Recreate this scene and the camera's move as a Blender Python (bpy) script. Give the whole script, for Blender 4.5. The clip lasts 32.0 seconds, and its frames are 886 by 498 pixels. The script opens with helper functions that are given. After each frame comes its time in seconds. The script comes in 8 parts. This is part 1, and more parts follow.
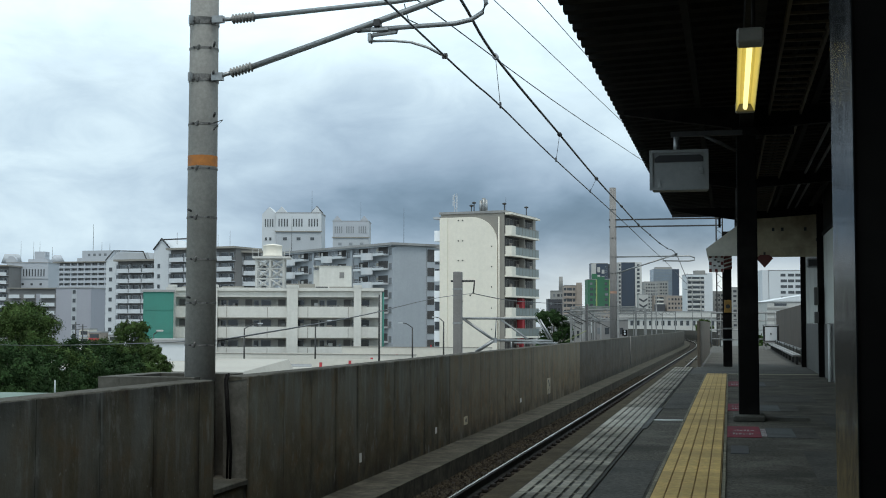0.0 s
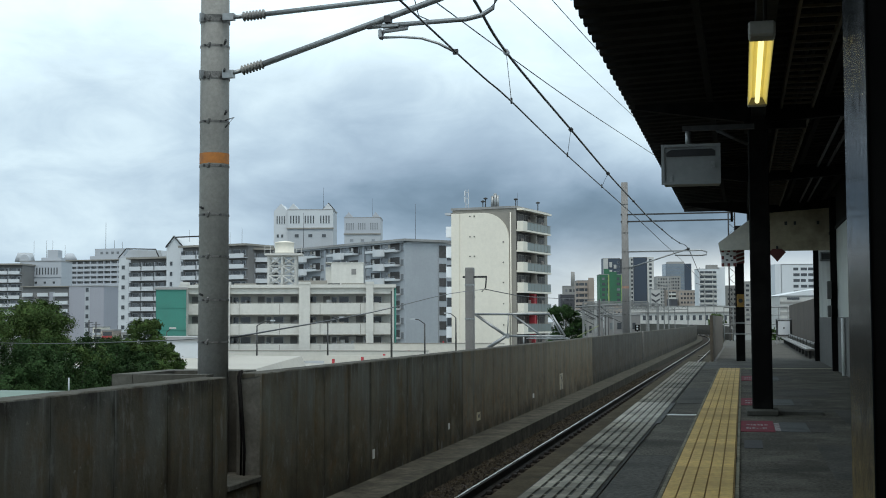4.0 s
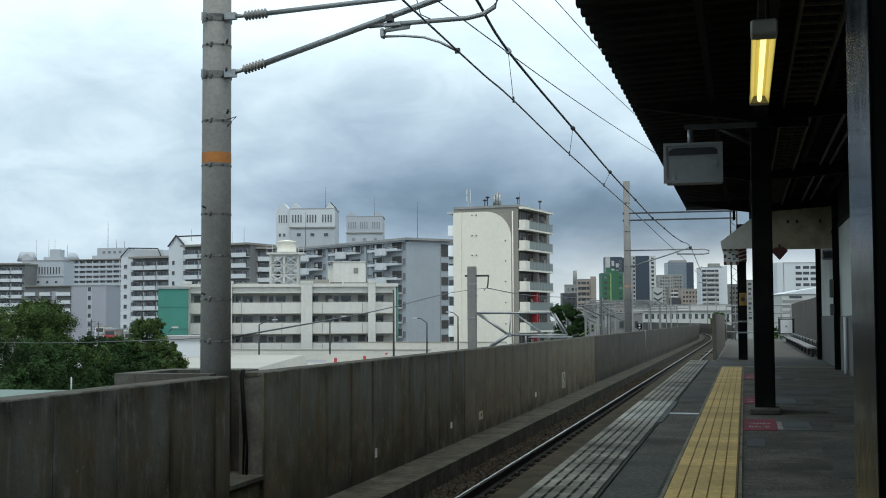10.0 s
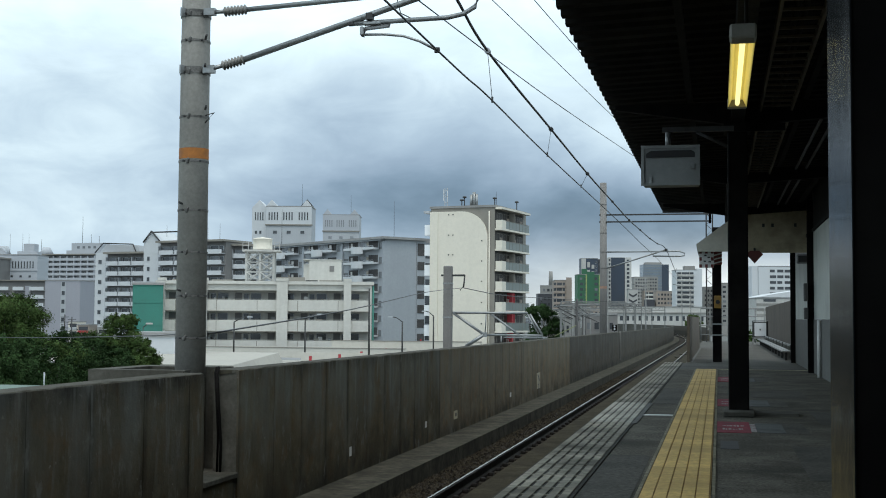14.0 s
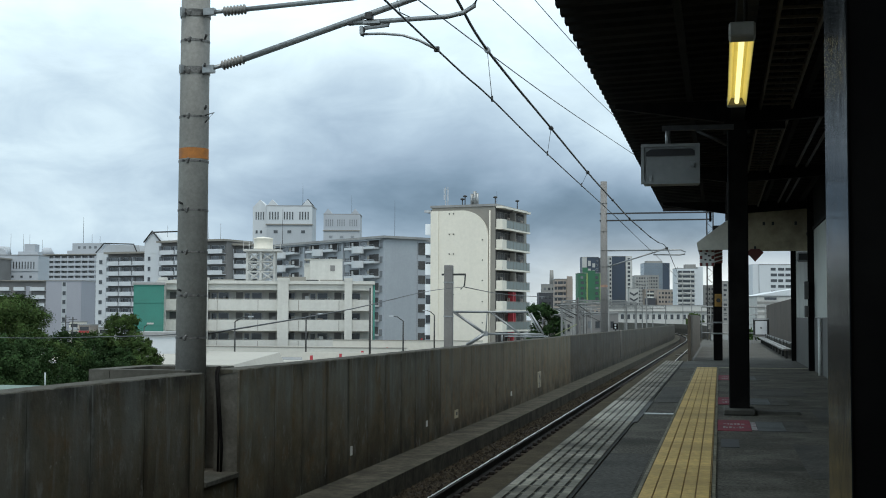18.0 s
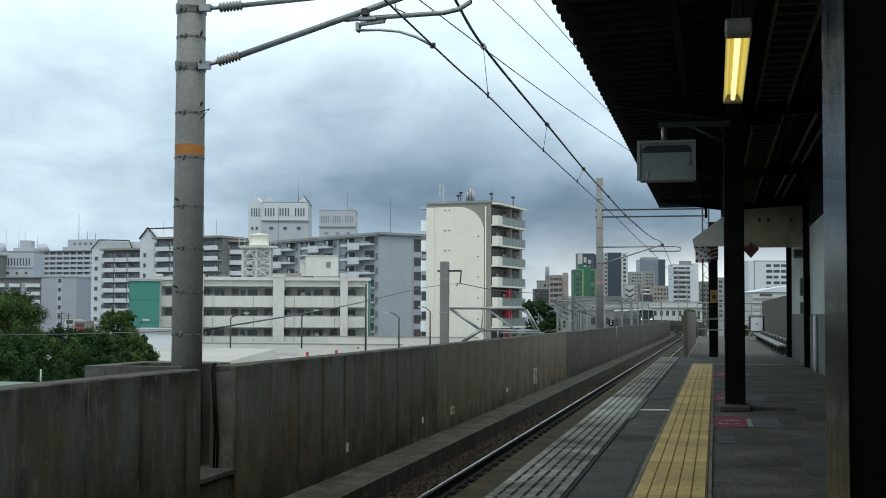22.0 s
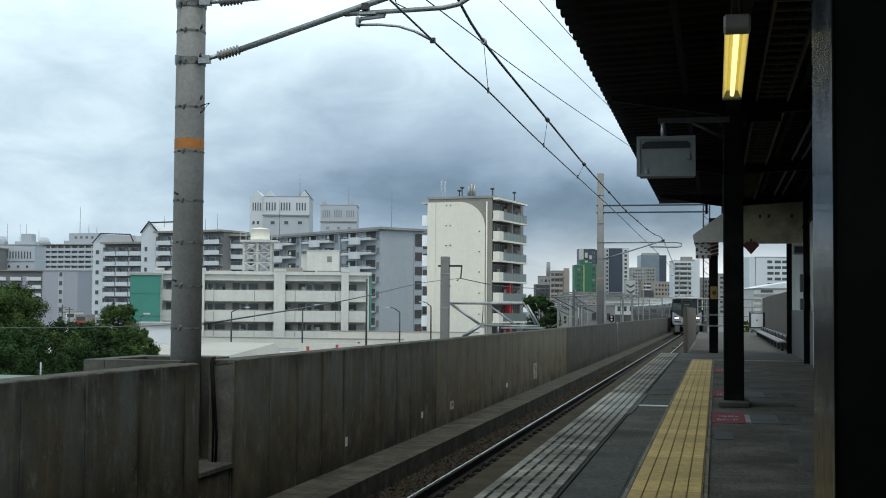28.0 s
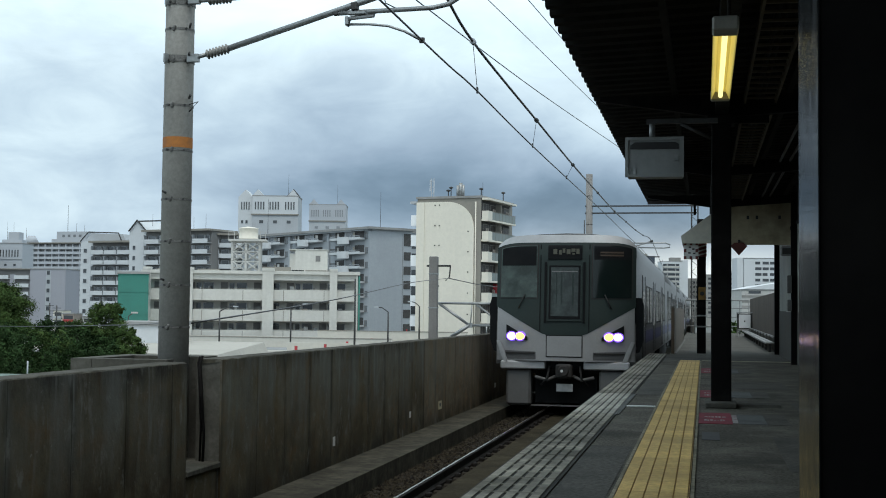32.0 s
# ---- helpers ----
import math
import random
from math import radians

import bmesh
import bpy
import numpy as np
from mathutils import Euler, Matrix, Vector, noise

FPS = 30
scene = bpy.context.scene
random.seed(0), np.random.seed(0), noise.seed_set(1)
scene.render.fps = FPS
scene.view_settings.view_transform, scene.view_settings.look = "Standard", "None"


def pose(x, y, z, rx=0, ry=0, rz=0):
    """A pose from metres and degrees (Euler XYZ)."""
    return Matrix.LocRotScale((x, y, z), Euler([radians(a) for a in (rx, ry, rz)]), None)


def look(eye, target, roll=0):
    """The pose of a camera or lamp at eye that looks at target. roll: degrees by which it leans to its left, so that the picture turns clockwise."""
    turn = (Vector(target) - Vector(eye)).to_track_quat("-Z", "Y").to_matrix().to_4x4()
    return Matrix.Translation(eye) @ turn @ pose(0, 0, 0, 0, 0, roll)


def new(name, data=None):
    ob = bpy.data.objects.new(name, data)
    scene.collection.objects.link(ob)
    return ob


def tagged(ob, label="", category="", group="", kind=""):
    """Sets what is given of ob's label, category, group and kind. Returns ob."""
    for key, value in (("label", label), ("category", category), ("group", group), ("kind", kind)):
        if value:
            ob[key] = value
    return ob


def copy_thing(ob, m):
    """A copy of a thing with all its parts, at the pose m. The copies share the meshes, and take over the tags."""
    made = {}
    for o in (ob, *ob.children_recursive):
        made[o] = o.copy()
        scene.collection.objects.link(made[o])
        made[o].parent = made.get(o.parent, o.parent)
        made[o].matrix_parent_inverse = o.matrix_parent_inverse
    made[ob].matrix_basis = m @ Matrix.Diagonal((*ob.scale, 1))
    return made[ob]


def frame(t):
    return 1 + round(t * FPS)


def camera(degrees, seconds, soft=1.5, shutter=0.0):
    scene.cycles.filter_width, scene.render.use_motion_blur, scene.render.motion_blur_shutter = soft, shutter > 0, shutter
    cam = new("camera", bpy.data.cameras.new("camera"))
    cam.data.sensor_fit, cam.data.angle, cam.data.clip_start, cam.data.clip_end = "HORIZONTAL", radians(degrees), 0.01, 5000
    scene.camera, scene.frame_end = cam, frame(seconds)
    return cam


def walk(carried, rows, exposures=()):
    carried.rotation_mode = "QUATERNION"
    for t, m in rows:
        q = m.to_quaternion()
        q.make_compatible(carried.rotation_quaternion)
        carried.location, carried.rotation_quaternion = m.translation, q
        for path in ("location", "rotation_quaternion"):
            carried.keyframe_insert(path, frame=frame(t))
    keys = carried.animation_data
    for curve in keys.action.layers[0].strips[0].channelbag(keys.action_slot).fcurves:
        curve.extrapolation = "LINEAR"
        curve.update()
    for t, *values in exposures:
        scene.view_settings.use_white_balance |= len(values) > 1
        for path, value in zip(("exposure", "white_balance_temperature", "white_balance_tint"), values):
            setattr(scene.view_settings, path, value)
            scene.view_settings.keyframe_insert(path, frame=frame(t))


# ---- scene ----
cam = camera(38.8, 32.0, soft=1.0)
# seconds, sideways sway, yaw, pitch, roll of the hand-held camera
SWAY = [
    (0.0, 0.0020, 12.807, 3.399, -0.10),
    (0.5, 0.0076, 12.639, 3.447, -0.14),
    (1.0, 0.0043, 12.796, 3.447, -0.15),
    (1.5, -0.0035, 12.722, 3.310, -0.32),
    (2.0, -0.0057, 13.121, 3.284, 0.16),
    (2.5, -0.0052, 13.414, 3.431, 0.33),
    (3.0, -0.0041, 13.396, 3.324, 0.17),
    (3.5, 0.0018, 13.335, 3.253, 0.15),
    (5.5, -0.0104, 13.573, 3.182, 0.51),
    (6.0, -0.0098, 13.604, 3.227, 0.20),
    (6.5, -0.0085, 13.475, 3.220, 0.01),
    (7.0, -0.0076, 13.192, 3.218, -0.03),
    (7.5, -0.0061, 13.183, 3.113, -0.11),
    (8.0, -0.0046, 13.219, 3.064, 0.02),
    (8.5, -0.0077, 13.454, 3.062, 0.20),
    (9.0, -0.0080, 13.679, 3.153, 0.49),
    (9.5, 0.0011, 13.629, 3.346, 0.52),
    (10.0, -0.0016, 13.457, 3.167, 0.29),
    (10.5, -0.0072, 13.230, 3.008, -0.20),
    (11.0, -0.0107, 13.128, 3.025, 0.08),
    (11.5, -0.0121, 12.954, 2.972, 0.06),
    (12.0, -0.0170, 12.908, 3.138, 0.02),
    (12.5, -0.0219, 12.738, 2.908, -0.47),
    (13.0, -0.0183, 12.421, 2.971, -0.41),
    (13.5, -0.0151, 12.365, 3.069, -0.39),
    (14.0, -0.0096, 12.342, 3.138, -0.37),
    (14.5, -0.0054, 12.535, 3.055, -0.35),
    (16.5, 0.0046, 12.418, 3.144, 0.05),
    (17.0, 0.0004, 12.427, 3.003, -0.35),
    (17.5, -0.0012, 12.433, 2.949, -0.48),
    (18.0, -0.0035, 12.384, 3.098, -0.21),
    (18.5, -0.0079, 12.304, 3.092, 0.26),
    (19.0, -0.0111, 12.166, 3.026, -0.06),
    (19.5, -0.0119, 12.029, 2.979, 0.05),
    (20.0, -0.0107, 11.889, 2.947, -0.01),
    (20.5, -0.0161, 11.298, 2.505, -0.73),
    (21.0, -0.0211, 11.727, 2.644, -0.10),
    (21.5, -0.0170, 11.974, 2.668, -0.00),
    (22.0, -0.0070, 12.191, 2.936, -0.20),
    (22.5, 0.0020, 11.935, 3.042, -0.22),
    (23.0, 0.0068, 11.837, 3.304, -0.30),
    (23.5, -0.0041, 11.914, 3.055, -0.30),
    (24.0, -0.0101, 12.422, 3.078, -0.72),
    (24.5, -0.0099, 12.300, 3.048, -1.22),
    (25.0, -0.0059, 12.095, 3.087, -1.40),
    (25.5, 0.0018, 11.989, 3.113, -1.30),
    (27.5, 0.0104, 12.233, 2.790, -0.49),
    (28.0, 0.0137, 12.235, 2.708, -0.42),
    (28.5, 0.0164, 12.188, 2.788, -0.35),
    (29.0, 0.0153, 12.258, 2.773, -0.40),
    (29.5, 0.0147, 12.241, 2.744, -0.37),
    (30.0, 0.0125, 12.168, 2.752, 0.02),
    (30.5, 0.0136, 12.097, 2.687, -0.26),
    (31.0, 0.0148, 11.912, 2.623, -0.42),
    (31.5, 0.0158, 11.800, 2.677, -0.54),
    (32.0, 0.0170, 11.712, 2.709, -0.62),
]
walk(cam, [(t, pose(dx, 0, 1.0, 90 + pitch, roll, yaw)) for t, dx, yaw, pitch, roll in SWAY])

# ---- sky, sun ----
def nd(tree, kind, **values):
    n = tree.nodes.new(kind)
    for key, v in values.items():
        n.inputs[key.replace("_", " ")].default_value = v
    return n


def make_world():
    w = bpy.data.worlds.new("overcast sky")
    scene.world = w
    w.use_nodes = True
    tr = w.node_tree
    tr.nodes.clear()
    out = tr.nodes.new("ShaderNodeOutputWorld")
    bg = tr.nodes.new("ShaderNodeBackground")
    tr.links.new(bg.outputs[0], out.inputs[0])
    sky = tr.nodes.new("ShaderNodeTexSky")
    sky.sky_type, sky.sun_disc = "NISHITA", False
    sky.sun_elevation, sky.sun_rotation = radians(64), radians(167)
    dim = tr.nodes.new("ShaderNodeVectorMath")
    dim.operation = "SCALE"
    dim.inputs[3].default_value = 0.1
    tr.links.new(sky.outputs[0], dim.inputs[0])
    co = tr.nodes.new("ShaderNodeTexCoord")
    sep = tr.nodes.new("ShaderNodeSeparateXYZ")
    tr.links.new(co.outputs["Generated"], sep.inputs[0])
    # clouds flatten towards the horizon: look them up on a layer overhead
    def math_(op, a, b=0.0, c=0.0, clamp=False):
        n = tr.nodes.new("ShaderNodeMath")
        n.operation, n.use_clamp = op, clamp
        for i, v in enumerate((a, b, c)):
            if isinstance(v, (int, float)):
                n.inputs[i].default_value = v
            else:
                tr.links.new(v, n.inputs[i])
        return n.outputs[0]
    up = math_("MAXIMUM", sep.outputs[2], 0.0)
    az = math_("ARCTAN2", sep.outputs[0], sep.outputs[1])
    el = math_("ARCSINE", sep.outputs[2])
    comb = tr.nodes.new("ShaderNodeCombineXYZ")
    tr.links.new(math_("MULTIPLY", sep.outputs[0], 1.0), comb.inputs[0])
    tr.links.new(math_("MULTIPLY", sep.outputs[1], 1.0), comb.inputs[1])
    tr.links.new(math_("MULTIPLY", el, 2.2), comb.inputs[2])
    big = nd(tr, "ShaderNodeTexNoise", Scale=3.6, Detail=6.0, Roughness=0.5, Distortion=0.35)
    tr.links.new(comb.outputs[0], big.inputs["Vector"])
    small = nd(tr, "ShaderNodeTexNoise", Scale=11.0, Detail=6.0, Roughness=0.58, Distortion=0.5)
    tr.links.new(comb.outputs[0], small.inputs["Vector"])
    clouds = math_("ADD", math_("MULTIPLY", big.outputs[0], 0.54), math_("MULTIPLY", small.outputs[0], 0.46))
    clouds = math_("MULTIPLY_ADD", clouds, 3.2, -1.1)
    # overcast: the zenith is brighter than the horizon, a rain bank hangs low ahead
    def toward(x, y, z, lo, hi):
        v = Vector((x, y, z)).normalized()
        dot = tr.nodes.new("ShaderNodeVectorMath")
        dot.operation = "DOT_PRODUCT"
        dot.inputs[1].default_value = v
        tr.links.new(co.outputs["Generated"], dot.inputs[0])
        r = tr.nodes.new("ShaderNodeMapRange")
        r.interpolation_type = "SMOOTHSTEP"
        r.inputs[1].default_value, r.inputs[2].default_value = lo, hi
        tr.links.new(dot.outputs["Value"], r.inputs[0])
        return r.outputs[0]
    def mass(a0, e0, wa, we):
        """A cloud bank round a bearing and a height, in degrees, with a ragged edge."""
        x = math_("DIVIDE", math_("SUBTRACT", az, radians(a0)), radians(wa))
        y = math_("DIVIDE", math_("SUBTRACT", el, radians(e0)), radians(we))
        r2 = math_("ADD", math_("MULTIPLY", x, x), math_("MULTIPLY", y, y))
        r2 = math_("MULTIPLY_ADD", math_("SUBTRACT", big.outputs[0], 0.5), 3.0, r2)
        return math_("POWER", 2.718, math_("MULTIPLY", math_("MAXIMUM", r2, 0.0), -1.0))
    bank = mass(-9.0, 4.7, 14, 3.2)
    high = mass(-12.0, 8.0, 14, 4.5)
    zen = math_("MINIMUM", up, 0.3)
    level = math_("MULTIPLY_ADD", zen, 2.1, 0.46)
    level = math_("MULTIPLY_ADD", clouds, 0.40, math_("ADD", level, -0.05))
    level = math_("MULTIPLY_ADD", mass(-1.5, 1.3, 8, 1.7), 0.48, level)
    level = math_("MULTIPLY_ADD", toward(-0.75, 1, 0.30, 0.86, 1.0), 0.12, level)
    level = math_("MULTIPLY", level, math_("MULTIPLY_ADD", bank, -0.55, 1.0))
    level = math_("MULTIPLY", level, math_("MULTIPLY_ADD", high, -0.22, 1.0))
    tint = tr.nodes.new("ShaderNodeValToRGB")
    e = tint.color_ramp.elements
    e[0].position, e[0].color = 0.1, (0.50, 0.87, 1.27, 1)
    e[1].position, e[1].color = 0.9, (0.81, 1.0, 1.11, 1)
    mid = e.new(0.5)
    mid.color = (0.69, 0.93, 1.19, 1)
    tr.links.new(level, tint.inputs[0])
    pale = tr.nodes.new("ShaderNodeMix")
    pale.data_type = "RGBA"
    tr.links.new(math_("MULTIPLY", mass(-3.0, 1.3, 13, 1.9), 0.85), pale.inputs[0])
    tr.links.new(tint.outputs[0], pale.inputs[6])
    pale.inputs[7].default_value = (0.93, 1.0, 1.0, 1)
    paint = tr.nodes.new("ShaderNodeVectorMath")
    paint.operation = "SCALE"
    tr.links.new(pale.outputs[2], paint.inputs[0])
    tr.links.new(level, paint.inputs[3])
    mix = tr.nodes.new("ShaderNodeMix")
    mix.data_type = "RGBA"
    mix.inputs[0].default_value = 0.93
    tr.links.new(dim.outputs[0], mix.inputs[6])
    tr.links.new(paint.outputs[0], mix.inputs[7])
    tr.links.new(mix.outputs[2], bg.inputs[0])
    bg.inputs[1].default_value = 1.0


make_world()
sun_data = bpy.data.lights.new("sun", "SUN")
sun_data.energy, sun_data.angle, sun_data.color = 1.35, radians(25), (1.0, 0.95, 0.86)
sun = new("sun", sun_data)
sun.matrix_world = look((12, -52, 108), (0, 0, 0))

# ---- materials ----
def mat(name, color, rough=0.7, metal=0.0, grain=8.0, amount=0.25, stain=0.6, stains=0.3, bump=0.15, streak=0.0, rand=0.0, spec=0.5, coat=0.0, dirt=(0.05, 0.045, 0.04), mott=0.0, island=0.0, rust=0.0, across=False):
    """Base colour with fine grain, wide stains, rain streaks and relief, in metres."""
    m = bpy.data.materials.new(name)
    m.use_nodes = True
    tr = m.node_tree
    bs = tr.nodes["Principled BSDF"]
    bs.inputs["Roughness"].default_value, bs.inputs["Metallic"].default_value = rough, metal
    bs.inputs["Specular IOR Level"].default_value = spec
    bs.inputs["Coat Weight"].default_value = coat
    co = tr.nodes.new("ShaderNodeTexCoord")
    link = tr.links.new
    fine = nd(tr, "ShaderNodeTexNoise", Scale=grain, Detail=5.0, Roughness=0.65)
    wide = nd(tr, "ShaderNodeTexNoise", Scale=stain, Detail=4.0, Roughness=0.6)
    link(co.outputs["Object"], fine.inputs["Vector"])
    if across:  # stains run on from piece to piece
        link(tr.nodes.new("ShaderNodeNewGeometry").outputs["Position"], wide.inputs["Vector"])
    else:
        link(co.outputs["Object"], wide.inputs["Vector"])
    def mixed(fac, a, b):
        n = tr.nodes.new("ShaderNodeMix")
        n.data_type = "RGBA"
        for i, v in ((0, fac), (6, a), (7, b)):
            if isinstance(v, bpy.types.NodeSocket):
                link(v, n.inputs[i])
            elif i == 0:
                n.inputs[0].default_value = v
            else:
                n.inputs[i].default_value = (*v, 1)
        return n.outputs[2]
    def ranged(v, lo, hi, a, b):
        r = tr.nodes.new("ShaderNodeMapRange")
        for i, k in enumerate((lo, hi, a, b)):
            r.inputs[i + 1].default_value = k
        link(v, r.inputs[0])
        return r.outputs[0]
    dark = tuple(c * (1 - amount) for c in color)
    light = tuple(min(1, c * (1 + amount * 0.6)) for c in color)
    c = mixed(ranged(fine.outputs[0], 0.3, 0.7, 0, 1), dark, light)
    c = mixed(ranged(wide.outputs[0], 0.46, 0.66, 0, stains), c, dirt)
    if streak:
        mp = nd(tr, "ShaderNodeMapping", Scale=(1.5, 1.5, 0.12))
        link(co.outputs["Object"], mp.inputs[0])
        st = nd(tr, "ShaderNodeTexNoise", Scale=1.0, Detail=3.5, Roughness=0.55)
        link(mp.outputs[0], st.inputs["Vector"])
        c = mixed(ranged(st.outputs[0], 0.45, 0.72, 0, streak), c, dirt)
    if mott:
        mp = nd(tr, "ShaderNodeMapping", Scale=(2.2, 2.2, 0.9), Location=(7.0, 3.0, 1.0))
        link(co.outputs["Object"], mp.inputs[0])
        st = nd(tr, "ShaderNodeTexNoise", Scale=1.0, Detail=6.0, Roughness=0.7)
        link(mp.outputs[0], st.inputs["Vector"])
        c = mixed(ranged(st.outputs[0], 0.49, 0.68, 0, mott), c, tuple(min(1, k * 2.6) for k in color))
    if rand:
        info = tr.nodes.new("ShaderNodeObjectInfo")
        hs = tr.nodes.new("ShaderNodeHueSaturation")
        link(ranged(info.outputs["Random"], 0, 1, 1 - rand, 1 + rand), hs.inputs["Value"])
        link(c, hs.inputs["Color"])
        c = hs.outputs[0]
    if rust:
        mp = nd(tr, "ShaderNodeMapping", Scale=(1.0, 1.0, 0.7), Location=(3.0, 9.0, 4.0))
        link(co.outputs["Object"], mp.inputs[0])
        st = nd(tr, "ShaderNodeTexNoise", Scale=1.3, Detail=6.0, Roughness=0.65)
        link(mp.outputs[0], st.inputs["Vector"])
        c = mixed(ranged(st.outputs[0], 0.5, 0.72, 0, rust), c, (0.062, 0.042, 0.02))
    if island:
        geo = tr.nodes.new("ShaderNodeNewGeometry")
        hs = tr.nodes.new("ShaderNodeHueSaturation")
        link(ranged(geo.outputs["Random Per Island"], 0, 1, 1 - island, 1 + island), hs.inputs["Value"])
        link(ranged(geo.outputs["Random Per Island"], 0, 1, 0.485, 0.515), hs.inputs["Hue"])
        link(c, hs.inputs["Color"])
        c = hs.outputs[0]
    link(c, bs.inputs["Base Color"])
    link(ranged(fine.outputs[0], 0.25, 0.75, max(0.02, rough - 0.1), min(1, rough + 0.1)), bs.inputs["Roughness"])
    if bump:
        b = nd(tr, "ShaderNodeBump", Strength=bump, Distance=0.02)
        link(fine.outputs[0], b.inputs["Height"])
        link(b.outputs[0], bs.inputs["Normal"])
    return m


def glow_mat(name, color, strength):
    m = bpy.data.materials.new(name)
    m.use_nodes = True
    bs = m.node_tree.nodes["Principled BSDF"]
    bs.inputs["Base Color"].default_value = (*color, 1)
    bs.inputs["Emission Color"].default_value = (*color, 1)
    bs.inputs["Emission Strength"].default_value = strength
    return m


def glass_mat(name, color, rough=0.06):
    m = mat(name, color, rough, 0, 3.0, 0.15, 0.4, 0.1, 0.0, spec=0.8)
    return m


def run_paint(name, color, rough, spec):
    """Thick gloss paint with brush runs down its length and dulled patches."""
    m = mat(name, color, rough, 0, 9, 0.2, 1.5, 0.2, 0.0, spec=spec)
    tr = m.node_tree
    link = tr.links.new
    bs = tr.nodes["Principled BSDF"]
    co = tr.nodes.new("ShaderNodeTexCoord")
    heights = []
    for scale, seed in (((60, 60, 5), 1.0), ((150, 150, 26), 4.0)):
        mp = nd(tr, "ShaderNodeMapping", Scale=scale, Location=(seed, seed, seed))
        link(co.outputs["Object"], mp.inputs[0])
        n = nd(tr, "ShaderNodeTexNoise", Scale=1.0, Detail=4.0, Roughness=0.6)
        link(mp.outputs[0], n.inputs["Vector"])
        heights.append(n.outputs[0])
    b1 = nd(tr, "ShaderNodeBump", Strength=0.14, Distance=0.003)
    link(heights[0], b1.inputs["Height"])
    b2 = nd(tr, "ShaderNodeBump", Strength=0.08, Distance=0.002)
    link(heights[1], b2.inputs["Height"])
    link(b1.outputs[0], b2.inputs["Normal"])
    link(b2.outputs[0], bs.inputs["Normal"])
    return m


def wall_mat(name, pale, mid, brown, grey, seams=0.8, lime=0.6, grime=0.35, band_dark=0.2):
    """Old formwork concrete: cloudy grey, brown rust clouds, black stains down the joints and pale scratches."""
    m = mat(name, mid, 0.92, 0, 14, 0.3, 0.7, 0.0, 0.35, spec=0.12, rand=0.07)
    tr = m.node_tree
    link = tr.links.new
    bs = tr.nodes["Principled BSDF"]
    c = bs.inputs["Base Color"].links[0].from_socket
    co = tr.nodes.new("ShaderNodeTexCoord")
    up_z = tr.nodes.new("ShaderNodeSeparateXYZ")
    link(co.outputs["Object"], up_z.inputs[0])
    # thins the pale layers downward, which also paints in the low face's shade
    runs = tr.nodes.new("ShaderNodeMapRange")
    runs.interpolation_type = "SMOOTHSTEP"
    for i, k in enumerate((-0.75, 0.30, 0.12, 1.0)):
        runs.inputs[i + 1].default_value = k
    link(up_z.outputs[2], runs.inputs[0])
    def layer(scale, loc, lo, hi, top, color, c, detail=6.0, rough=0.62, coord="Object", mask=None):
        mp = nd(tr, "ShaderNodeMapping", Scale=scale, Location=loc)
        link(co.outputs[coord], mp.inputs[0])
        n = nd(tr, "ShaderNodeTexNoise", Scale=1.0, Detail=detail, Roughness=rough)
        link(mp.outputs[0], n.inputs["Vector"])
        r = tr.nodes.new("ShaderNodeMapRange")
        for i, k in enumerate((lo, hi, 0.0, top)):
            r.inputs[i + 1].default_value = k
        link(n.outputs[0], r.inputs[0])
        f = r.outputs[0]
        if mask:
            mul = tr.nodes.new("ShaderNodeMath")
            mul.operation = "MULTIPLY"
            link(f, mul.inputs[0])
            link(mask, mul.inputs[1])
            f = mul.outputs[0]
        mx = tr.nodes.new("ShaderNodeMix")
        mx.data_type = "RGBA"
        link(f, mx.inputs[0])
        link(c, mx.inputs[6])
        mx.inputs[7].default_value = (*color, 1)
        return mx.outputs[2]
    c = layer((0.9, 0.45, 0.9), (4, 1, 2), 0.42, 0.60, 0.85, brown, c)
    c = layer((2.1, 1.1, 1.3), (1, 8, 3), 0.46, 0.72, 0.6, pale, c, 5.0, 0.6)
    c = layer((4.0, 2.2, 2.6), (2, 2, 9), 0.48, 0.70, 0.42, tuple(k * 0.3 for k in mid), c)
    # rust blotches and worn specks of a hand's width
    c = layer((5.0, 3.6, 4.2), (8, 4, 1), 0.50, 0.66, 0.7, (brown[0] * 1.35, brown[1] * 1.05, brown[2] * 0.8), c, 6.0, 0.68)
    c = layer((9.0, 6.0, 7.0), (3, 7, 2), 0.53, 0.68, 0.55, tuple(k * 1.45 for k in mid), c, 6.0, 0.7)
    # greyer and paler towards the top, with a ragged lower edge
    c = layer((2.0, 3.2, 0.7), (6, 3, 5), 0.30, 0.60, 0.8, grey, c, 5.0, 0.62, mask=runs.outputs[0])
    # brake dust and painted-in shade low down, a dark band under the top
    for lo, hi, loc, top, color in ((0.10, -0.75, (2, 5, 7), band_dark, (0.030, 0.023, 0.012)), (0.22, 0.46, (4, 4, 8), band_dark, (0.024, 0.023, 0.019))):
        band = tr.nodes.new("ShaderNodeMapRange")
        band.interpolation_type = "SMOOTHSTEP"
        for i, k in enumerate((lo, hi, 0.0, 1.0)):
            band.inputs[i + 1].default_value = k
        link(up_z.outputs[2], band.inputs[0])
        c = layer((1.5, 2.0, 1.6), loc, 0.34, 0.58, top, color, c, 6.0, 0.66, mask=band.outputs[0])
    # ragged dark band along the walkway
    foot = tr.nodes.new("ShaderNodeMapRange")
    foot.interpolation_type = "SMOOTHSTEP"
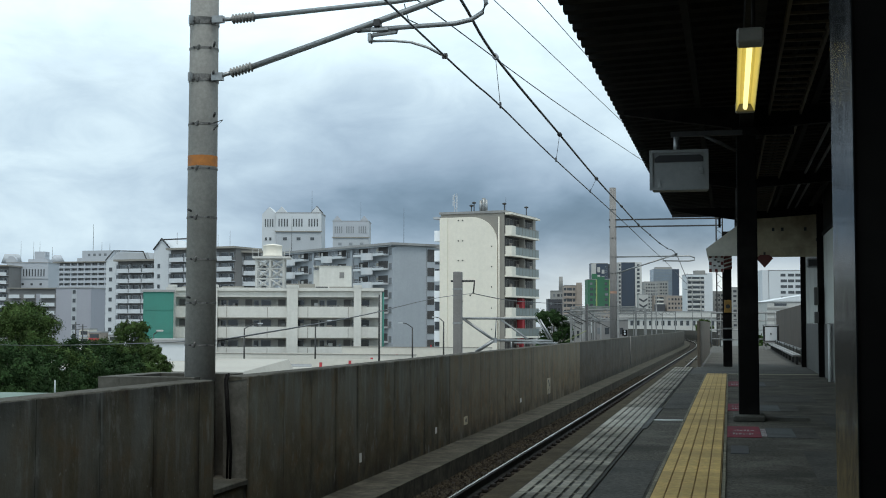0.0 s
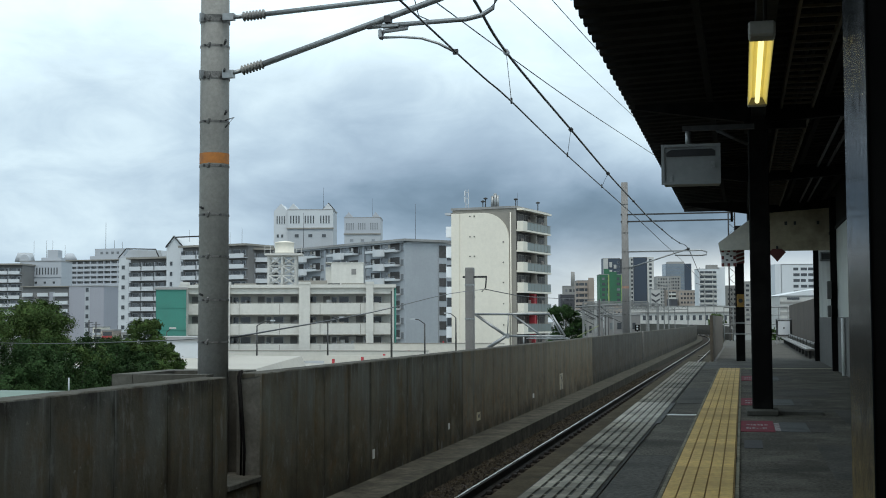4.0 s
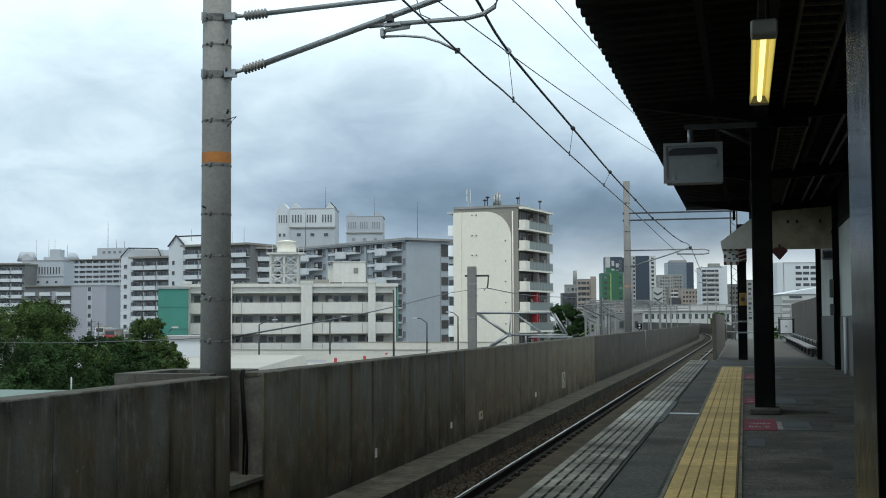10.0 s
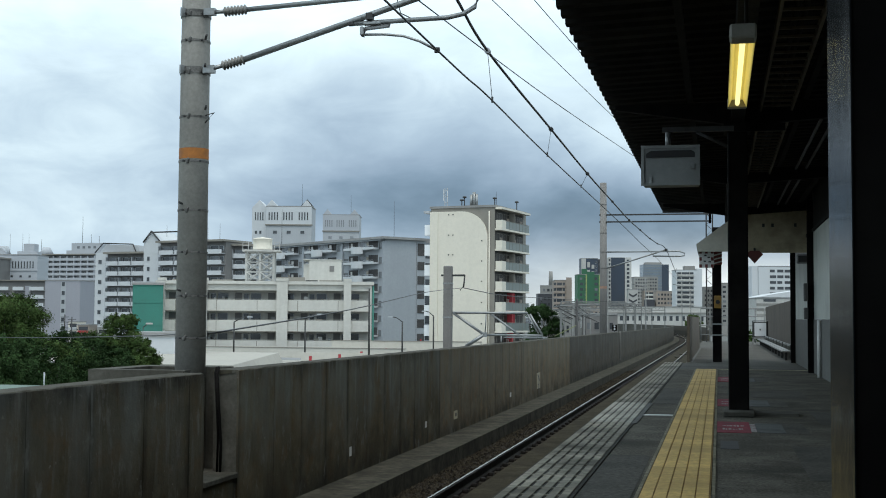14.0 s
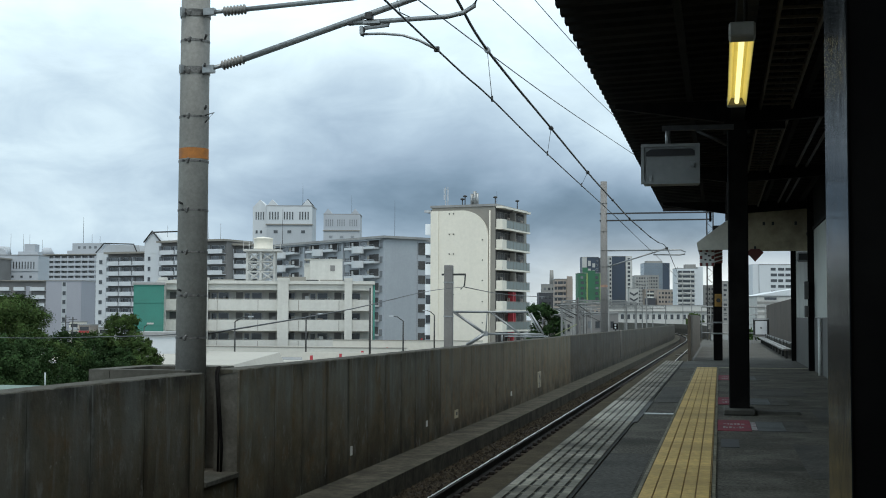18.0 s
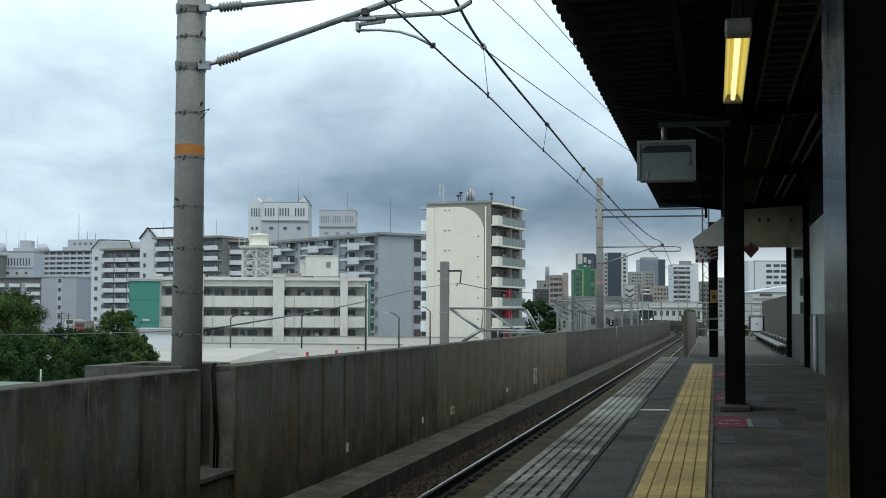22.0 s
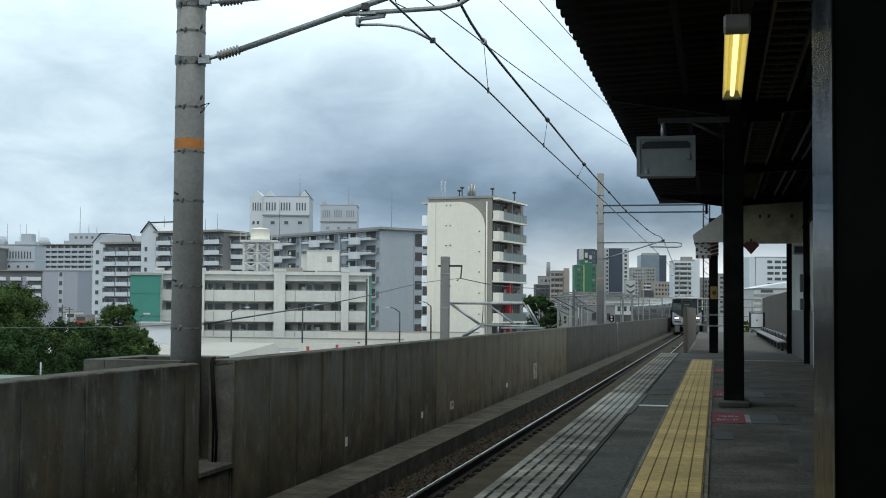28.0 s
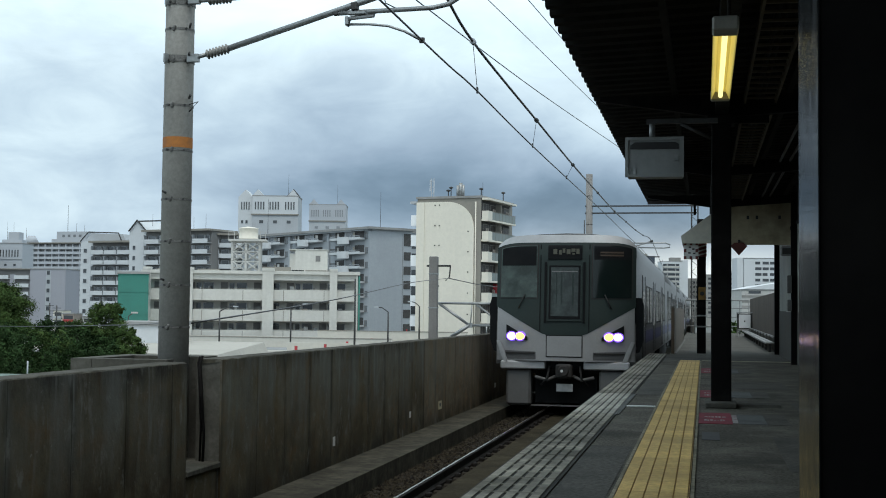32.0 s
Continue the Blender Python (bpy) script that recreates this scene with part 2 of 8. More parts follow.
    for i, k in enumerate((-0.72, -1.08, 0.0, 1.0)):
        foot.inputs[i + 1].default_value = k
    link(up_z.outputs[2], foot.inputs[0])
    c = layer((1.5, 1.8, 1.4), (9, 3, 3), 0.32, 0.60, 0.75, (0.016, 0.015, 0.011), c, 5.0, 0.65, mask=foot.outputs[0])
    # the joints are the ends of each panel
    sep = tr.nodes.new("ShaderNodeSeparateXYZ")
    link(co.outputs["Generated"], sep.inputs[0])
    half = tr.nodes.new("ShaderNodeMath")
    half.operation = "SUBTRACT"
    link(sep.outputs[1], half.inputs[0])
    half.inputs[1].default_value = 0.5
    away = tr.nodes.new("ShaderNodeMath")
    away.operation = "ABSOLUTE"
    link(half.outputs[0], away.inputs[0])
    near = tr.nodes.new("ShaderNodeMapRange")
    near.interpolation_type = "SMOOTHSTEP"
    for i, k in enumerate((0.38, 0.5, 0.0, 1.0)):
        near.inputs[i + 1].default_value = k
    link(away.outputs[0], near.inputs[0])
    c = layer((2.6, 2.6, 1.1), (5, 5, 5), 0.36, 0.62, seams, (0.008, 0.007, 0.005), c, mask=near.outputs[0])
    # rain has drawn pale lime and black grime down the face
    c = layer((1.5, 2.0, 0.6), (7, 2, 4), 0.48, 0.68, lime, (0.125, 0.130, 0.120), c, 5.0, 0.6, mask=runs.outputs[0])
    c = layer((5.0, 6.5, 0.8), (2, 9, 6), 0.55, 0.70, lime, (0.165, 0.17, 0.155), c, 5.0, 0.62, mask=runs.outputs[0])
    c = layer((1.6, 1.7, 0.5), (1, 6, 8), 0.55, 0.76, grime, (0.019, 0.018, 0.014), c, 5.0, 0.62)
    c = layer((6.0, 5.0, 1.1), (3, 1, 1), 0.56, 0.80, grime * 0.6, (0.020, 0.018, 0.014), c, 4.0, 0.6)
    c = layer((7.0, 4.5, 2.4), (6, 1, 3), 0.57, 0.73, lime, (0.17, 0.168, 0.15), c, 6.0, 0.7)
    c = layer((22.0, 14.0, 16.0), (0, 0, 0), 0.70, 0.76, 0.5, (0.20, 0.19, 0.165), c, 2.0)
    link(c, bs.inputs["Base Color"])
    return m


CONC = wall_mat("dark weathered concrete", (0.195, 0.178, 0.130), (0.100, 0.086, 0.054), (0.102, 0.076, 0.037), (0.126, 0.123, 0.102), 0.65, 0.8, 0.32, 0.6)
CONC_NEAR = wall_mat("darker weathered concrete", (0.160, 0.146, 0.106), (0.080, 0.068, 0.043), (0.082, 0.061, 0.030), (0.106, 0.104, 0.088), 0.7, 0.85, 0.34, 0.95)
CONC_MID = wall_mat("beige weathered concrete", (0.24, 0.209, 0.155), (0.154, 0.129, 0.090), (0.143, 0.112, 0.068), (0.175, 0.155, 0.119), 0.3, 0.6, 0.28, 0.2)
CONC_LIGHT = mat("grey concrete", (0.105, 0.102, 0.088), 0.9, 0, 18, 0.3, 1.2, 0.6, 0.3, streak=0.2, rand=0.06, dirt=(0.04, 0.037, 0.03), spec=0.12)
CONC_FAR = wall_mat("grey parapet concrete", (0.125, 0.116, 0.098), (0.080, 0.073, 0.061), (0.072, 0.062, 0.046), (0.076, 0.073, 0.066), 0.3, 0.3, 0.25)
WALL_CAP = mat("worn wall top", (0.074, 0.070, 0.058), 0.92, 0, 16, 0.4, 1.6, 0.7, 0.4, dirt=(0.03, 0.027, 0.02), spec=0.1)
POLE = mat("pole concrete", (0.36, 0.345, 0.315), 0.8, 0, 26, 0.2, 1.2, 0.3, 0.25, streak=0.3, dirt=(0.11, 0.10, 0.09))
POLE_FAR = mat("portal pole concrete", (0.21, 0.20, 0.19), 0.85, 0, 20, 0.2, 1.2, 0.3, 0.2, streak=0.3, dirt=(0.11, 0.10, 0.09))
ORANGE = mat("orange band paint", (0.40, 0.145, 0.025), 0.7, 0, 20, 0.3, 3, 0.5, 0.1, dirt=(0.2, 0.09, 0.04))
STEEL = mat("galvanised steel", (0.32, 0.33, 0.33), 0.45, 0.7, 20, 0.25, 2, 0.3, 0.1)
STRAP = mat("weathered strap steel", (0.17, 0.165, 0.155), 0.6, 0.4, 60, 0.6, 12, 0.6, 0.2, dirt=(0.04, 0.04, 0.038))
STEEL_DARK = mat("dark steel", (0.05, 0.05, 0.05), 0.6, 0.4, 20, 0.3, 2, 0.3, 0.1)
INSUL = mat("brown grey porcelain", (0.19, 0.185, 0.17), 0.3, 0, 30, 0.2, 3, 0.2, 0.05)
WIRE = mat("weathered wire", (0.045, 0.045, 0.045), 0.5, 0.5, 30, 0.3, 2, 0.2, 0)
RAIL = mat("blackened rail side", (0.010, 0.008, 0.007), 0.85, 0.1, 30, 0.4, 2, 0.4, 0.2, spec=0.15)
# brownish copy for the far rails, with their dimmer reflection in its colour
RAIL_FAR = mat("dull far rail head", (0.36, 0.32, 0.28), 0.38, 1.0, 40, 0.2, 2, 0.3, 0.0, dirt=(0.14, 0.10, 0.07))
RAIL_TOP = mat("polished rail head", (0.80, 0.78, 0.75), 0.22, 1.0, 60, 0.05, 3, 0.05, 0.0)
SLEEPER = mat("grimy sleeper", (0.045, 0.038, 0.03), 0.95, 0, 20, 0.3, 2, 0.5, 0.3, rand=0.2, spec=0.1)
BALLAST = mat("rust-stained ballast", (0.036, 0.029, 0.020), 0.95, 0, 22, 0.55, 1.5, 0.4, 0.9, spec=0.08, island=0.8)
MUD = mat("caked track bed", (0.040, 0.034, 0.022), 0.95, 0, 16, 0.5, 1.3, 0.7, 0.4, spec=0.05, dirt=(0.016, 0.014, 0.010), mott=0.3)
WALK = mat("grimy walkway concrete", (0.058, 0.053, 0.040), 0.92, 0, 9, 0.6, 1.6, 0.75, 0.35, dirt=(0.022, 0.02, 0.015), spec=0.1, mott=0.4)
ASPHALT = mat("worn platform asphalt", (0.118, 0.109, 0.090), 0.92, 0, 45, 0.9, 0.9, 0.7, 0.6, dirt=(0.040, 0.038, 0.034), spec=0.08, mott=0.25)
ASPHALT_OLD = mat("pale platform asphalt", (0.096, 0.092, 0.082), 0.92, 0, 30, 0.5, 0.9, 0.5, 0.4, spec=0.12, dirt=(0.035, 0.034, 0.031))
STRIP = mat("worn yellow strip", (0.40, 0.37, 0.26), 0.85, 0, 30, 0.3, 2, 0.4, 0.1, spec=0.15)
MASTGREY = mat("painted mast grey", (0.20, 0.205, 0.20), 0.8, 0, 12, 0.2, 1, 0.3, 0.05, spec=0.15)
PATCH = mat("mended asphalt", (0.098, 0.093, 0.082), 0.92, 0, 30, 0.6, 1.4, 0.6, 0.4, spec=0.1, dirt=(0.04, 0.04, 0.037))
YELLOW = mat("yellow tactile tile", (0.54, 0.365, 0.13), 0.78, 0, 24, 0.3, 1.6, 0.6, 0.2, rand=0.13, dirt=(0.33, 0.23, 0.09), spec=0.2, mott=0.06, across=True)
MORTAR = mat("pale dirty mortar", (0.23, 0.21, 0.155), 0.9, 0, 22, 0.5, 1.7, 0.6, 0.3, spec=0.1, dirt=(0.06, 0.055, 0.04))
GROOVE = mat("grimy tile groove", (0.30, 0.185, 0.06), 0.85, 0, 40, 0.3, 2, 0.3, 0.2)
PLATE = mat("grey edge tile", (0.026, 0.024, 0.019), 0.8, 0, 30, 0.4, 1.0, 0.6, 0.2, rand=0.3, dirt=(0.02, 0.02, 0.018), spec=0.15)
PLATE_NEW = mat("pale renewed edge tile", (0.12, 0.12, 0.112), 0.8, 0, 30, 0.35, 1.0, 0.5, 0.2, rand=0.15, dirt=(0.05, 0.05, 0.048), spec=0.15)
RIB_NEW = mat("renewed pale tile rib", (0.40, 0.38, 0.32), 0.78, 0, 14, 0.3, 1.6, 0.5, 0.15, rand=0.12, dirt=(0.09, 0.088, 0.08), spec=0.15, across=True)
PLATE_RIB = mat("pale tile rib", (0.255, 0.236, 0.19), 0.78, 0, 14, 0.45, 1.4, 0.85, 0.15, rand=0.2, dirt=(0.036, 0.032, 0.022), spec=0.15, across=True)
WHITE = mat("white paint", (0.70, 0.70, 0.68), 0.6, 0, 20, 0.1, 0.8, 0.15, 0.08, dirt=(0.4, 0.39, 0.36))
RED_MARK = mat("worn red marking", (0.22, 0.035, 0.052), 0.8, 0, 24, 0.5, 3, 0.7, 0.1, dirt=(0.05, 0.035, 0.037), spec=0.15)
MARK_WHITE = mat("worn white lettering", (0.34, 0.32, 0.31), 0.8, 0, 50, 0.6, 9, 0.8, 0.1, dirt=(0.14, 0.05, 0.06), spec=0.1)
GREY_MARK = mat("grey floor patch", (0.105, 0.108, 0.108), 0.8, 0, 30, 0.4, 2.2, 0.6, 0.1, spec=0.15, dirt=(0.03, 0.03, 0.03))
BLACK_STEEL = mat("black painted steel post", (0.005, 0.0046, 0.0046), 0.7, 0, 30, 0.3, 2, 0.2, 0.08, spec=0.07)
GLOSS_STEEL = run_paint("glossy dark painted steel", (0.007, 0.008, 0.009), 0.12, 0.006)
ROOF = mat("dark corrugated roof sheet", (0.020, 0.0195, 0.0185), 0.95, 0, 12, 0.3, 1, 0.3, 0.1, spec=0.05)
ROOF_EDGE = mat("dark roof edge", (0.05, 0.045, 0.045), 0.7, 0, 12, 0.3, 1, 0.3, 0.1)
MARKER = mat("cream marker plate", (0.34, 0.30, 0.22), 0.7, 0, 20, 0.15, 3, 0.5, 0.05, dirt=(0.14, 0.11, 0.07))
PANEL = mat("pale wall panel", (0.45, 0.48, 0.44), 0.5, 0, 10, 0.15, 0.5, 0.4, 0.05)
# darker than the sign red, as backlighting is put into the colour
SIGN_MAROON = mat("backlit maroon sign", (0.13, 0.035, 0.03), 0.7, 0, 20, 0.2, 2, 0.3, 0.05)
PANEL_LOW = mat("grey lower panel", (0.08, 0.083, 0.076), 0.6, 0, 10, 0.2, 0.5, 0.4, 0.05)
# lit and shaded copies of one hood sheet; tan also serves the wall plate
HOOD = mat("cream hood sheet", (0.78, 0.75, 0.65), 0.6, 0, 10, 0.1, 0.8, 0.2, 0.05)
HOOD_TAN = mat("stained and shaded tan sheet", (0.43, 0.37, 0.25), 0.7, 0, 10, 0.15, 1.6, 0.5, 0.05, dirt=(0.09, 0.07, 0.045))
LADDER = mat("rusty ladder steel", (0.075, 0.06, 0.04), 0.8, 0.1, 20, 0.3, 2, 0.3, 0.1)
BROWN_PANEL = mat("brown grey screen", (0.125, 0.10, 0.073), 0.7, 0, 14, 0.2, 0.6, 0.4, 0.15, streak=0.3)
SCREEN_DARK = mat("dark brown grey screen", (0.10, 0.085, 0.072), 0.8, 0, 14, 0.2, 0.6, 0.4, 0.15, streak=0.3, spec=0.15)
BOX_GREY = mat("grey painted box", (0.24, 0.25, 0.25), 0.5, 0, 12, 0.15, 1.5, 0.3, 0.05)
BOX_DARK = mat("dull grey box", (0.13, 0.13, 0.125), 0.7, 0, 12, 0.15, 1.5, 0.3, 0.05, spec=0.2)
BENCH = mat("worn white bench", (0.23, 0.23, 0.22), 0.6, 0, 20, 0.15, 1, 0.3, 0.05)
DARKHOLE = mat("dark recess", (0.03, 0.03, 0.032), 0.8)
TUBE = glow_mat("lit fluorescent tube", (1.0, 0.90, 0.42), 1.15)
# reflector glows itself, standing in for the tube's light on it
TUBE_BODY = glow_mat("glowing lamp reflector", (0.58, 0.49, 0.13), 0.36)
LAMP_CAP = mat("grey lamp cap", (0.25, 0.24, 0.21), 0.6)
SIGN_RED = mat("sign red", (0.17, 0.038, 0.036), 0.6)
SIGN_YEL = mat("amber box", (0.33, 0.18, 0.03), 0.5)
LEAF = mat("green foliage", (0.068, 0.106, 0.032), 0.8, 0, 1.6, 0.6, 0.5, 0.7, 0, dirt=(0.013, 0.028, 0.008), spec=0.05, island=0.3)
LEAF2 = mat("dark green foliage", (0.036, 0.068, 0.024), 0.8, 0, 1.6, 0.6, 0.5, 0.7, 0, dirt=(0.010, 0.02, 0.007), spec=0.05, island=0.3)
BARK = mat("bark", (0.035, 0.03, 0.022), 0.9, 0, 12, 0.4, 2, 0.3, 0.4)
GROUND = mat("town ground", (0.12, 0.12, 0.115), 0.9, 0, 0.4, 0.4, 0.02, 0.6, 0, dirt=(0.05, 0.075, 0.04))
W_CREAM = mat("cream white render", (0.71, 0.668, 0.575), 0.8, 0, 2.5, 0.06, 0.12, 0.10, 0.03, streak=0.08, dirt=(0.45, 0.43, 0.38))
T_WHITE = mat("weathered white facade", (0.46, 0.455, 0.435), 0.9, 0, 1.5, 0.12, 0.06, 0.3, 0.03, streak=0.15, rand=0.12, dirt=(0.30, 0.29, 0.27), spec=0.15)
T_GREY = mat("weathered grey facade", (0.275, 0.27, 0.255), 0.9, 0, 1.5, 0.12, 0.06, 0.3, 0.03, streak=0.15, rand=0.12, dirt=(0.17, 0.165, 0.15), spec=0.15)
ORANGE_OLD = mat("faded orange band", (0.34, 0.20, 0.14), 0.7)
W_TAUPE = mat("taupe render", (0.25, 0.235, 0.205), 0.8, 0, 2.5, 0.1, 0.12, 0.15, 0.03)
W_BLUE = mat("blue grey render", (0.345, 0.37, 0.395), 0.85, 0, 2.5, 0.07, 0.12, 0.2, 0.03, streak=0.15, dirt=(0.25, 0.265, 0.29))
W_OFF = mat("off-white render", (0.56, 0.55, 0.51), 0.85, 0, 2.5, 0.08, 0.12, 0.2, 0.03, streak=0.2, dirt=(0.33, 0.32, 0.29))
W_GREY = mat("pale grey render", (0.42, 0.44, 0.46), 0.85, 0, 2.5, 0.08, 0.1, 0.2, 0.03, streak=0.12, dirt=(0.27, 0.28, 0.3))
W_BRIGHT = mat("fresh white paint", (0.80, 0.82, 0.84), 0.8, 0, 2.5, 0.04, 0.1, 0.1, 0.03, dirt=(0.66, 0.68, 0.70))
W_WHITE = mat("white render", (0.55, 0.57, 0.585), 0.85, 0, 2.5, 0.05, 0.1, 0.15, 0.03, dirt=(0.45, 0.46, 0.47))
# dark to hold the shade behind balconies; elsewhere plain frames, doors, houses
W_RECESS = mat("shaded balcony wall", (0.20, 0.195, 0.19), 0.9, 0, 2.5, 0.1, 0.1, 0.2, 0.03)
# dark colour that holds the shade of loggias and openings
W_SHADOW = mat("painted recess shade", (0.085, 0.083, 0.082), 0.9, 0, 2.5, 0.3, 0.4, 0.4, 0.03, spec=0.1)
# distance haze is put into this colour
W_HAZE = mat("hazed blue grey render", (0.40, 0.42, 0.45), 0.85, 0, 2.5, 0.06, 0.1, 0.15, 0.03, dirt=(0.33, 0.35, 0.38))
W_LILAC = mat("lilac grey render", (0.33, 0.335, 0.37), 0.85, 0, 2.5, 0.06, 0.1, 0.2, 0.03, streak=0.12, dirt=(0.25, 0.255, 0.29))
W_TAN = mat("tan brick tile", (0.31, 0.26, 0.22), 0.85, 0, 4, 0.12, 0.1, 0.2, 0.03)
W_GREEN = mat("green cladding", (0.027, 0.12, 0.06), 0.7, 0, 2.5, 0.1, 0.1, 0.2, 0.03)
W_LIME = mat("lime cladding", (0.28, 0.36, 0.13), 0.7)
OLIVE = mat("faded olive rail", (0.17, 0.19, 0.09), 0.7)
W_TEAL = mat("teal mesh sheet", (0.045, 0.20, 0.16), 0.85, 0, 6, 0.1, 0.3, 0.15, 0.05)
W_NAVY = mat("navy cladding", (0.035, 0.05, 0.075), 0.5, 0, 3, 0.15, 0.1, 0.2, 0.02)
W_BLACK = mat("black cladding", (0.045, 0.047, 0.055), 0.6, 0, 3, 0.15, 0.1, 0.2, 0.02)
W_GLASS = mat("blue grey curtain glass", (0.17, 0.21, 0.25), 0.3, 0, 1.5, 0.15, 0.05, 0.2, 0, spec=0.6)
W_RED = mat("red wall paint", (0.42, 0.04, 0.05), 0.7)
WIN = glass_mat("dark window glass", (0.045, 0.05, 0.055), 0.12)
WIN_MID = glass_mat("curtained window glass", (0.16, 0.17, 0.18), 0.2)
# glass paled to hold distance haze
WIN_HAZE = glass_mat("hazed far window glass", (0.22, 0.235, 0.25), 0.3)
BALC_GLASS = glass_mat("greenish balcony glass", (0.135, 0.165, 0.152), 0.4)
LOGGIA_GLASS = mat("brown dim window glass", (0.042, 0.036, 0.032), 0.45, 0, 1.5, 0.4, 0.4, 0.3, 0.0, spec=0.2)
ROOFTOP = mat("rooftop grey", (0.30, 0.30, 0.295), 0.9, 0, 2, 0.15, 0.1, 0.3, 0.05)
DECK = mat("pale parking deck", (0.40, 0.38, 0.34), 0.95, 0, 2, 0.1, 0.06, 0.3, 0.03, dirt=(0.30, 0.285, 0.26), spec=0.05)
DECK_WALL = mat("cream deck parapet", (0.52, 0.50, 0.45), 0.9, 0, 2, 0.08, 0.3, 0.25, 0.03, dirt=(0.33, 0.31, 0.27), spec=0.1)
DECK_LANE = mat("grey deck lane", (0.26, 0.265, 0.265), 0.95, 0, 2, 0.1, 0.1, 0.3, 0.03, spec=0.05)
MINT = mat("pale mint roof", (0.17, 0.22, 0.195), 0.9, 0, 6, 0.15, 0.4, 0.3, 0.05, spec=0.05)


# ---- mesh helpers ----
def box(bm, x0, y0, z0, x1, y1, z1):
    v = [bm.verts.new((x, y, z)) for z in (z0, z1) for y in (y0, y1) for x in (x0, x1)]
    for f in ((0, 2, 3, 1), (4, 5, 7, 6), (0, 1, 5, 4), (2, 6, 7, 3), (0, 4, 6, 2), (1, 3, 7, 5)):
        bm.faces.new([v[i] for i in f])
    return bm


def boxes(*dims):
    bm = bmesh.new()
    for d in dims:
        box(bm, *d)
    return bm


def tube(bm, p, q, r0, r1=None, n=10, caps=True):
    p, q = Vector(p), Vector(q)
    r1 = r0 if r1 is None else r1
    turn = (q - p).to_track_quat("Z", "Y").to_matrix()
    rings = []
    for c, r in ((p, r0), (q, r1)):
        rings.append([bm.verts.new(c + turn @ Vector((r * math.cos(a), r * math.sin(a), 0))) for a in (2 * math.pi * i / n for i in range(n))])
    for i in range(n):
        f = bm.faces.new((rings[0][i], rings[0][(i + 1) % n], rings[1][(i + 1) % n], rings[1][i]))
        f.smooth = True
    if caps:
        bm.faces.new(rings[0][::-1])
        bm.faces.new(rings[1])
    return bm


def pipe(points, r, n=8, bm=None):
    """One tube swept along points."""
    bm = bm or bmesh.new()
    pts = [Vector(p) for p in points]
    rings = []
    for i, p in enumerate(pts):
        d = (pts[min(i + 1, len(pts) - 1)] - pts[max(i - 1, 0)]).normalized()
        side = d.cross(Vector((0.31, 0.2, 0.93)) if abs(d.z) < 0.8 else Vector((1, 0.2, 0.1))).normalized()
        other = d.cross(side)
        rings.append([bm.verts.new(p + side * r * math.cos(u) + other * r * math.sin(u)) for u in (2 * math.pi * k / n for k in range(n))])
    for a, b in zip(rings, rings[1:]):
        for k in range(n):
            bm.faces.new((a[k], a[(k + 1) % n], b[(k + 1) % n], b[k])).smooth = True
    bm.faces.new(rings[0][::-1])
    bm.faces.new(rings[-1])
    return bm


def lathe(p, q, profile, n=14):
    """A turned solid from p to q; profile: (share of the way, radius)."""
    bm = bmesh.new()
    p, q = Vector(p), Vector(q)
    turn = (q - p).to_track_quat("Z", "Y").to_matrix()
    rings = [[bm.verts.new(p.lerp(q, u) + turn @ Vector((r * math.cos(2 * math.pi * k / n), r * math.sin(2 * math.pi * k / n), 0))) for k in range(n)] for u, r in profile]
    for a, b in zip(rings, rings[1:]):
        for k in range(n):
            bm.faces.new((a[k], a[(k + 1) % n], b[(k + 1) % n], b[k])).smooth = True
    bm.faces.new(rings[0][::-1])
    bm.faces.new(rings[-1])
    return bm


def prism(bm, outline, y0, y1):
    """A solid from an outline in x, z, between y0 and y1."""
    a = [bm.verts.new((x, y0, z)) for x, z in outline]
    b = [bm.verts.new((x, y1, z)) for x, z in outline]
    bm.faces.new(a)
    bm.faces.new(b[::-1])
    for i in range(len(a)):
        j = (i + 1) % len(a)
        bm.faces.new((a[j], a[i], b[i], b[j]))
    return bm


def mesh_of(name, bm, material, bevel=0.0):
    if bevel:
        bmesh.ops.bevel(bm, geom=list(bm.edges), offset=bevel, segments=1, affect="EDGES")
    bmesh.ops.recalc_face_normals(bm, faces=list(bm.faces))
    me = bpy.data.meshes.new(name)
    bm.to_mesh(me)
    bm.free()
    me.materials.append(material)
    return me


def part(name, bm, material, parent=None, label="", at=None, bevel=0.0, kind=""):
    me = bm if isinstance(bm, bpy.types.Mesh) else mesh_of(name, bm, material, bevel)
    ob = new(name, me)
    if at is not None:
        ob.matrix_basis = at if isinstance(at, Matrix) else Matrix.Translation(at)
    if parent is not None:
        ob.parent = parent
    return tagged(ob, label=label, kind=kind)


def thing(name, label="", category="", group="", kind="", at=None):
    ob = new(name)
    ob.empty_display_size = 0.1
    if at is not None:
        ob.matrix_basis = at if isinstance(at, Matrix) else Matrix.Translation(at)
    return tagged(ob, label, category, group, kind)


# ---- the line of the track ----
TRACK_X, RAIL_Z, BEND, RADIUS, ARC = -2.80, -1.08, 121.0, 1010.0, 260.0


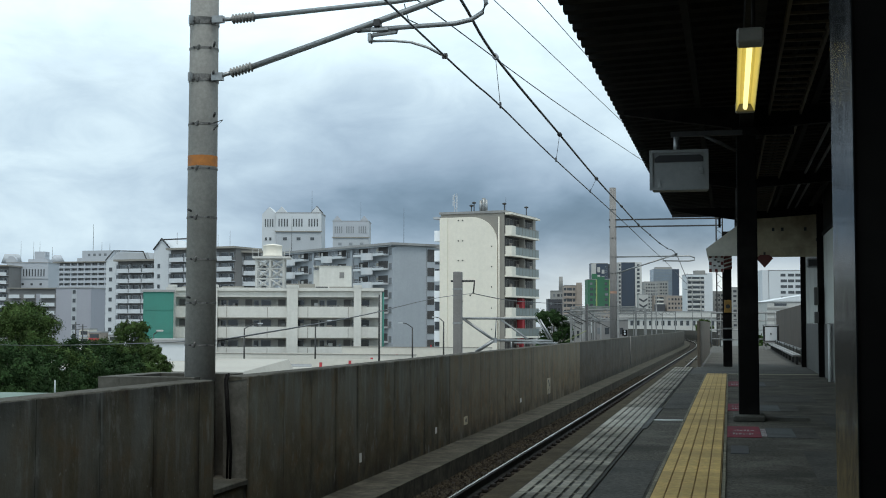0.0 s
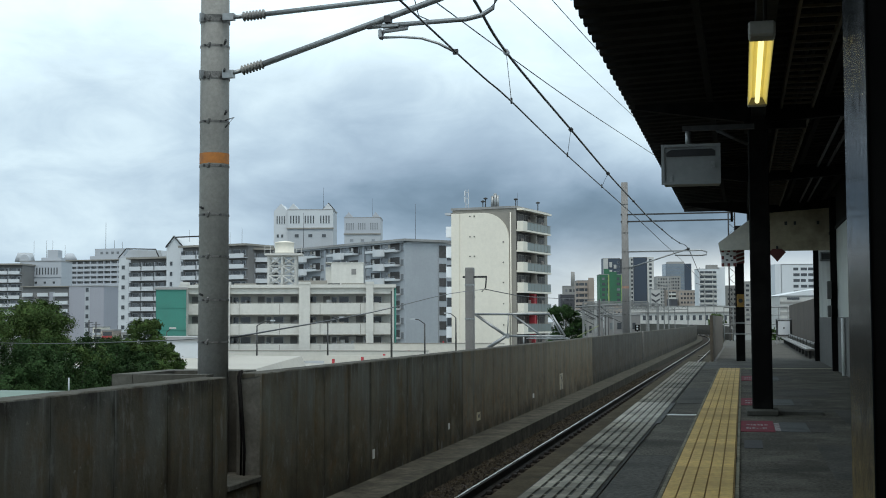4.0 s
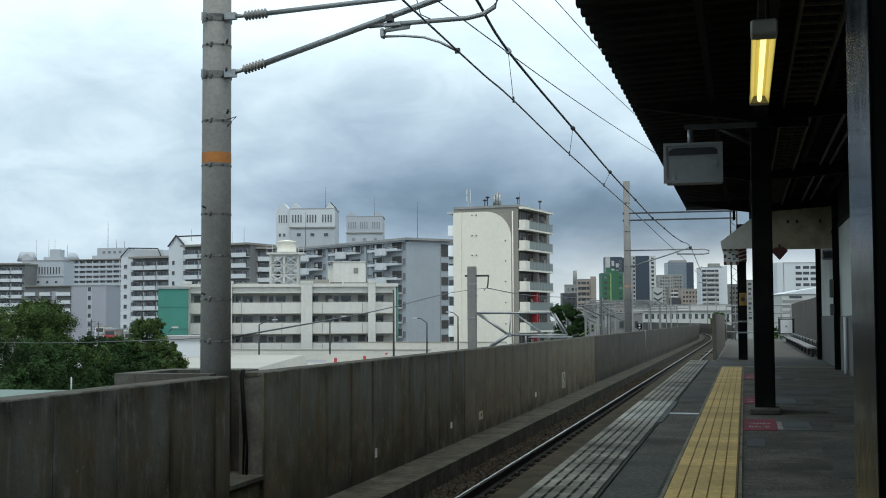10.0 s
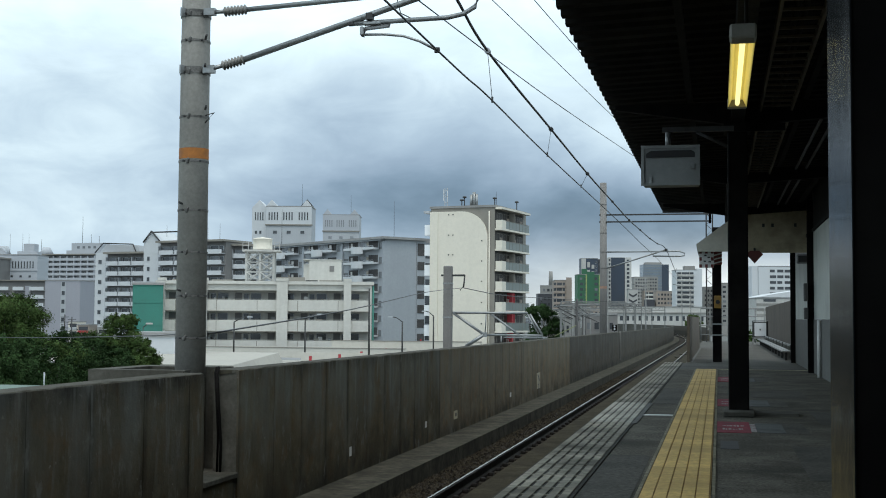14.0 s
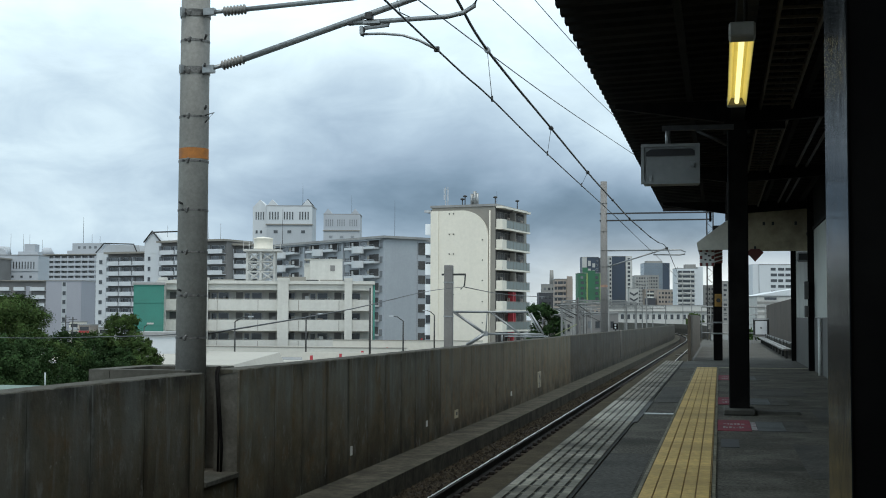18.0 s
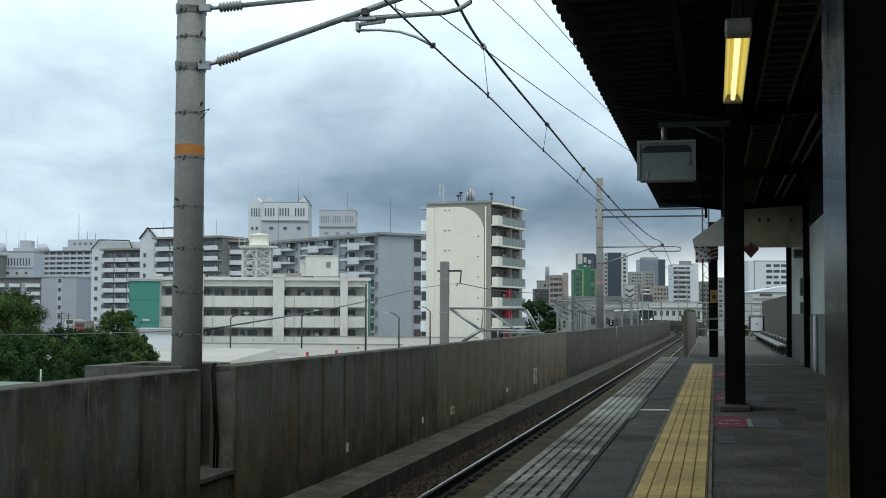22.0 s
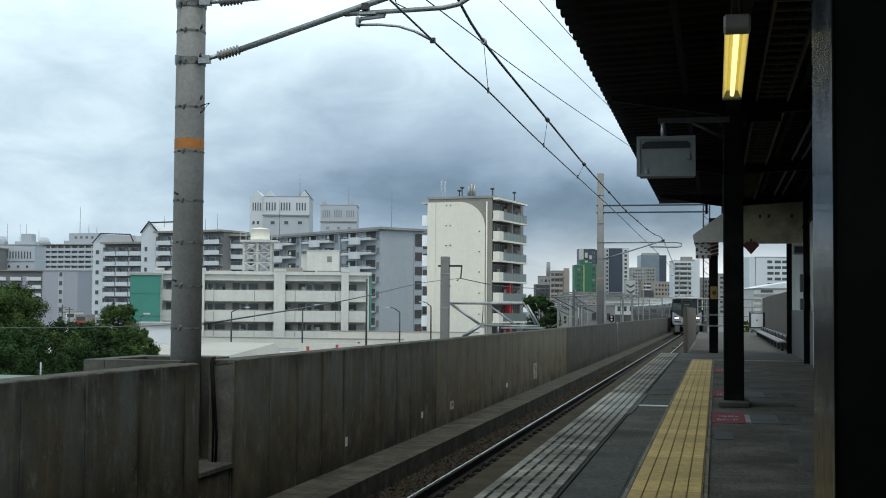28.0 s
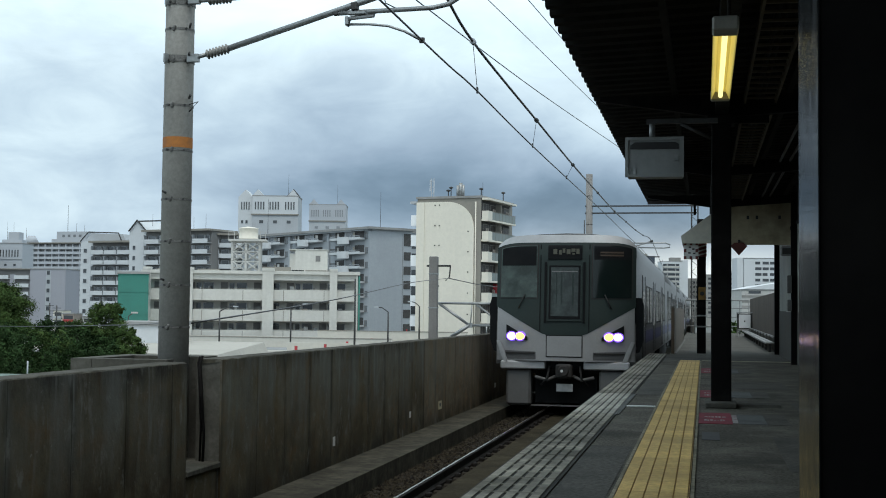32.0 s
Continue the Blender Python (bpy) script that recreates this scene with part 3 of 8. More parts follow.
def track(s, off=0.0):
    """A place s metres along the track, off metres to its right as seen looking away from the camera, and its heading."""
    if s <= BEND:
        x, y, a = TRACK_X, s, 0.0
    else:
        d = min(s - BEND, ARC)
        a = d / RADIUS
        x, y = TRACK_X - RADIUS * (1 - math.cos(a)), BEND + RADIUS * math.sin(a)
        rest = s - BEND - d
        x, y = x - math.sin(a) * rest, y + math.cos(a) * rest
    z = RAIL_Z - 0.0021 * max(0.0, s)
    return Vector((x + off * math.cos(a), y + off * math.sin(a), z)), a


def along(bm, section, steps):
    """Sweep a closed section of (off, z over rail) along the track."""
    rings = []
    for s in steps:
        ring = []
        for off, z in section:
            p, a = track(s, off)
            ring.append(bm.verts.new((p.x, p.y, p.z + z)))
        rings.append(ring)
    n = len(section)
    for r0, r1 in zip(rings, rings[1:]):
        for i in range(n):
            j = (i + 1) % n
            bm.faces.new((r0[i], r0[j], r1[j], r1[i]))
    bm.faces.new(rings[0][::-1])
    bm.faces.new(rings[-1])
    return bm


STEPS = [-12, 0, 40, 80] + list(range(120, 384, 8)) + [420, 600, 1050]

# ---- ground, viaduct, track ----
bm = bmesh.new()
v = [bm.verts.new(p) for p in ((-2500, -600, -9), (2500, -600, -9), (2500, 4200, -9), (-2500, 4200, -9))]
bm.faces.new(v)
tagged(part("ground", bm, GROUND), "grey town ground below the viaduct", "ground", kind="structure")

viaduct = thing("viaduct", "concrete railway viaduct carrying one track", "viaduct", kind="structure")
part("slab", along(bmesh.new(), [(-2.25, -1.6), (1.5, -1.6), (1.5, -0.40), (-2.25, -0.40)], STEPS), CONC_LIGHT, viaduct)
part("walkway", along(bmesh.new(), [(-2.05, -0.4), (-1.33, -0.4), (-1.33, 0.045), (-2.05, 0.045)], STEPS), WALK, viaduct, "grey concrete cable walkway beside the track")
part("ballast_bed", along(bmesh.new(), [(-1.33, -0.4), (1.5, -0.4), (1.5, -0.2), (-0.44, -0.2), (-0.5, -0.148), (-0.66, -0.148), (-1.33, -0.2)], STEPS), BALLAST, viaduct, "rust-brown ballast bed")
part("track_bed", along(bmesh.new(), [(-0.40, -0.199), (1.5, -0.199), (1.5, -0.12), (-0.36, -0.125)], STEPS), MUD, viaduct, "caked brown bed between the rails")
for k, s in enumerate(range(70, 420, 18)):
    p, a = track(s)
    part("pier", boxes((-1.8, -0.7, -9.0 - p.z, 1.2, 0.7, -1.6)), CONC_LIGHT, viaduct, at=pose(p.x, p.y, p.z, 0, 0, math.degrees(a)))

rail_track = thing("railway_track", "single narrow-gauge track with shiny rails on ballast", "railway track")
for side in (-1, 1):
    c = side * 0.5335
    rail = part("rail", along(bmesh.new(), [(c - 0.06, -0.15), (c + 0.06, -0.15), (c + 0.06, -0.13), (c + 0.014, -0.11), (c + 0.014, -0.035), (c + 0.032, -0.025), (c + 0.032, -0.004), (c - 0.032, -0.004), (c - 0.032, -0.025), (c - 0.014, -0.035), (c - 0.014, -0.11), (c - 0.06, -0.13)], STEPS), RAIL, rail_track, "rusty steel rail")
    # covers only the left half of each head, where its highlight lies
    for stretch, m in (([-12, 0, 20, 34], RAIL_TOP), ([34.002, 40, 80] + STEPS[4:], RAIL_FAR)):
        part("rail_head", along(bmesh.new(), [(c - 0.031, -0.0042), (c - 0.001, -0.0042), (c - 0.001, 0.0), (c - 0.031, 0.0)], stretch), m, rail, "polished strip drawn as wide as the head's highlight")
sleeper = mesh_of("sleeper", boxes((-0.70, -0.11, -0.27, 1.0, 0.11, -0.155)), SLEEPER, 0.015)
clip = mesh_of("rail_clip", boxes((-0.04, -0.035, -0.155, 0.04, 0.035, -0.10)), RAIL, 0.012)
for k in range(300):
    p, a = track(5 + 0.62 * k)
    m = pose(p.x, p.y, p.z, 0, 0, math.degrees(a))
    sl = part("sleeper", sleeper, SLEEPER, rail_track, at=m)
    for x in ((-0.64, -0.43, 0.43, 0.64) if k < 60 else ()):
        part("rail_clip", clip, RAIL, sl, at=(x, 0, 0))
for s_, off in ((80, 0.35), (86.5, 0.45)):
    p, a = track(s_, off)
    tagged(part("track_box", boxes((-0.25, -0.35, -0.13, 0.25, 0.35, -0.04)), CONC_LIGHT, at=pose(p.x, p.y, p.z, 0, 0, math.degrees(a)), bevel=0.02), "small pale equipment box between the rails", "track box", "track boxes")
rng = random.Random(4)
bm = bmesh.new()
for k in range(14000):
    s = 9 + 50 * rng.random() ** 1.5
    off = rng.uniform(-1.32, -0.62)
    if rng.random() < 0.25:
        continue
    p, a = track(s, off)
    r = rng.uniform(0.012, 0.034)
    c = p + Vector((0, 0, (-0.2 + 0.07 * (off + 1.33)) + r * 0.2))
    vs = [bm.verts.new(c + Vector((rng.uniform(0.6, 1.1) * r * x, rng.uniform(0.6, 1.1) * r * y, rng.uniform(0.6, 1.1) * r * z))) for x, y, z in ((1, 0, 0), (0, 1, 0), (-1, 0, 0), (0, -1, 0), (0, 0, 1), (0, 0, -1))]
    for i in range(4):
        j = (i + 1) % 4
        bm.faces.new((vs[i], vs[j], vs[4]))
        bm.faces.new((vs[j], vs[i], vs[5]))
tagged(part("ballast_stones", bm, BALLAST), "loose brown ballast stones along the rails", "ballast", kind="stuff")

# ---- parapet wall with its niche for the pole ----
WALL_IN, WALL_OUT, WALL_BOT, WALL_TOP = -1.95, -2.22, -0.45, 1.56
parapet = thing("wall_parapet", "dark rain-streaked concrete parapet wall with vertical joints", "wall", kind="structure")
core = lambda steps: along(bmesh.new(), [(WALL_OUT, WALL_BOT), (WALL_IN - 0.02, WALL_BOT), (WALL_IN - 0.02, WALL_TOP - 0.02), (WALL_OUT, WALL_TOP - 0.02)], steps)
part("wall_core", core([-12, 11.16]), CONC, parapet)
part("wall_core", core([12.04, 40, 80] + list(range(120, 376, 8))), CONC_LIGHT, parapet)


def worn_cap(s0, s1, step, wear, seed):
    """The uneven top of the wall: its edge is chipped and its face lies a few millimetres up and down."""
    g = random.Random(seed)
    bm = bmesh.new()
    rows, s = [], s0
    while s < s1 + 1e-6:
        p, a = track(min(s, s1))
        up_, in_ = g.uniform(-wear, wear), g.uniform(0.0, wear * 0.6)
        rows.append([bm.verts.new((p.x + off * math.cos(a), p.y + off * math.sin(a), p.z + z)) for off, z in ((WALL_OUT - 0.012, WALL_TOP - 0.03), (WALL_IN - 0.004 - in_, WALL_TOP - 0.015), (WALL_IN - 0.008 - in_ * 3, WALL_TOP + 0.010 + up_ * 0.7), (WALL_OUT - 0.012, WALL_TOP + 0.008))])
        s += step
    for q0, q1 in zip(rows, rows[1:]):
        for i in range(4):
            bm.faces.new((q0[i], q0[(i + 1) % 4], q1[(i + 1) % 4], q1[i])).smooth = i == 1
    bm.faces.new(rows[0][::-1])
    bm.faces.new(rows[-1])
    return bm


for s0, s1, step, wear in ((-12, 11.16, 0.12, 0.009), (12.04, 40.0, 0.16, 0.009), (40.0, 376.0, 4.0, 0.004)):
    part("wall_cap", worn_cap(s0, s1, step, wear, 3), WALL_CAP, parapet, "worn uneven top edge")


def wall_panel(s0, s1, m=None):
    bm = bmesh.new()
    g = 0.003
    along(bm, [(WALL_OUT - 0.01, WALL_TOP - 0.05), (WALL_OUT - 0.01, WALL_TOP), (WALL_IN, WALL_TOP), (WALL_IN, WALL_BOT), (WALL_IN - 0.019, WALL_BOT), (WALL_IN - 0.019, WALL_TOP - 0.019)][::-1], [s0 + g, s0 + (s1 - s0) * 0.25, (s0 + s1) / 2, s0 + (s1 - s0) * 0.75, s1 - g])
    part("wall_panel", bm, m or CONC, parapet)


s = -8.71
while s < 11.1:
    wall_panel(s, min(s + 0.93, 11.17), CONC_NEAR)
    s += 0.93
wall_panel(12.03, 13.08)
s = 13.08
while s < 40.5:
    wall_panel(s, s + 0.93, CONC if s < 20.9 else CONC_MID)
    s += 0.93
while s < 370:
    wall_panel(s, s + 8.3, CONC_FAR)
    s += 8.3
outer = thing("wall_outer", "grey concrete parapet on the outside of the bend", "wall", kind="structure")
s = 104.0
while s < 372:
    part("wall_panel", along(bmesh.new(), [(1.75, -0.45), (2.0, -0.45), (2.0, 1.45), (1.75, 1.45)], [s + 0.01, s + 1.5, s + 2.99]), CONC_FAR, outer)
    s += 3.0
wx = TRACK_X + WALL_IN
niche = thing("wall_niche", "concrete niche in the parapet round the pole foot", "wall", kind="structure")
zt = RAIL_Z + WALL_TOP
part("niche_side", boxes((wx - 1.3, 12.3, -1.6, wx - 0.285, 12.6, zt - 0.005)), CONC_LIGHT, niche)
part("niche_back", boxes((wx - 1.3, 11.35, -1.6, wx - 1.08, 12.295, zt - 0.003)), CONC_LIGHT, niche)
part("niche_end", boxes((wx - 1.075, 11.35, -1.6, wx - 0.29, 11.5, zt - 0.003)), CONC_LIGHT, niche)
part("niche_floor", boxes((wx - 1.075, 11.505, -1.6, wx - 0.29, 12.29, -0.57)), CONC_LIGHT, niche)
part("cable_duct", boxes((wx - 0.27, 11.2, -1.5, wx - 0.02, 12.0, -0.62)), CONC, niche, "stained concrete duct box", bevel=0.01)
part("duct_lid", boxes((wx - 0.30, 11.18, -0.619, wx + 0.012, 12.02, -0.56)), WALL_CAP, niche, bevel=0.01)
part("cable_pipe", pipe([(wx - 0.16, 11.965, -0.56), (wx - 0.15, 11.955, -0.3), (wx - 0.185, 11.97, 0.1), (wx - 0.21, 11.97, zt - 0.06), (wx - 0.20, 12.0, zt + 0.012)], 0.014), BLACK_STEEL, niche, "dark cable up the wall joint")
part("cable_pipe", pipe([(wx - 0.20, 11.98, -0.56), (wx - 0.19, 11.97, -0.2), (wx - 0.215, 11.98, 0.15), (wx - 0.235, 11.98, zt - 0.05), (wx - 0.225, 12.0, zt + 0.008)], 0.011), BLACK_STEEL, niche)
for y, z, h, w in ((15.96, -0.82, 0.12, 0.10), (20.33, -0.81, 0.1, 0.12), (28.95, -0.82, 0.10, 0.2)):
    tagged(part("wall_tag", boxes((wx + 0.001, y, z, wx + 0.006, y + w, z + h)), W_OFF), "small pale marker on the parapet wall", "marker", "wall markers")
ring = thing("wall_plate", "small rusty cream plate on the parapet wall", "plate", at=(wx, 22.62, -0.85))
part("plate", boxes((0.001, 0, 0, 0.012, 0.3, 0.15)), HOOD_TAN, ring)
part("hole", boxes((0.0125, 0.1, 0.05, 0.016, 0.2, 0.11)), STEEL_DARK, ring)
km = thing("distance_marker", "tall cream marker plate with a black slash over a number two", "marker", at=(wx, 33.35, -0.87))
part("plate", boxes((0.001, 0, 0.135, 0.014, 0.62, 0.42)), MARKER, km)
part("plate", boxes((0.001, 0.04, 0, 0.014, 0.60, 0.128)), MARKER, km)
bm = bmesh.new()
slash = [bm.verts.new((x, y, z)) for x in (0.0145, 0.017) for y, z in ((0.10, 0.38), (0.22, 0.38), (0.52, 0.20), (0.40, 0.20))]
for f in ((0, 1, 2, 3), (7, 6, 5, 4), (0, 4, 5, 1), (1, 5, 6, 2), (2, 6, 7, 3), (3, 7, 4, 0)):
    bm.faces.new([slash[i] for i in f])
part("slash", bm, STEEL_DARK, km)
digit = bpy.data.curves.new("digit", "FONT")
digit.body, digit.size, digit.extrude = "2", 0.17, 0.001
digit.materials.append(STEEL_DARK)
num = new("digit", digit)
num.parent = km
num.matrix_basis = Matrix.Translation((0.0165, 0.14, 0.006)) @ Matrix(((0, 0, 1, 0), (3.2, 0, 0, 0), (0, 1, 0, 0), (0, 0, 0, 1)))

# ---- platform ----
EDGE, BACK = -1.25, 1.76
platform = thing("platform", "station platform with dark worn asphalt surface", "platform", kind="structure")
part("body", boxes((EDGE + 0.06, -14, -1.6, BACK + 0.3, 29.6, -0.12)), CONC_LIGHT, platform)
part("body", boxes((-0.76, 29.603, -1.6, BACK + 0.3, 60, -0.12)), CONC_LIGHT, platform)
part("coping", boxes((EDGE, -14, -0.12, EDGE + 0.09, 29.6, -0.003)), CONC_LIGHT, platform, "concrete platform edge")
part("surface", boxes((EDGE + 0.09, -14, -0.12, BACK + 0.3, 26.0, 0.0)), ASPHALT, platform, "dark worn asphalt")
part("far_surface", boxes((EDGE + 0.09, 26.004, -0.12, BACK + 0.3, 29.6, 0.0), (-0.76, 29.602, -0.12, BACK + 0.3, 60, 0.0)), ASPHALT_OLD, platform, "paler asphalt of the platform end")
tagged(part("drain_strip", boxes((-0.03, 25.95, 0.001, BACK, 26.1, 0.006)), STRIP), "worn yellowish strip across the platform", "strip", kind="structure")
tagged(part("joint_strip", boxes((EDGE + 0.42, 13.3, 0.001, -0.46, 13.42, 0.007)), WHITE), "pale metal joint strip", "strip", kind="structure")

tile_base = mesh_of("tactile_tile", boxes((0.004, 0.004, 0, 0.396, 0.396, 0.012)), GROOVE)
bm = bmesh.new()
for i in range(5):
    x = 0.008 + i * 0.0772
    box(bm, x, 0.0, 0.012, x + 0.069, 0.4, 0.0175)
tile_bars = mesh_of("tile_bars", bm, YELLOW)
tactile = thing("tactile_paving", "yellow tactile warning tiles in a line along the platform", "tactile paving", kind="structure")
for k in range(86):
    t = part("tactile_tile", tile_base, GROOVE, tactile, at=(-0.455, -8.6 + k * 0.4, 0.0))
    part("tile_bars", tile_bars, YELLOW, t)

for x in (-0.478, -0.055):
    part("border_strip", boxes((x, -8.6, 0.0005, x + 0.021, 25.8, 0.008)), MORTAR, tactile, "grimy mortar border")

plate_base = mesh_of("edge_tile", boxes((0.003, 0.003, 0, 0.437, 0.597, 0.008)), PLATE)
bm = bmesh.new()
for i in range(6):
    x = 0.018 + i * 0.069
    box(bm, x, 0.006, 0.008, x + 0.048, 0.594, 0.0135)
    if i < 5:
        for y0, y1 in ((0.006, 0.024), (0.28, 0.32), (0.576, 0.594)):
            box(bm, x + 0.0481, y0, 0.008, x + 0.0689, y1, 0.0125)
plate_ribs = mesh_of("tile_ribs", bm.copy(), PLATE_RIB)
ribs_new = mesh_of("tile_ribs", bm, RIB_NEW)
edge_strip = thing("platform_edge_tiles", "grey ribbed anti-slip tiles along the platform edge", "edge tiles", kind="structure")
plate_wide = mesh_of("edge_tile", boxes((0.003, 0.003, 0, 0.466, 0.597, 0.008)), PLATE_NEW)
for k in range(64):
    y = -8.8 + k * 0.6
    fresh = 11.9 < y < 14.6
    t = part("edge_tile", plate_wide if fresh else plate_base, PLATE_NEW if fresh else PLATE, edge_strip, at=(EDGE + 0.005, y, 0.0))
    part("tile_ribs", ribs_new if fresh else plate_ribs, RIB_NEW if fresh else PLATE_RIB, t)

rngf = random.Random(12)
for y, w in ((11.5, 1.2), (15.0, 1.3), (20.9, 1.7)):
    m = thing("floor_marking", "worn red and grey boarding mark on the asphalt, unreadable", "floor marking", "boarding marks", at=(-0.03, y, 0))
    part("red_patch", boxes((0, 0, 0.001, 0.30, w, 0.005)), RED_MARK, m, bevel=0.0015)
    for v0, v1 in ((0.22, 0.36), (0.55, 0.66)):
        x = 0.05
        while x < 0.22:
            wd = rngf.uniform(0.012, 0.032)
            part("bar", boxes((x, w * (v0 + rngf.uniform(-0.03, 0.03)), 0.0052, x + wd, w * (v1 + rngf.uniform(-0.05, 0.03)), 0.0065)), MARK_WHITE, m)
            x += wd + rngf.uniform(0.006, 0.014)
    part("bar", boxes((0.303, w * 0.1, 0.001, 0.35, w * 0.8, 0.0045)), MARK_WHITE, m)
    part("grey_patch", boxes((0.353, 0.05, 0.001, 0.60, w * 0.9, 0.005)), GREY_MARK, m)
    part("dark_patch", boxes((0.603, 0.02, 0.001, 0.80, w * 0.95, 0.004)), PATCH, m, "dark mended asphalt beside the mark")
for x0, y0, x1, y1, m in ((-0.80, 5.2, -0.50, 9.4, PATCH), (0.55, 8.2, 1.2, 10.4, PATCH), (0.1, 16.8, 1.1, 18.4, PATCH), (-0.78, 15.2, -0.49, 18.6, PATCH)):
    tagged(part("floor_patch", boxes((x0, y0, 0.0006, x1, y1, 0.0022)), m), "worn repair patch in the asphalt", "patch", kind="structure")
tagged(part("floor_patch", boxes((0.95, 12.6, 0.001, 1.5, 14.4, 0.003)), ASPHALT_OLD), "paler repair patch in the asphalt", "patch", kind="structure")
tagged(part("floor_patch", boxes((0.0, 10.05, 0.001, 0.14, 10.7, 0.004)), DARKHOLE), "dark repair patch in the asphalt", "patch", kind="structure")

# ---- posts and canopy ----
def steel_post(x, y, w, d, h, label, plinth=True, material=None):
    p = thing("canopy_post", label, "post", at=(x, y, 0))
    t = 0.035
    part("post_shaft", boxes((-w / 2, -d / 2, 0.0, w / 2, d / 2, h)), material or BLACK_STEEL, p, bevel=0.012)
    if plinth:
        part("plinth", boxes((-w / 2 - 0.06, -d / 2 - 0.3, 0.0, w / 2 + 0.05, d / 2 + 0.1, 0.055)), CONC_LIGHT, p, "low concrete plinth", bevel=0.01)
    return p


post = steel_post(0.195, 13.78, 0.21, 0.25, 3.1, "black painted steel canopy post on a low plinth")
part("cap", boxes((-0.14, -0.16, 3.0, 0.14, 0.16, 3.1)), BLACK_STEEL, post)
part("bracket", boxes((-0.06, -0.02, 3.02, 0.5, 0.02, 3.1)), BLACK_STEEL, post)
tagged(part("floor_ledge", boxes((0.36, 13.6, 0.0, 0.80, 13.95, 0.03)), CONC_LIGHT), "low concrete ledge beside the post", "ledge", kind="structure")
near = thing("canopy_post", "glossy dark painted steel post reflecting daylight", "post", at=(0.18, 1.95, 0))
# one post: matt black holds the front's shade, a thin plate the side's gloss
part("post_shaft", boxes((0.0042, -0.036, 0.0, 0.42, 0.346, 3.3)), BLACK_STEEL, near, "shaft, matt black for its shaded front")
part("flange", boxes((0.0007, -0.04, 0.0, 0.0040, 0.35, 3.3)), GLOSS_STEEL, near, "thin plate carrying the gloss of the post's left face", bevel=0.001)
post_far = steel_post(-0.045, 30.65, 0.21, 0.21, 3.2, "black steel post with hazard stripes and an amber box", plinth=False)
part("amber_box", boxes((-0.07, -0.16, 1.27, 0.1, -0.105, 1.57)), SIGN_YEL, post_far, "amber box on the post", bevel=0.01)
part("amber_lens", tube(bmesh.new(), (0.015, -0.175, 1.42), (0.015, -0.16, 1.42), 0.05), STEEL_DARK, post_far)
for z in (0.88, 0.62):
    part("post_band", boxes((-0.13, -0.13, z, 0.13, 0.13, z + 0.035)), STEEL, post_far)
board = part("stripe_board", boxes((-0.12, -0.13, 2.3, 0.12, -0.11, 2.66)), SIGN_RED, post_far, "red and white hazard stripes")
for k in range(4):
    bm = bmesh.new()
    prism(bm, [(-0.12, 2.30 + k * 0.095), (0.12, 2.39 + k * 0.095 - 0.02), (0.12, 2.42 + k * 0.095 - 0.02), (-0.12, 2.335 + k * 0.095)], -0.134, -0.131)
    part("stripe", bm, WHITE, board)
sign = thing("checker_sign", "white sign board with dark red checks hung under the hood", "sign", at=(-0.40, 26.75, 2.08))
part("board", boxes((0, 0, 0, 0.30, 0.03, 0.37)), WHITE, sign)
for i in range(5):
    for j in range(5):
        if i in (0, 4) or j in (0, 4):
            if (i + j) % 2 == 0:
                part("check", boxes((i * 0.06, -0.004, j * 0.074, i * 0.06 + 0.055, -0.001, j * 0.074 + 0.07)), SIGN_RED, sign)
for i, j in ((0.09, 0.12), (0.17, 0.2), (0.1, 0.24), (0.19, 0.11)):
    part("bar", boxes((i, -0.004, j, i + 0.05, -0.001, j + 0.03)), STEEL_DARK, sign)
part("hanger", boxes((0.05, 0.005, 0.37, 0.07, 0.025, 0.56)), STEEL_DARK, sign)
part("hanger", boxes((0.23, 0.005, 0.37, 0.25, 0.025, 0.66)), STEEL_DARK, sign)

canopy = thing("ceiling_canopy", "dark corrugated platform canopy with a toothed edge", "canopy", kind="structure")
bm = bmesh.new()
period = 0.30
prev = None
y = -12.06
shape = ((0.0, 0.0), (0.10, 0.0), (0.125, 0.10), (0.255, 0.10), (0.28, 0.0))
rows_y = []
while y < 27.85:
    rows_y += [(y + dy, dz) for dy, dz in shape]
    y += period
for thick in (0.0, 0.012):
    prev = None
    for yy, dz in rows_y:
        ring = [bm.verts.new((x, yy, z + dz + thick)) for x, z in ((-1.22, 3.40), (0.3, 3.46), (2.2, 3.54))]
        if prev:
            for i in range(2):
                bm.faces.new((prev[i], prev[i + 1], ring[i + 1], ring[i]))
        prev = ring
part("roof_sheet", bm, ROOF, canopy)
part("end_fascia", boxes((-1.20, 27.86, 3.33, 2.2, 27.90, 3.56)), ROOF_EDGE, canopy)
for x in (-0.3, 0.9, 1.6):
    part("purlin", boxes((x - 0.03, -12, 3.33, x + 0.03, 27.85, 3.40)), ROOF, canopy)
part("girder", boxes((0.13, -12, 3.10, 0.27, 27.85, 3.33)), BLACK_STEEL, canopy)
for y in (1.8, 7.8, 13.78, 19.8, 25.8):
    bm = bmesh.new()
    prism(bm, [(-1.1, 3.33), (-1.1, 3.28), (0.2, 3.08), (1.76, 3.18), (1.76, 3.33)], y - 0.05, y + 0.05)
    part("rafter", bm, BLACK_STEEL, canopy)
# cable ladder under the roof
ladder = thing("cable_ladder", "dark steel cable ladder hung under the canopy", "cable ladder")
for x in (0.44, 0.76):
    part("side_rail", boxes((x - 0.012, 0, 3.22, x + 0.012, 27, 3.29)), LADDER, ladder)
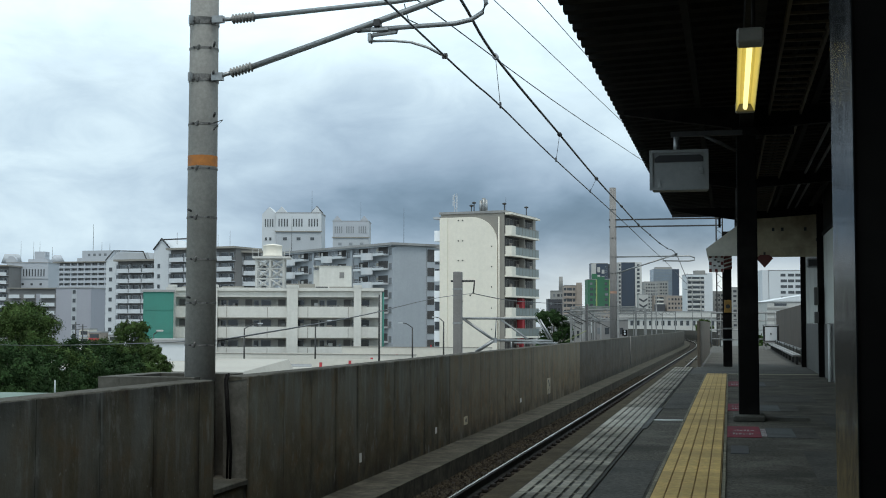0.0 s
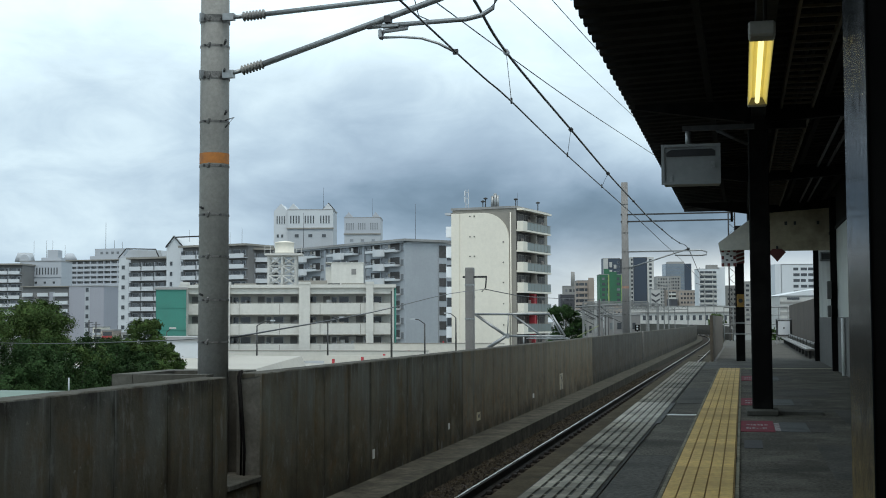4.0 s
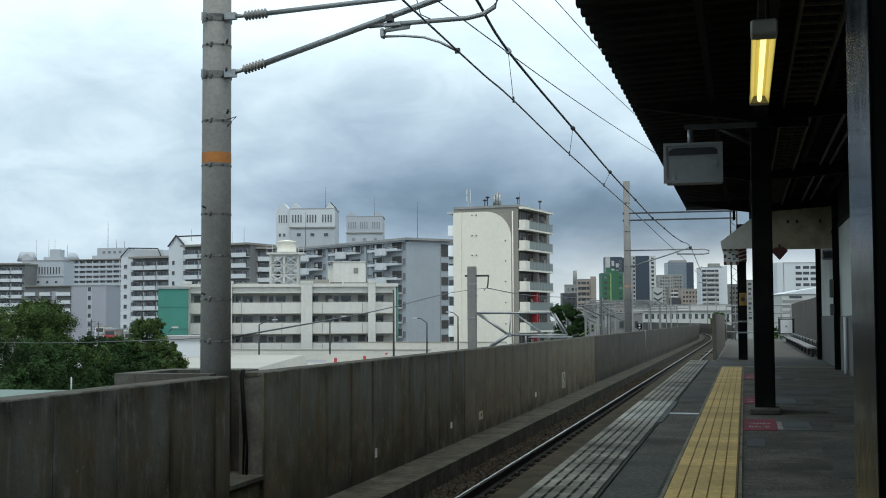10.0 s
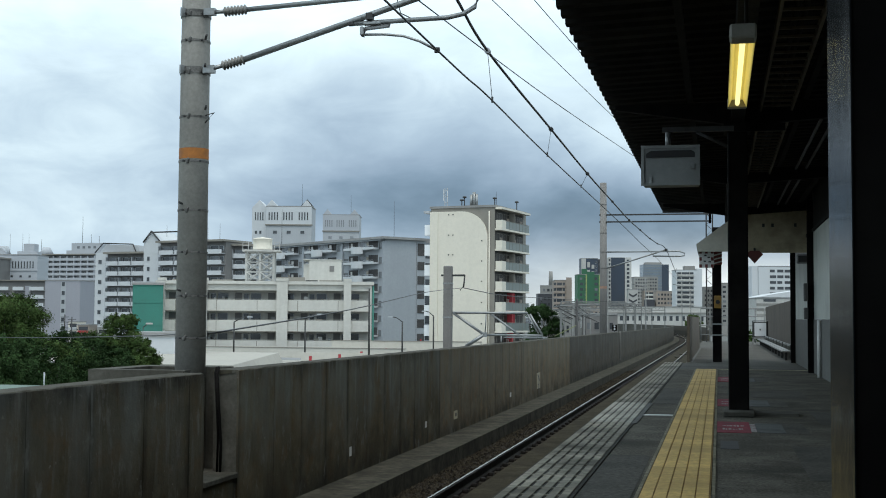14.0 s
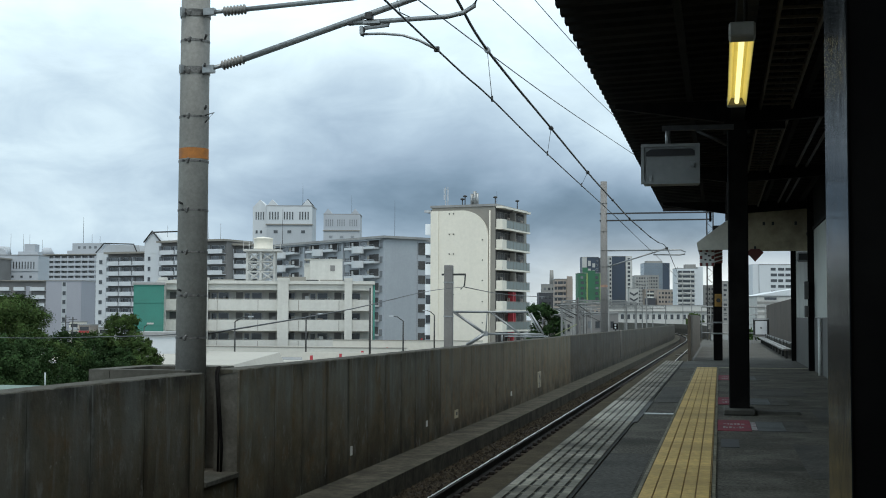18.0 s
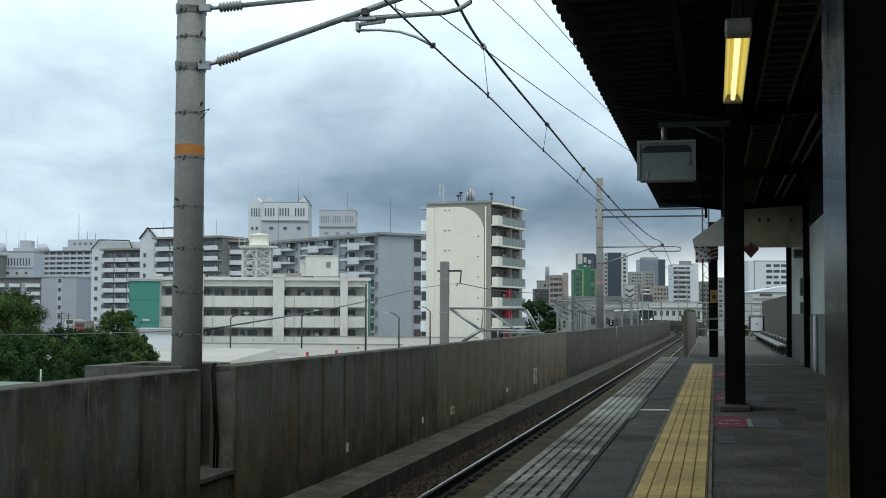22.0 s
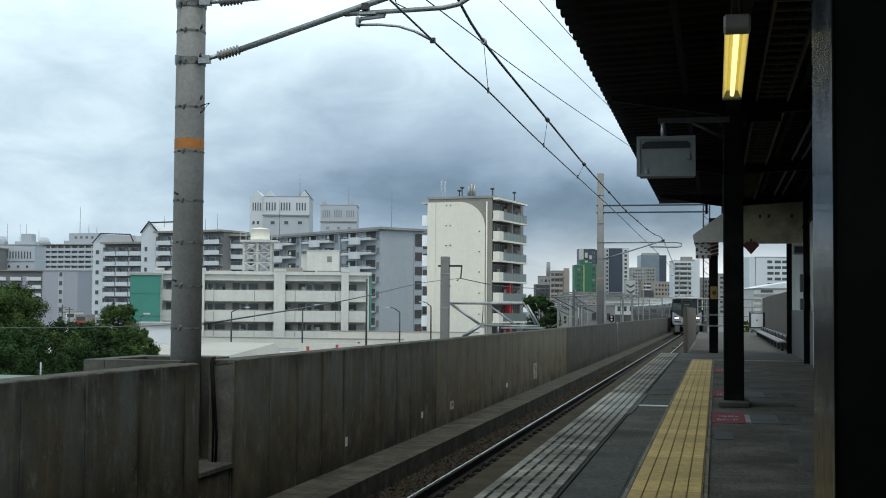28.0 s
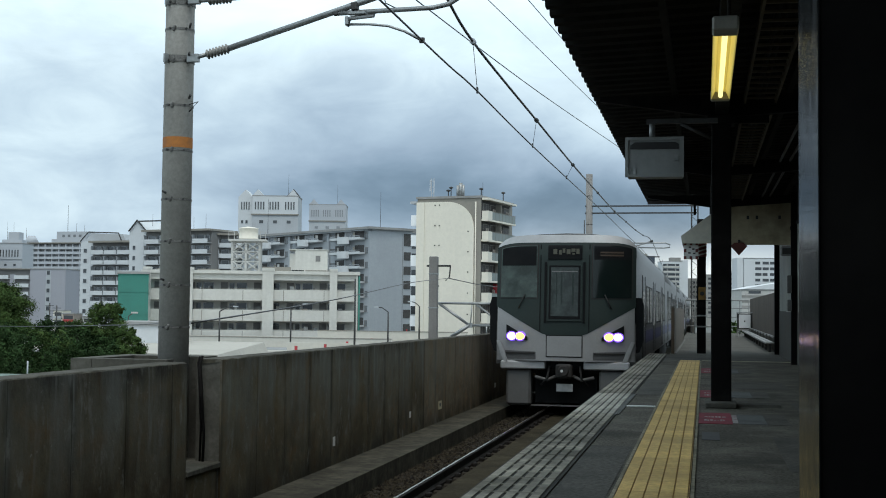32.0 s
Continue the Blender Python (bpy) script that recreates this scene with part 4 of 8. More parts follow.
for k in range(88):
    part("rung", boxes((0.452, 0.3 + k * 0.3, 3.235, 0.748, 0.33 + k * 0.3, 3.255)), LADDER, ladder)
part("cable", pipe([(0.55, 0, 3.28), (0.57, 14, 3.275), (0.54, 27, 3.28)], 0.025), BLACK_STEEL, ladder)
part("cable", pipe([(0.64, 0, 3.28), (0.62, 14, 3.275), (0.65, 27, 3.28)], 0.02), BLACK_STEEL, ladder)
for y in (3, 9, 15, 21, 26):
    part("hanger", boxes((0.43, y, 3.29, 0.445, y + 0.02, 3.42), (0.755, y, 3.29, 0.77, y + 0.02, 3.42)), STEEL_DARK, ladder)
conduit = thing("conduit", "steel conduits along the underside of the canopy", "conduit")
for x, z in ((1.15, 3.30), (1.3, 3.31)):
    part("tube", pipe([(x, 0, z), (x, 27, z)], 0.02), STEEL_DARK, conduit)

# fluorescent lamp
lamp = thing("platform_lamp", "lit long fluorescent lamp hung under the canopy", "lamp", at=(0.135, 7.26, 2.6))
bm = bmesh.new()
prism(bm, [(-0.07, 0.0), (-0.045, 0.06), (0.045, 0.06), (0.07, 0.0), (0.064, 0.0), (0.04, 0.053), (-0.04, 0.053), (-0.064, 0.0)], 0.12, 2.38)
part("reflector", bm, TUBE_BODY, lamp, "reflector trough that glows with the tube's yellow light")
part("tube", tube(bmesh.new(), (0, 0.13, 0.018), (0, 2.34, 0.018), 0.017, n=12), TUBE, lamp, "glowing fluorescent tube")
part("end_cap", boxes((-0.075, -0.04, -0.012, 0.075, 0.118, 0.075)), LAMP_CAP, lamp, bevel=0.012)
part("end_cap", boxes((-0.072, 2.382, -0.01, 0.072, 2.44, 0.072)), LAMP_CAP, lamp, bevel=0.01)
for y in (0.5, 1.9):
    part("stem", tube(bmesh.new(), (0.03, y, 0.06), (0.03, y, 0.505), 0.012, n=8), BLACK_STEEL, lamp)

# hanging monitor housing
tv = thing("monitor_housing", "grey metal monitor housing hung from a bracket on the post", "monitor housing", at=(-0.775, 13.1, 2.39))
bm = bmesh.new()
part("case", boxes((0.0, 0.02, 0.0, 0.575, 0.34, 0.395)), BOX_GREY, tv, bevel=0.012)
part("front_rim", boxes((-0.012, 0, -0.01, 0.02, 0.02, 0.405), (0.555, 0, -0.01, 0.587, 0.02, 0.405), (0.02, 0, 0.375, 0.555, 0.02, 0.405), (0.02, 0, -0.01, 0.555, 0.02, 0.02)), BOX_GREY, tv)
bm = bmesh.new()
prism(bm, [(0.04, 0.28), (0.535, 0.28), (0.535, 0.33), (0.50, 0.352), (0.09, 0.352), (0.04, 0.32)], 0.008, 0.019)
part("slot", bm, DARKHOLE, tv, "dark ventilation slot")
part("latch", boxes((0.49, -0.005, 0.16, 0.53, 0.019, 0.22)), STEEL, tv)
part("latch", boxes((0.07, -0.005, 0.02, 0.10, 0.019, 0.08)), STEEL, tv)
part("stem", tube(bmesh.new(), (0.26, 0.15, 0.39), (0.26, 0.15, 0.56), 0.03), STEEL, tv)
part("arm", boxes((0.2, 0.12, 0.56, 0.93, 0.18, 0.61)), STEEL_DARK, tv, "steel bracket arm to the post")
part("brace", pipe([(0.55, 0.15, 0.56), (0.86, 0.15, 0.40)], 0.02), STEEL_DARK, tv)

# cream hood across the platform end
hood = thing("hood", "cream sheet-metal hood across the end of the canopy", "hood")
bm = bmesh.new()
prism(bm, [(-0.43, 2.40), (-0.455, 2.555), (0.13, 2.99), (0.24, 3.053), (0.24, 2.405)], 26.5, 26.56)
part("side_piece", bm, HOOD, hood, "cream end piece in the hood's lit colour")
# the front's tan holds the canopy's shade
bm = bmesh.new()
prism(bm, [(0.243, 2.405), (0.243, 3.055), (0.55, 3.23), (1.83, 3.23), (1.96, 2.72), (1.85, 2.43)], 26.5, 26.56)
part("front_sheet", bm, HOOD_TAN, hood, "tan front sheet, stained and with shade in its colour")
bm = bmesh.new()
prism(bm, [(-0.455, 2.555), (-0.43, 2.40), (-0.40, 2.40), (-0.42, 2.545), (0.13, 2.95), (0.55, 3.19), (0.55, 3.23), (0.13, 2.99)], 26.562, 31.5)
part("side_sheet", bm, HOOD, hood)
part("bottom_lip", boxes((0.25, 26.46, 2.37, 1.85, 26.498, 2.58)), HOOD_TAN, hood)
for x in (0.87, 1.05, 1.5):
    part("hook", boxes((x, 26.47, 2.9, x + 0.05, 26.498, 2.97)), STEEL_DARK, hood)
part("roof_sheet", boxes((0.55, 26.562, 3.17, 1.72, 31.5, 3.23)), HOOD, hood)
for x in (-0.2, 1.2):
    part("hanger", boxes((x, 26.6, 3.0 if x < 0 else 3.23, x + 0.05, 26.66, 3.42)), BLACK_STEEL, hood)

diamond = thing("diamond_sign", "small dark red diamond sign hung under the hood", "sign", at=(0.715, 26.4, 2.31))
bm = bmesh.new()
prism(bm, [(-0.17, 0.03), (0, -0.16), (0.17, 0.03), (0.09, 0.10), (-0.09, 0.10)], 0, 0.03)
part("board", bm, SIGN_MAROON, diamond)
part("hanger", boxes((-0.02, 0.005, 0.1, 0.02, 0.06, 0.16)), STEEL_DARK, diamond)

# ---- back wall of the platform ----
back = thing("wall_back", "pale panelled back wall of the platform", "wall", kind="structure")
ys = [-12, -6, 1, 7, 13, 19, 24.93, 30.76]
for y0, y1 in zip(ys, ys[1:]):
    part("upper_panel", boxes((BACK, y0 + 0.07, 1.02, BACK + 0.06, y1 - 0.07, 2.72)), PANEL, back)
    part("lower_panel", boxes((BACK - 0.01, y0 + 0.07, 0.0, BACK + 0.08, y1 - 0.07, 1.015)), PANEL_LOW, back)
    part("top_panel", boxes((BACK, y0 + 0.07, 2.725, BACK + 0.08, y1 - 0.07, 3.5)), ROOF, back)
    part("rail", boxes((BACK - 0.03, y0 + 0.07, 2.68, BACK - 0.002, y1 - 0.07, 2.74)), BLACK_STEEL, back)
for y in ys[2:]:
    p = thing("wall_post", "black steel wall post", "post", "wall posts", at=(BACK - 0.055, y, 0))
    part("shaft", boxes((-0.06, -0.06, 0, 0.06, 0.06, 3.3)), BLACK_STEEL, p)
# unseen wall added behind the camera to keep daylight out from under the canopy
part("end_wall", boxes((EDGE, -12.2, 0, BACK + 0.3, -12.0, 3.5)), PANEL_LOW, back)
for y, z, h in ((24.72, 1.36, 0.34), (24.7, 1.02, 0.22)):
    tagged(part("switch_box", boxes((BACK - 0.19, y, z, BACK - 0.115, y + 0.16, z + h)), BOX_DARK, bevel=0.01), "grey switch box on the wall post", "box", "switch boxes")
sp = thing("loudspeaker", "grey loudspeaker on the back wall", "loudspeaker", at=(BACK - 0.13, 25.6, 2.20))
part("case", boxes((-0.14, -0.1, -0.09, 0.1, 0.1, 0.09)), BOX_GREY, sp, bevel=0.02)
part("grille", boxes((-0.11, -0.106, -0.06, 0.07, -0.101, 0.06)), STEEL_DARK, sp)
part("bracket", boxes((0.1, -0.02, -0.02, 0.125, 0.02, 0.02)), STEEL_DARK, sp)
pipe_ = thing("down_pipe", "white down pipe on the back wall", "pipe")
part("pipe", tube(bmesh.new(), (BACK - 0.05, 23.0, 0), (BACK - 0.05, 23.0, 1.0), 0.035), WHITE, pipe_)

# ---- end of the platform ----
screen = thing("edge_screen", "brown grey screen wall along the platform edge", "screen wall", kind="structure")
y = 30.1
while y < 44.8:
    part("screen_panel", boxes((-0.738, y, 0.0, -0.668, y + 1.48, 1.08)), BROWN_PANEL, screen)
    y += 1.5
tagged(part("edge_line", boxes((-0.665, 30.1, 0.0005, -0.61, 45.0, 0.006)), PLATE_NEW), "pale edge line along the foot of the screen", "line", kind="structure")
screen2 = thing("side_screen", "brown grey screen wall along the platform back", "screen wall", kind="structure")
y = 31.0
while y < 53:
    part("screen_panel", boxes((1.86, y, 0.35, 1.93, y + 1.98, 1.52)), SCREEN_DARK, screen2)
    part("screen_foot", boxes((1.80, y, 0.0, 1.93, y + 1.98, 0.345)), CONC_LIGHT, screen2)
    y += 2.0
bench = thing("bench", "long low white bench rail beside the screen", "bench")
for x, z in ((1.52, 0.20), (1.63, 0.205)):
    part("slat", boxes((x, 32.5, z, x + 0.1, 52.5, z + 0.04)), BENCH, bench)
part("back_rail", boxes((1.74, 32.5, 0.34, 1.77, 52.5, 0.39)), BENCH, bench)
for k in range(11):
    part("leg", boxes((1.60, 32.6 + k * 1.96, 0, 1.66, 32.64 + k * 1.96, 0.2), (1.72, 32.6 + k * 1.96, 0, 1.74, 32.64 + k * 1.96, 0.39)), STEEL_DARK, bench)
cab = thing("equipment_cabinet", "grey equipment cabinet on a white stand", "cabinet", at=(1.27, 50.5, 0))
part("stand", boxes((0, 0, 0, 0.05, 0.4, 0.32), (0.55, 0, 0, 0.6, 0.4, 0.32), (0, 0, 0.27, 0.6, 0.4, 0.33)), BENCH, cab)
part("body", boxes((0.03, 0.02, 0.33, 0.57, 0.38, 0.93)), STEEL_DARK, cab, bevel=0.015)
part("door", boxes((0.08, 0.0, 0.37, 0.52, 0.018, 0.89)), W_WHITE, cab, "pale cabinet door")
part("lock", boxes((0.27, -0.012, 0.60, 0.32, -0.001, 0.66)), STEEL_DARK, cab)
part("post", boxes((0.0, 0.1, 0.33, 0.028, 0.2, 0.95), (0.572, 0.1, 0.33, 0.6, 0.2, 0.95)), STEEL_DARK, cab)
part("top", boxes((-0.02, 0, 0.95, 0.62, 0.4, 0.99)), STEEL, cab)
fence = thing("end_fence", "white pipe fence across the platform end", "fence")
for z, r in ((0.35, 0.02), (0.75, 0.02), (1.15, 0.02), (1.5, 0.034)):
    part("rail", pipe([(-0.78, 57, z), (1.95, 57, z)], r, 8), BENCH, fence)
for k in range(8):
    part("post", pipe([(-0.78 + k * 0.39, 57, 0), (-0.78 + k * 0.39, 57, 1.5)], 0.022, 6), MASTGREY, fence)

# ---- overhead line ----
def catenary_pole(x, y, z0, z1, r0, r1, bands, orange, label, m=None):
    p = thing("catenary_pole", label, "pole", "catenary poles", at=(x, y, 0))
    part("shaft", tube(bmesh.new(), (0, 0, z0), (0, 0, z1), r0, r1, 28), m or POLE, p)
    def rad(z):
        return r0 + (r1 - r0) * (z - z0) / (z1 - z0)
    part("orange_band", tube(bmesh.new(), (0, 0, orange), (0, 0, orange + 0.11), rad(orange) + 0.002, rad(orange) + 0.002, 28, False), ORANGE if m is None else ORANGE_OLD, p, "painted orange band")
    for z in bands:
        b = part("strap", tube(bmesh.new(), (0, 0, z - 0.011), (0, 0, z + 0.011), rad(z) + 0.005, rad(z) + 0.005, 28, False), STRAP, p, "weathered steel strap with bolts")
        part("buckle", boxes((-0.014, -0.018, -0.03, 0.014, 0.012, 0.03)), STRAP, b, at=Matrix.Translation((rad(z) * math.cos(-1.55), rad(z) * math.sin(-1.55), z)) @ Matrix.Rotation(-1.55 + math.pi / 2, 4, "Z") @ Matrix.Rotation(0.3, 4, "Y"), bevel=0.008)
        for a in (-1.85, -0.75):
            part("bolt", tube(bmesh.new(), (rad(z) * math.cos(a), rad(z) * math.sin(a), z), ((rad(z) + 0.018) * math.cos(a), (rad(z) + 0.018) * math.sin(a), z), 0.012, 0.012, 6), STEEL_DARK, b)
    return p


def insulator(parent, p, q, n=7, r=0.052, at=None):
    prof = [(0.0, r * 0.5)]
    for i in range(n):
        prof += [((i + 0.15) / n, r * 0.62), ((i + 0.45) / n, r), ((i + 0.6) / n, r), ((i + 0.9) / n, r * 0.62)]
    part("insulator", lathe(p, q, prof + [(1.0, r * 0.5)]), INSUL, parent, "ribbed porcelain insulator", at=at)


PX, PY = -5.30, 12.08
pole = catenary_pole(PX, PY, -0.57, 9.0, 0.158, 0.135, (4.115, 3.84, 3.51, 3.05, 2.59, 2.085, 1.655, 1.21, 0.78), 2.615, "grey concrete catenary pole with an orange band")
for z, dx in ((2.14, -0.05), (1.25, -0.05), (3.55, 0.14), (3.85, 0.15), (3.12, 0.16)):
    part("step_bolt", pipe([(dx, -0.10, z), (dx + (0.05 if dx > 0 else -0.02), -0.19, z + 0.02)], 0.012, 6), STEEL_DARK, pole)
part("step_hook", pipe([(0.13, -0.05, 3.06), (0.24, -0.06, 3.09), (0.14, -0.05, 2.99)], 0.008, 6), STEEL_DARK, pole)
OFF = (-PX, -PY, 0)
y = 11.97
for z in (4.125, 3.53):
    collar = part("arm_collar", tube(bmesh.new(), (0, 0, z - 0.035), (0, 0, z + 0.035), 0.156, 0.156, 28, False), STRAP, pole, "galvanised arm collar")
    for a in (-2.0, -0.55):
        part("collar_ear", boxes((-0.012, -0.055, -0.045, 0.012, 0.01, 0.045)), STEEL, collar, at=Matrix.Translation((0.15 * math.cos(a), 0.15 * math.sin(a), z)) @ Matrix.Rotation(a + math.pi / 2, 4, "Z"))

part("clamp", boxes((PX + 0.14, y - 0.03, 4.09, PX + 0.26, y + 0.03, 4.16)), STEEL, pole, at=OFF)
part("clamp", boxes((PX + 0.14, y - 0.03, 3.49, PX + 0.26, y + 0.03, 3.57)), STEEL, pole, at=OFF)
part("pin", pipe([(PX + 0.24, y, 4.12), (-4.93, y, 4.125)], 0.022), STEEL, pole, at=OFF)
part("pin", pipe([(PX + 0.2, y, 3.53), (-4.95, y, 3.565)], 0.022), STEEL, pole, at=OFF)
insulator(pole, (-4.95, y, 4.12), (-4.70, y, 4.135), at=OFF)
insulator(pole, (-4.96, y, 3.56), (-4.72, y, 3.62), at=OFF)
part("top_tube", pipe([(-4.71, y, 4.132), (-3.2, y, 4.21), (-2.3, y, 4.30)], 0.026, 10), STEEL, pole, label="galvanised top tube", at=OFF)
part("strut_tube", pipe([(-4.73, y, 3.615), (-2.92, y, 4.16), (-2.6, y, 4.26)], 0.032, 10), STEEL, pole, label="galvanised diagonal tube", at=OFF)
part("registration_tube", pipe([(-3.58, y, 3.935), (-2.6, y, 3.955), (-2.44, y, 3.985), (-2.33, y, 4.05), (-2.29, y, 4.14), (-2.31, y, 4.25)], 0.024, 10), STEEL, pole, label="curved registration tube", at=OFF)
part("joint", boxes((-3.43, y - 0.04, 3.96, -3.36, y + 0.04, 4.035)), STEEL_DARK, pole, at=OFF, bevel=0.006)
part("tube_cap", boxes((-3.62, y - 0.03, 3.915, -3.56, y + 0.03, 3.955)), STEEL_DARK, pole, at=OFF, bevel=0.006)
part("hinge_plate", boxes((-3.46, y - 0.03, 3.912, -3.28, y + 0.03, 3.95)), STEEL, pole, at=OFF, bevel=0.008)
part("hinge_bolt", boxes((-3.49, y - 0.035, 3.81, -3.453, y + 0.035, 3.90)), STEEL, pole, at=OFF, bevel=0.008)
part("drop_bracket", pipe([(-3.16, y, 3.955), (-3.2, y, 3.90), (-3.44, y, 3.88), (-3.47, y, 3.80)], 0.022), STEEL, pole, at=OFF)
part("steady_arm", pipe([(-3.47, y, 3.82), (-3.25, y, 3.815), (-3.05, y, 3.79), (-2.88, y, 3.73), (-2.71, y, 3.635)], 0.014), STEEL, pole, label="thin steady arm to the contact wire", at=OFF)
part("wire_clamp", boxes((-2.73, y - 0.02, 3.61, -2.68, y + 0.02, 3.66)), STEEL_DARK, pole, at=OFF)
part("jumper", pipe([(-3.12, y, 4.18), (-3.08, y, 4.02), (-2.97, y + 0.01, 3.965)], 0.006, 6), WIRE, pole, at=OFF)


def smooth_line(points, n=10):
    out = []
    for i in range(len(points) - 1):
        p0, p1, p2, p3 = (Vector(points[max(0, min(len(points) - 1, j))]) for j in (i - 1, i, i + 1, i + 2))
        for k in range(n):
            u = k / n
            out.append(0.5 * ((2 * p1) + (p2 - p0) * u + (2 * p0 - 5 * p1 + 4 * p2 - p3) * u * u + (3 * p1 - p0 - 3 * p2 + p3) * u ** 3))
    return out + [Vector(points[-1])]


def wire(name, label, points, r, n=8):
    return tagged(part(name, pipe(smooth_line(points, n), r, 6), WIRE), label, "wire")


CONTACT = [(-2.75, -12, 3.7), (-2.72, 0, 3.66), (-2.70, 11.97, 3.63), (-2.64, 14.5, 3.60), (-2.66, 20.2, 3.60), (-2.68, 35, 3.68), (-2.74, 46, 3.74), (-2.79, 57.4, 3.82), (-2.75, 80, 3.7), (-2.8, 99, 3.72)]
MESSENGER = [(-2.75, -12, 4.25), (-2.7, 0, 4.5), (-2.66, 8, 4.5), (-2.62, 11.97, 4.31), (-2.7, 14.7, 4.20), (-2.6, 19.8, 4.01), (-2.54, 24.9, 3.88), (-2.5, 30.4, 3.83), (-2.46, 35.6, 3.79), (-2.42, 40.2, 3.82), (-2.40, 45.5, 3.89), (-2.37, 50.5, 4.0), (-2.3, 57.6, 4.13), (-2.5, 78, 3.8), (-2.8, 99, 4.2)]
wire("contact_wire", "dark contact wire over the track", CONTACT, 0.010)
mw = thing("messenger_wire", "thick dark messenger wire with clamps and droppers", "wire")
part("strand", pipe(smooth_line(MESSENGER, 8), 0.0165, 6), WIRE, mw)
def wire_at(points, y):
    line = smooth_line(points, 8)
    for p, q in zip(line, line[1:]):
        if p.y <= y <= q.y:
            return p.lerp(q, (y - p.y) / max(1e-6, q.y - p.y))


for y in (14.7, 19.8, 24.9, 30.4, 35.6, 40.2, 45.5, 50.5):
    m, c = wire_at(MESSENGER, y), wire_at(CONTACT, y)
    if y > 26:
        part("clamp", tube(bmesh.new(), m + Vector((0, -0.045, 0)), m + Vector((0, 0.045, 0)), 0.03, 0.03, 10), STEEL_DARK, mw)
        continue
    d = part("dropper", pipe([m, c], 0.004, 5), WIRE, mw)
    part("clamp", tube(bmesh.new(), m + Vector((0, -0.045, 0)), m + Vector((0, 0.045, 0)), 0.036, 0.036, 10), STEEL_DARK if y > 15 else W_GREY, d)
    part("wire_clip", boxes((c.x - 0.01, y - 0.02, c.z - 0.025, c.x + 0.01, y + 0.02, c.z + 0.045)), STEEL_DARK, d)
wire("feeder_wire", "thin feeder wire above the track", [(-4.3, 8.7, 5.9), (-3.5, 18.8, 6.0), (-2.48, 31.7, 6.0), (-1.6, 42, 6.0), (-0.9, 57.36, 5.75)], 0.007)
wire("feeder_wire", "thin feeder wire above the track", [(-3.3, 12, 6.0), (-2.84, 19, 6.0), (-2.2, 28, 6.0), (-1.4, 40, 6.0), (-0.6, 57.36, 5.75)], 0.007)
wire("feeder_wire", "thin feeder wire above the track", [(-3.0, 11.97, 4.22), (-2.6, 20, 4.50), (-2.0, 32.2, 5.08), (-1.6, 40, 5.4), (-1.2, 57.36, 5.75)], 0.007)

# portal at the far end
portal = catenary_pole(-5.12, 57.4, -1.5, 7.2, 0.175, 0.15, (6.2, 4.9, 4.04, 3.3, 1.8, 1.2), 2.38, "grey concrete portal pole with an orange band", POLE_FAR)
beam = thing("portal_beam", "steel portal beam across the track", "portal beam")
for z in (5.38, 5.70):
    part("chord", boxes((-5.3, 57.3, z, -0.3, 57.42, z + 0.06)), STEEL_DARK, beam)
mast = thing("lattice_mast", "dark lattice steel mast of the portal", "mast", at=(-0.40, 58.2, 0))
for dx in (-0.14, 0.14):
    for dy in (-0.14, 0.14):
        part("leg", boxes((dx - 0.03, dy - 0.03, 0, dx + 0.03, dy + 0.03, 5.9)), STEEL_DARK, mast)
for k in range(11):
    z = 0.3 + k * 0.5
    part("lacing", pipe([(-0.14, -0.14, z), (0.14, -0.14, z + 0.25), (-0.14, -0.14, z + 0.5)], 0.014, 5), STEEL_DARK, mast)
part("top_tube", pipe([(-4.95, 57.35, 4.04), (-1.7, 57.35, 4.06), (-1.48, 57.35, 3.97), (-1.5, 57.35, 3.86), (-1.75, 57.35, 3.83), (-2.9, 57.35, 3.85)], 0.035), STEEL, portal, at=(5.12, -57.4, 0))
part("strut_tube", pipe([(-4.95, 57.35, 3.3), (-2.3, 57.35, 4.13)], 0.035), STEEL, portal, at=(5.12, -57.4, 0))
part("joint", boxes((-2.36, 57.3, 4.08, -2.24, 57.4, 4.18)), STEEL_DARK, portal, at=(5.12, -57.4, 0))
signal = thing("wayside_signal", "small dark wayside signal on the parapet", "signal", at=(-5.02, 62.5, 0.3))
part("post", pipe([(0, 0, -0.4), (0, 0, 0.2)], 0.03), STEEL_DARK, signal)
part("head", boxes((-0.12, -0.08, 0.12, 0.12, 0.08, 0.42)), BLACK_STEEL, signal, bevel=0.02)
for z in (0.21, 0.34):
    part("lens", tube(bmesh.new(), (0, -0.1, z), (0, -0.08, z), 0.05), W_GREY, signal)
wall_pipe = thing("wall_conduit", "thin pipe on the parapet", "pipe")
part("pipe", pipe([(wx + 0.03, 62, -1.0), (wx + 0.03, 62, 0.42)], 0.02), POLE_FAR, wall_pipe)

# other line's small pole and steel bracing beyond the parapet
sp2 = thing("side_pole", "square concrete pole with a small cross arm", "pole", at=(-10.94, 50.9, 0))
part("shaft", boxes((-0.17, -0.17, -6, 0.17, 0.17, 3.15)), POLE_FAR, sp2, bevel=0.03)
part("cross_arm", boxes((-0.3, -0.03, 2.72, 0.72, 0.03, 2.8)), STEEL_DARK, sp2)
part("drop", pipe([(0.7, 0, 2.76), (0.66, 0, 2.3), (0.5, 0, 2.15)], 0.03), STEEL_DARK, sp2)
for z in (2.4, 1.0):
    part("strap", boxes((-0.18, -0.18, z, 0.18, 0.18, z + 0.06)), STEEL, sp2)
truss = thing("bracing_frame", "grey steel bracing frame beside the parapet", "steel frame")
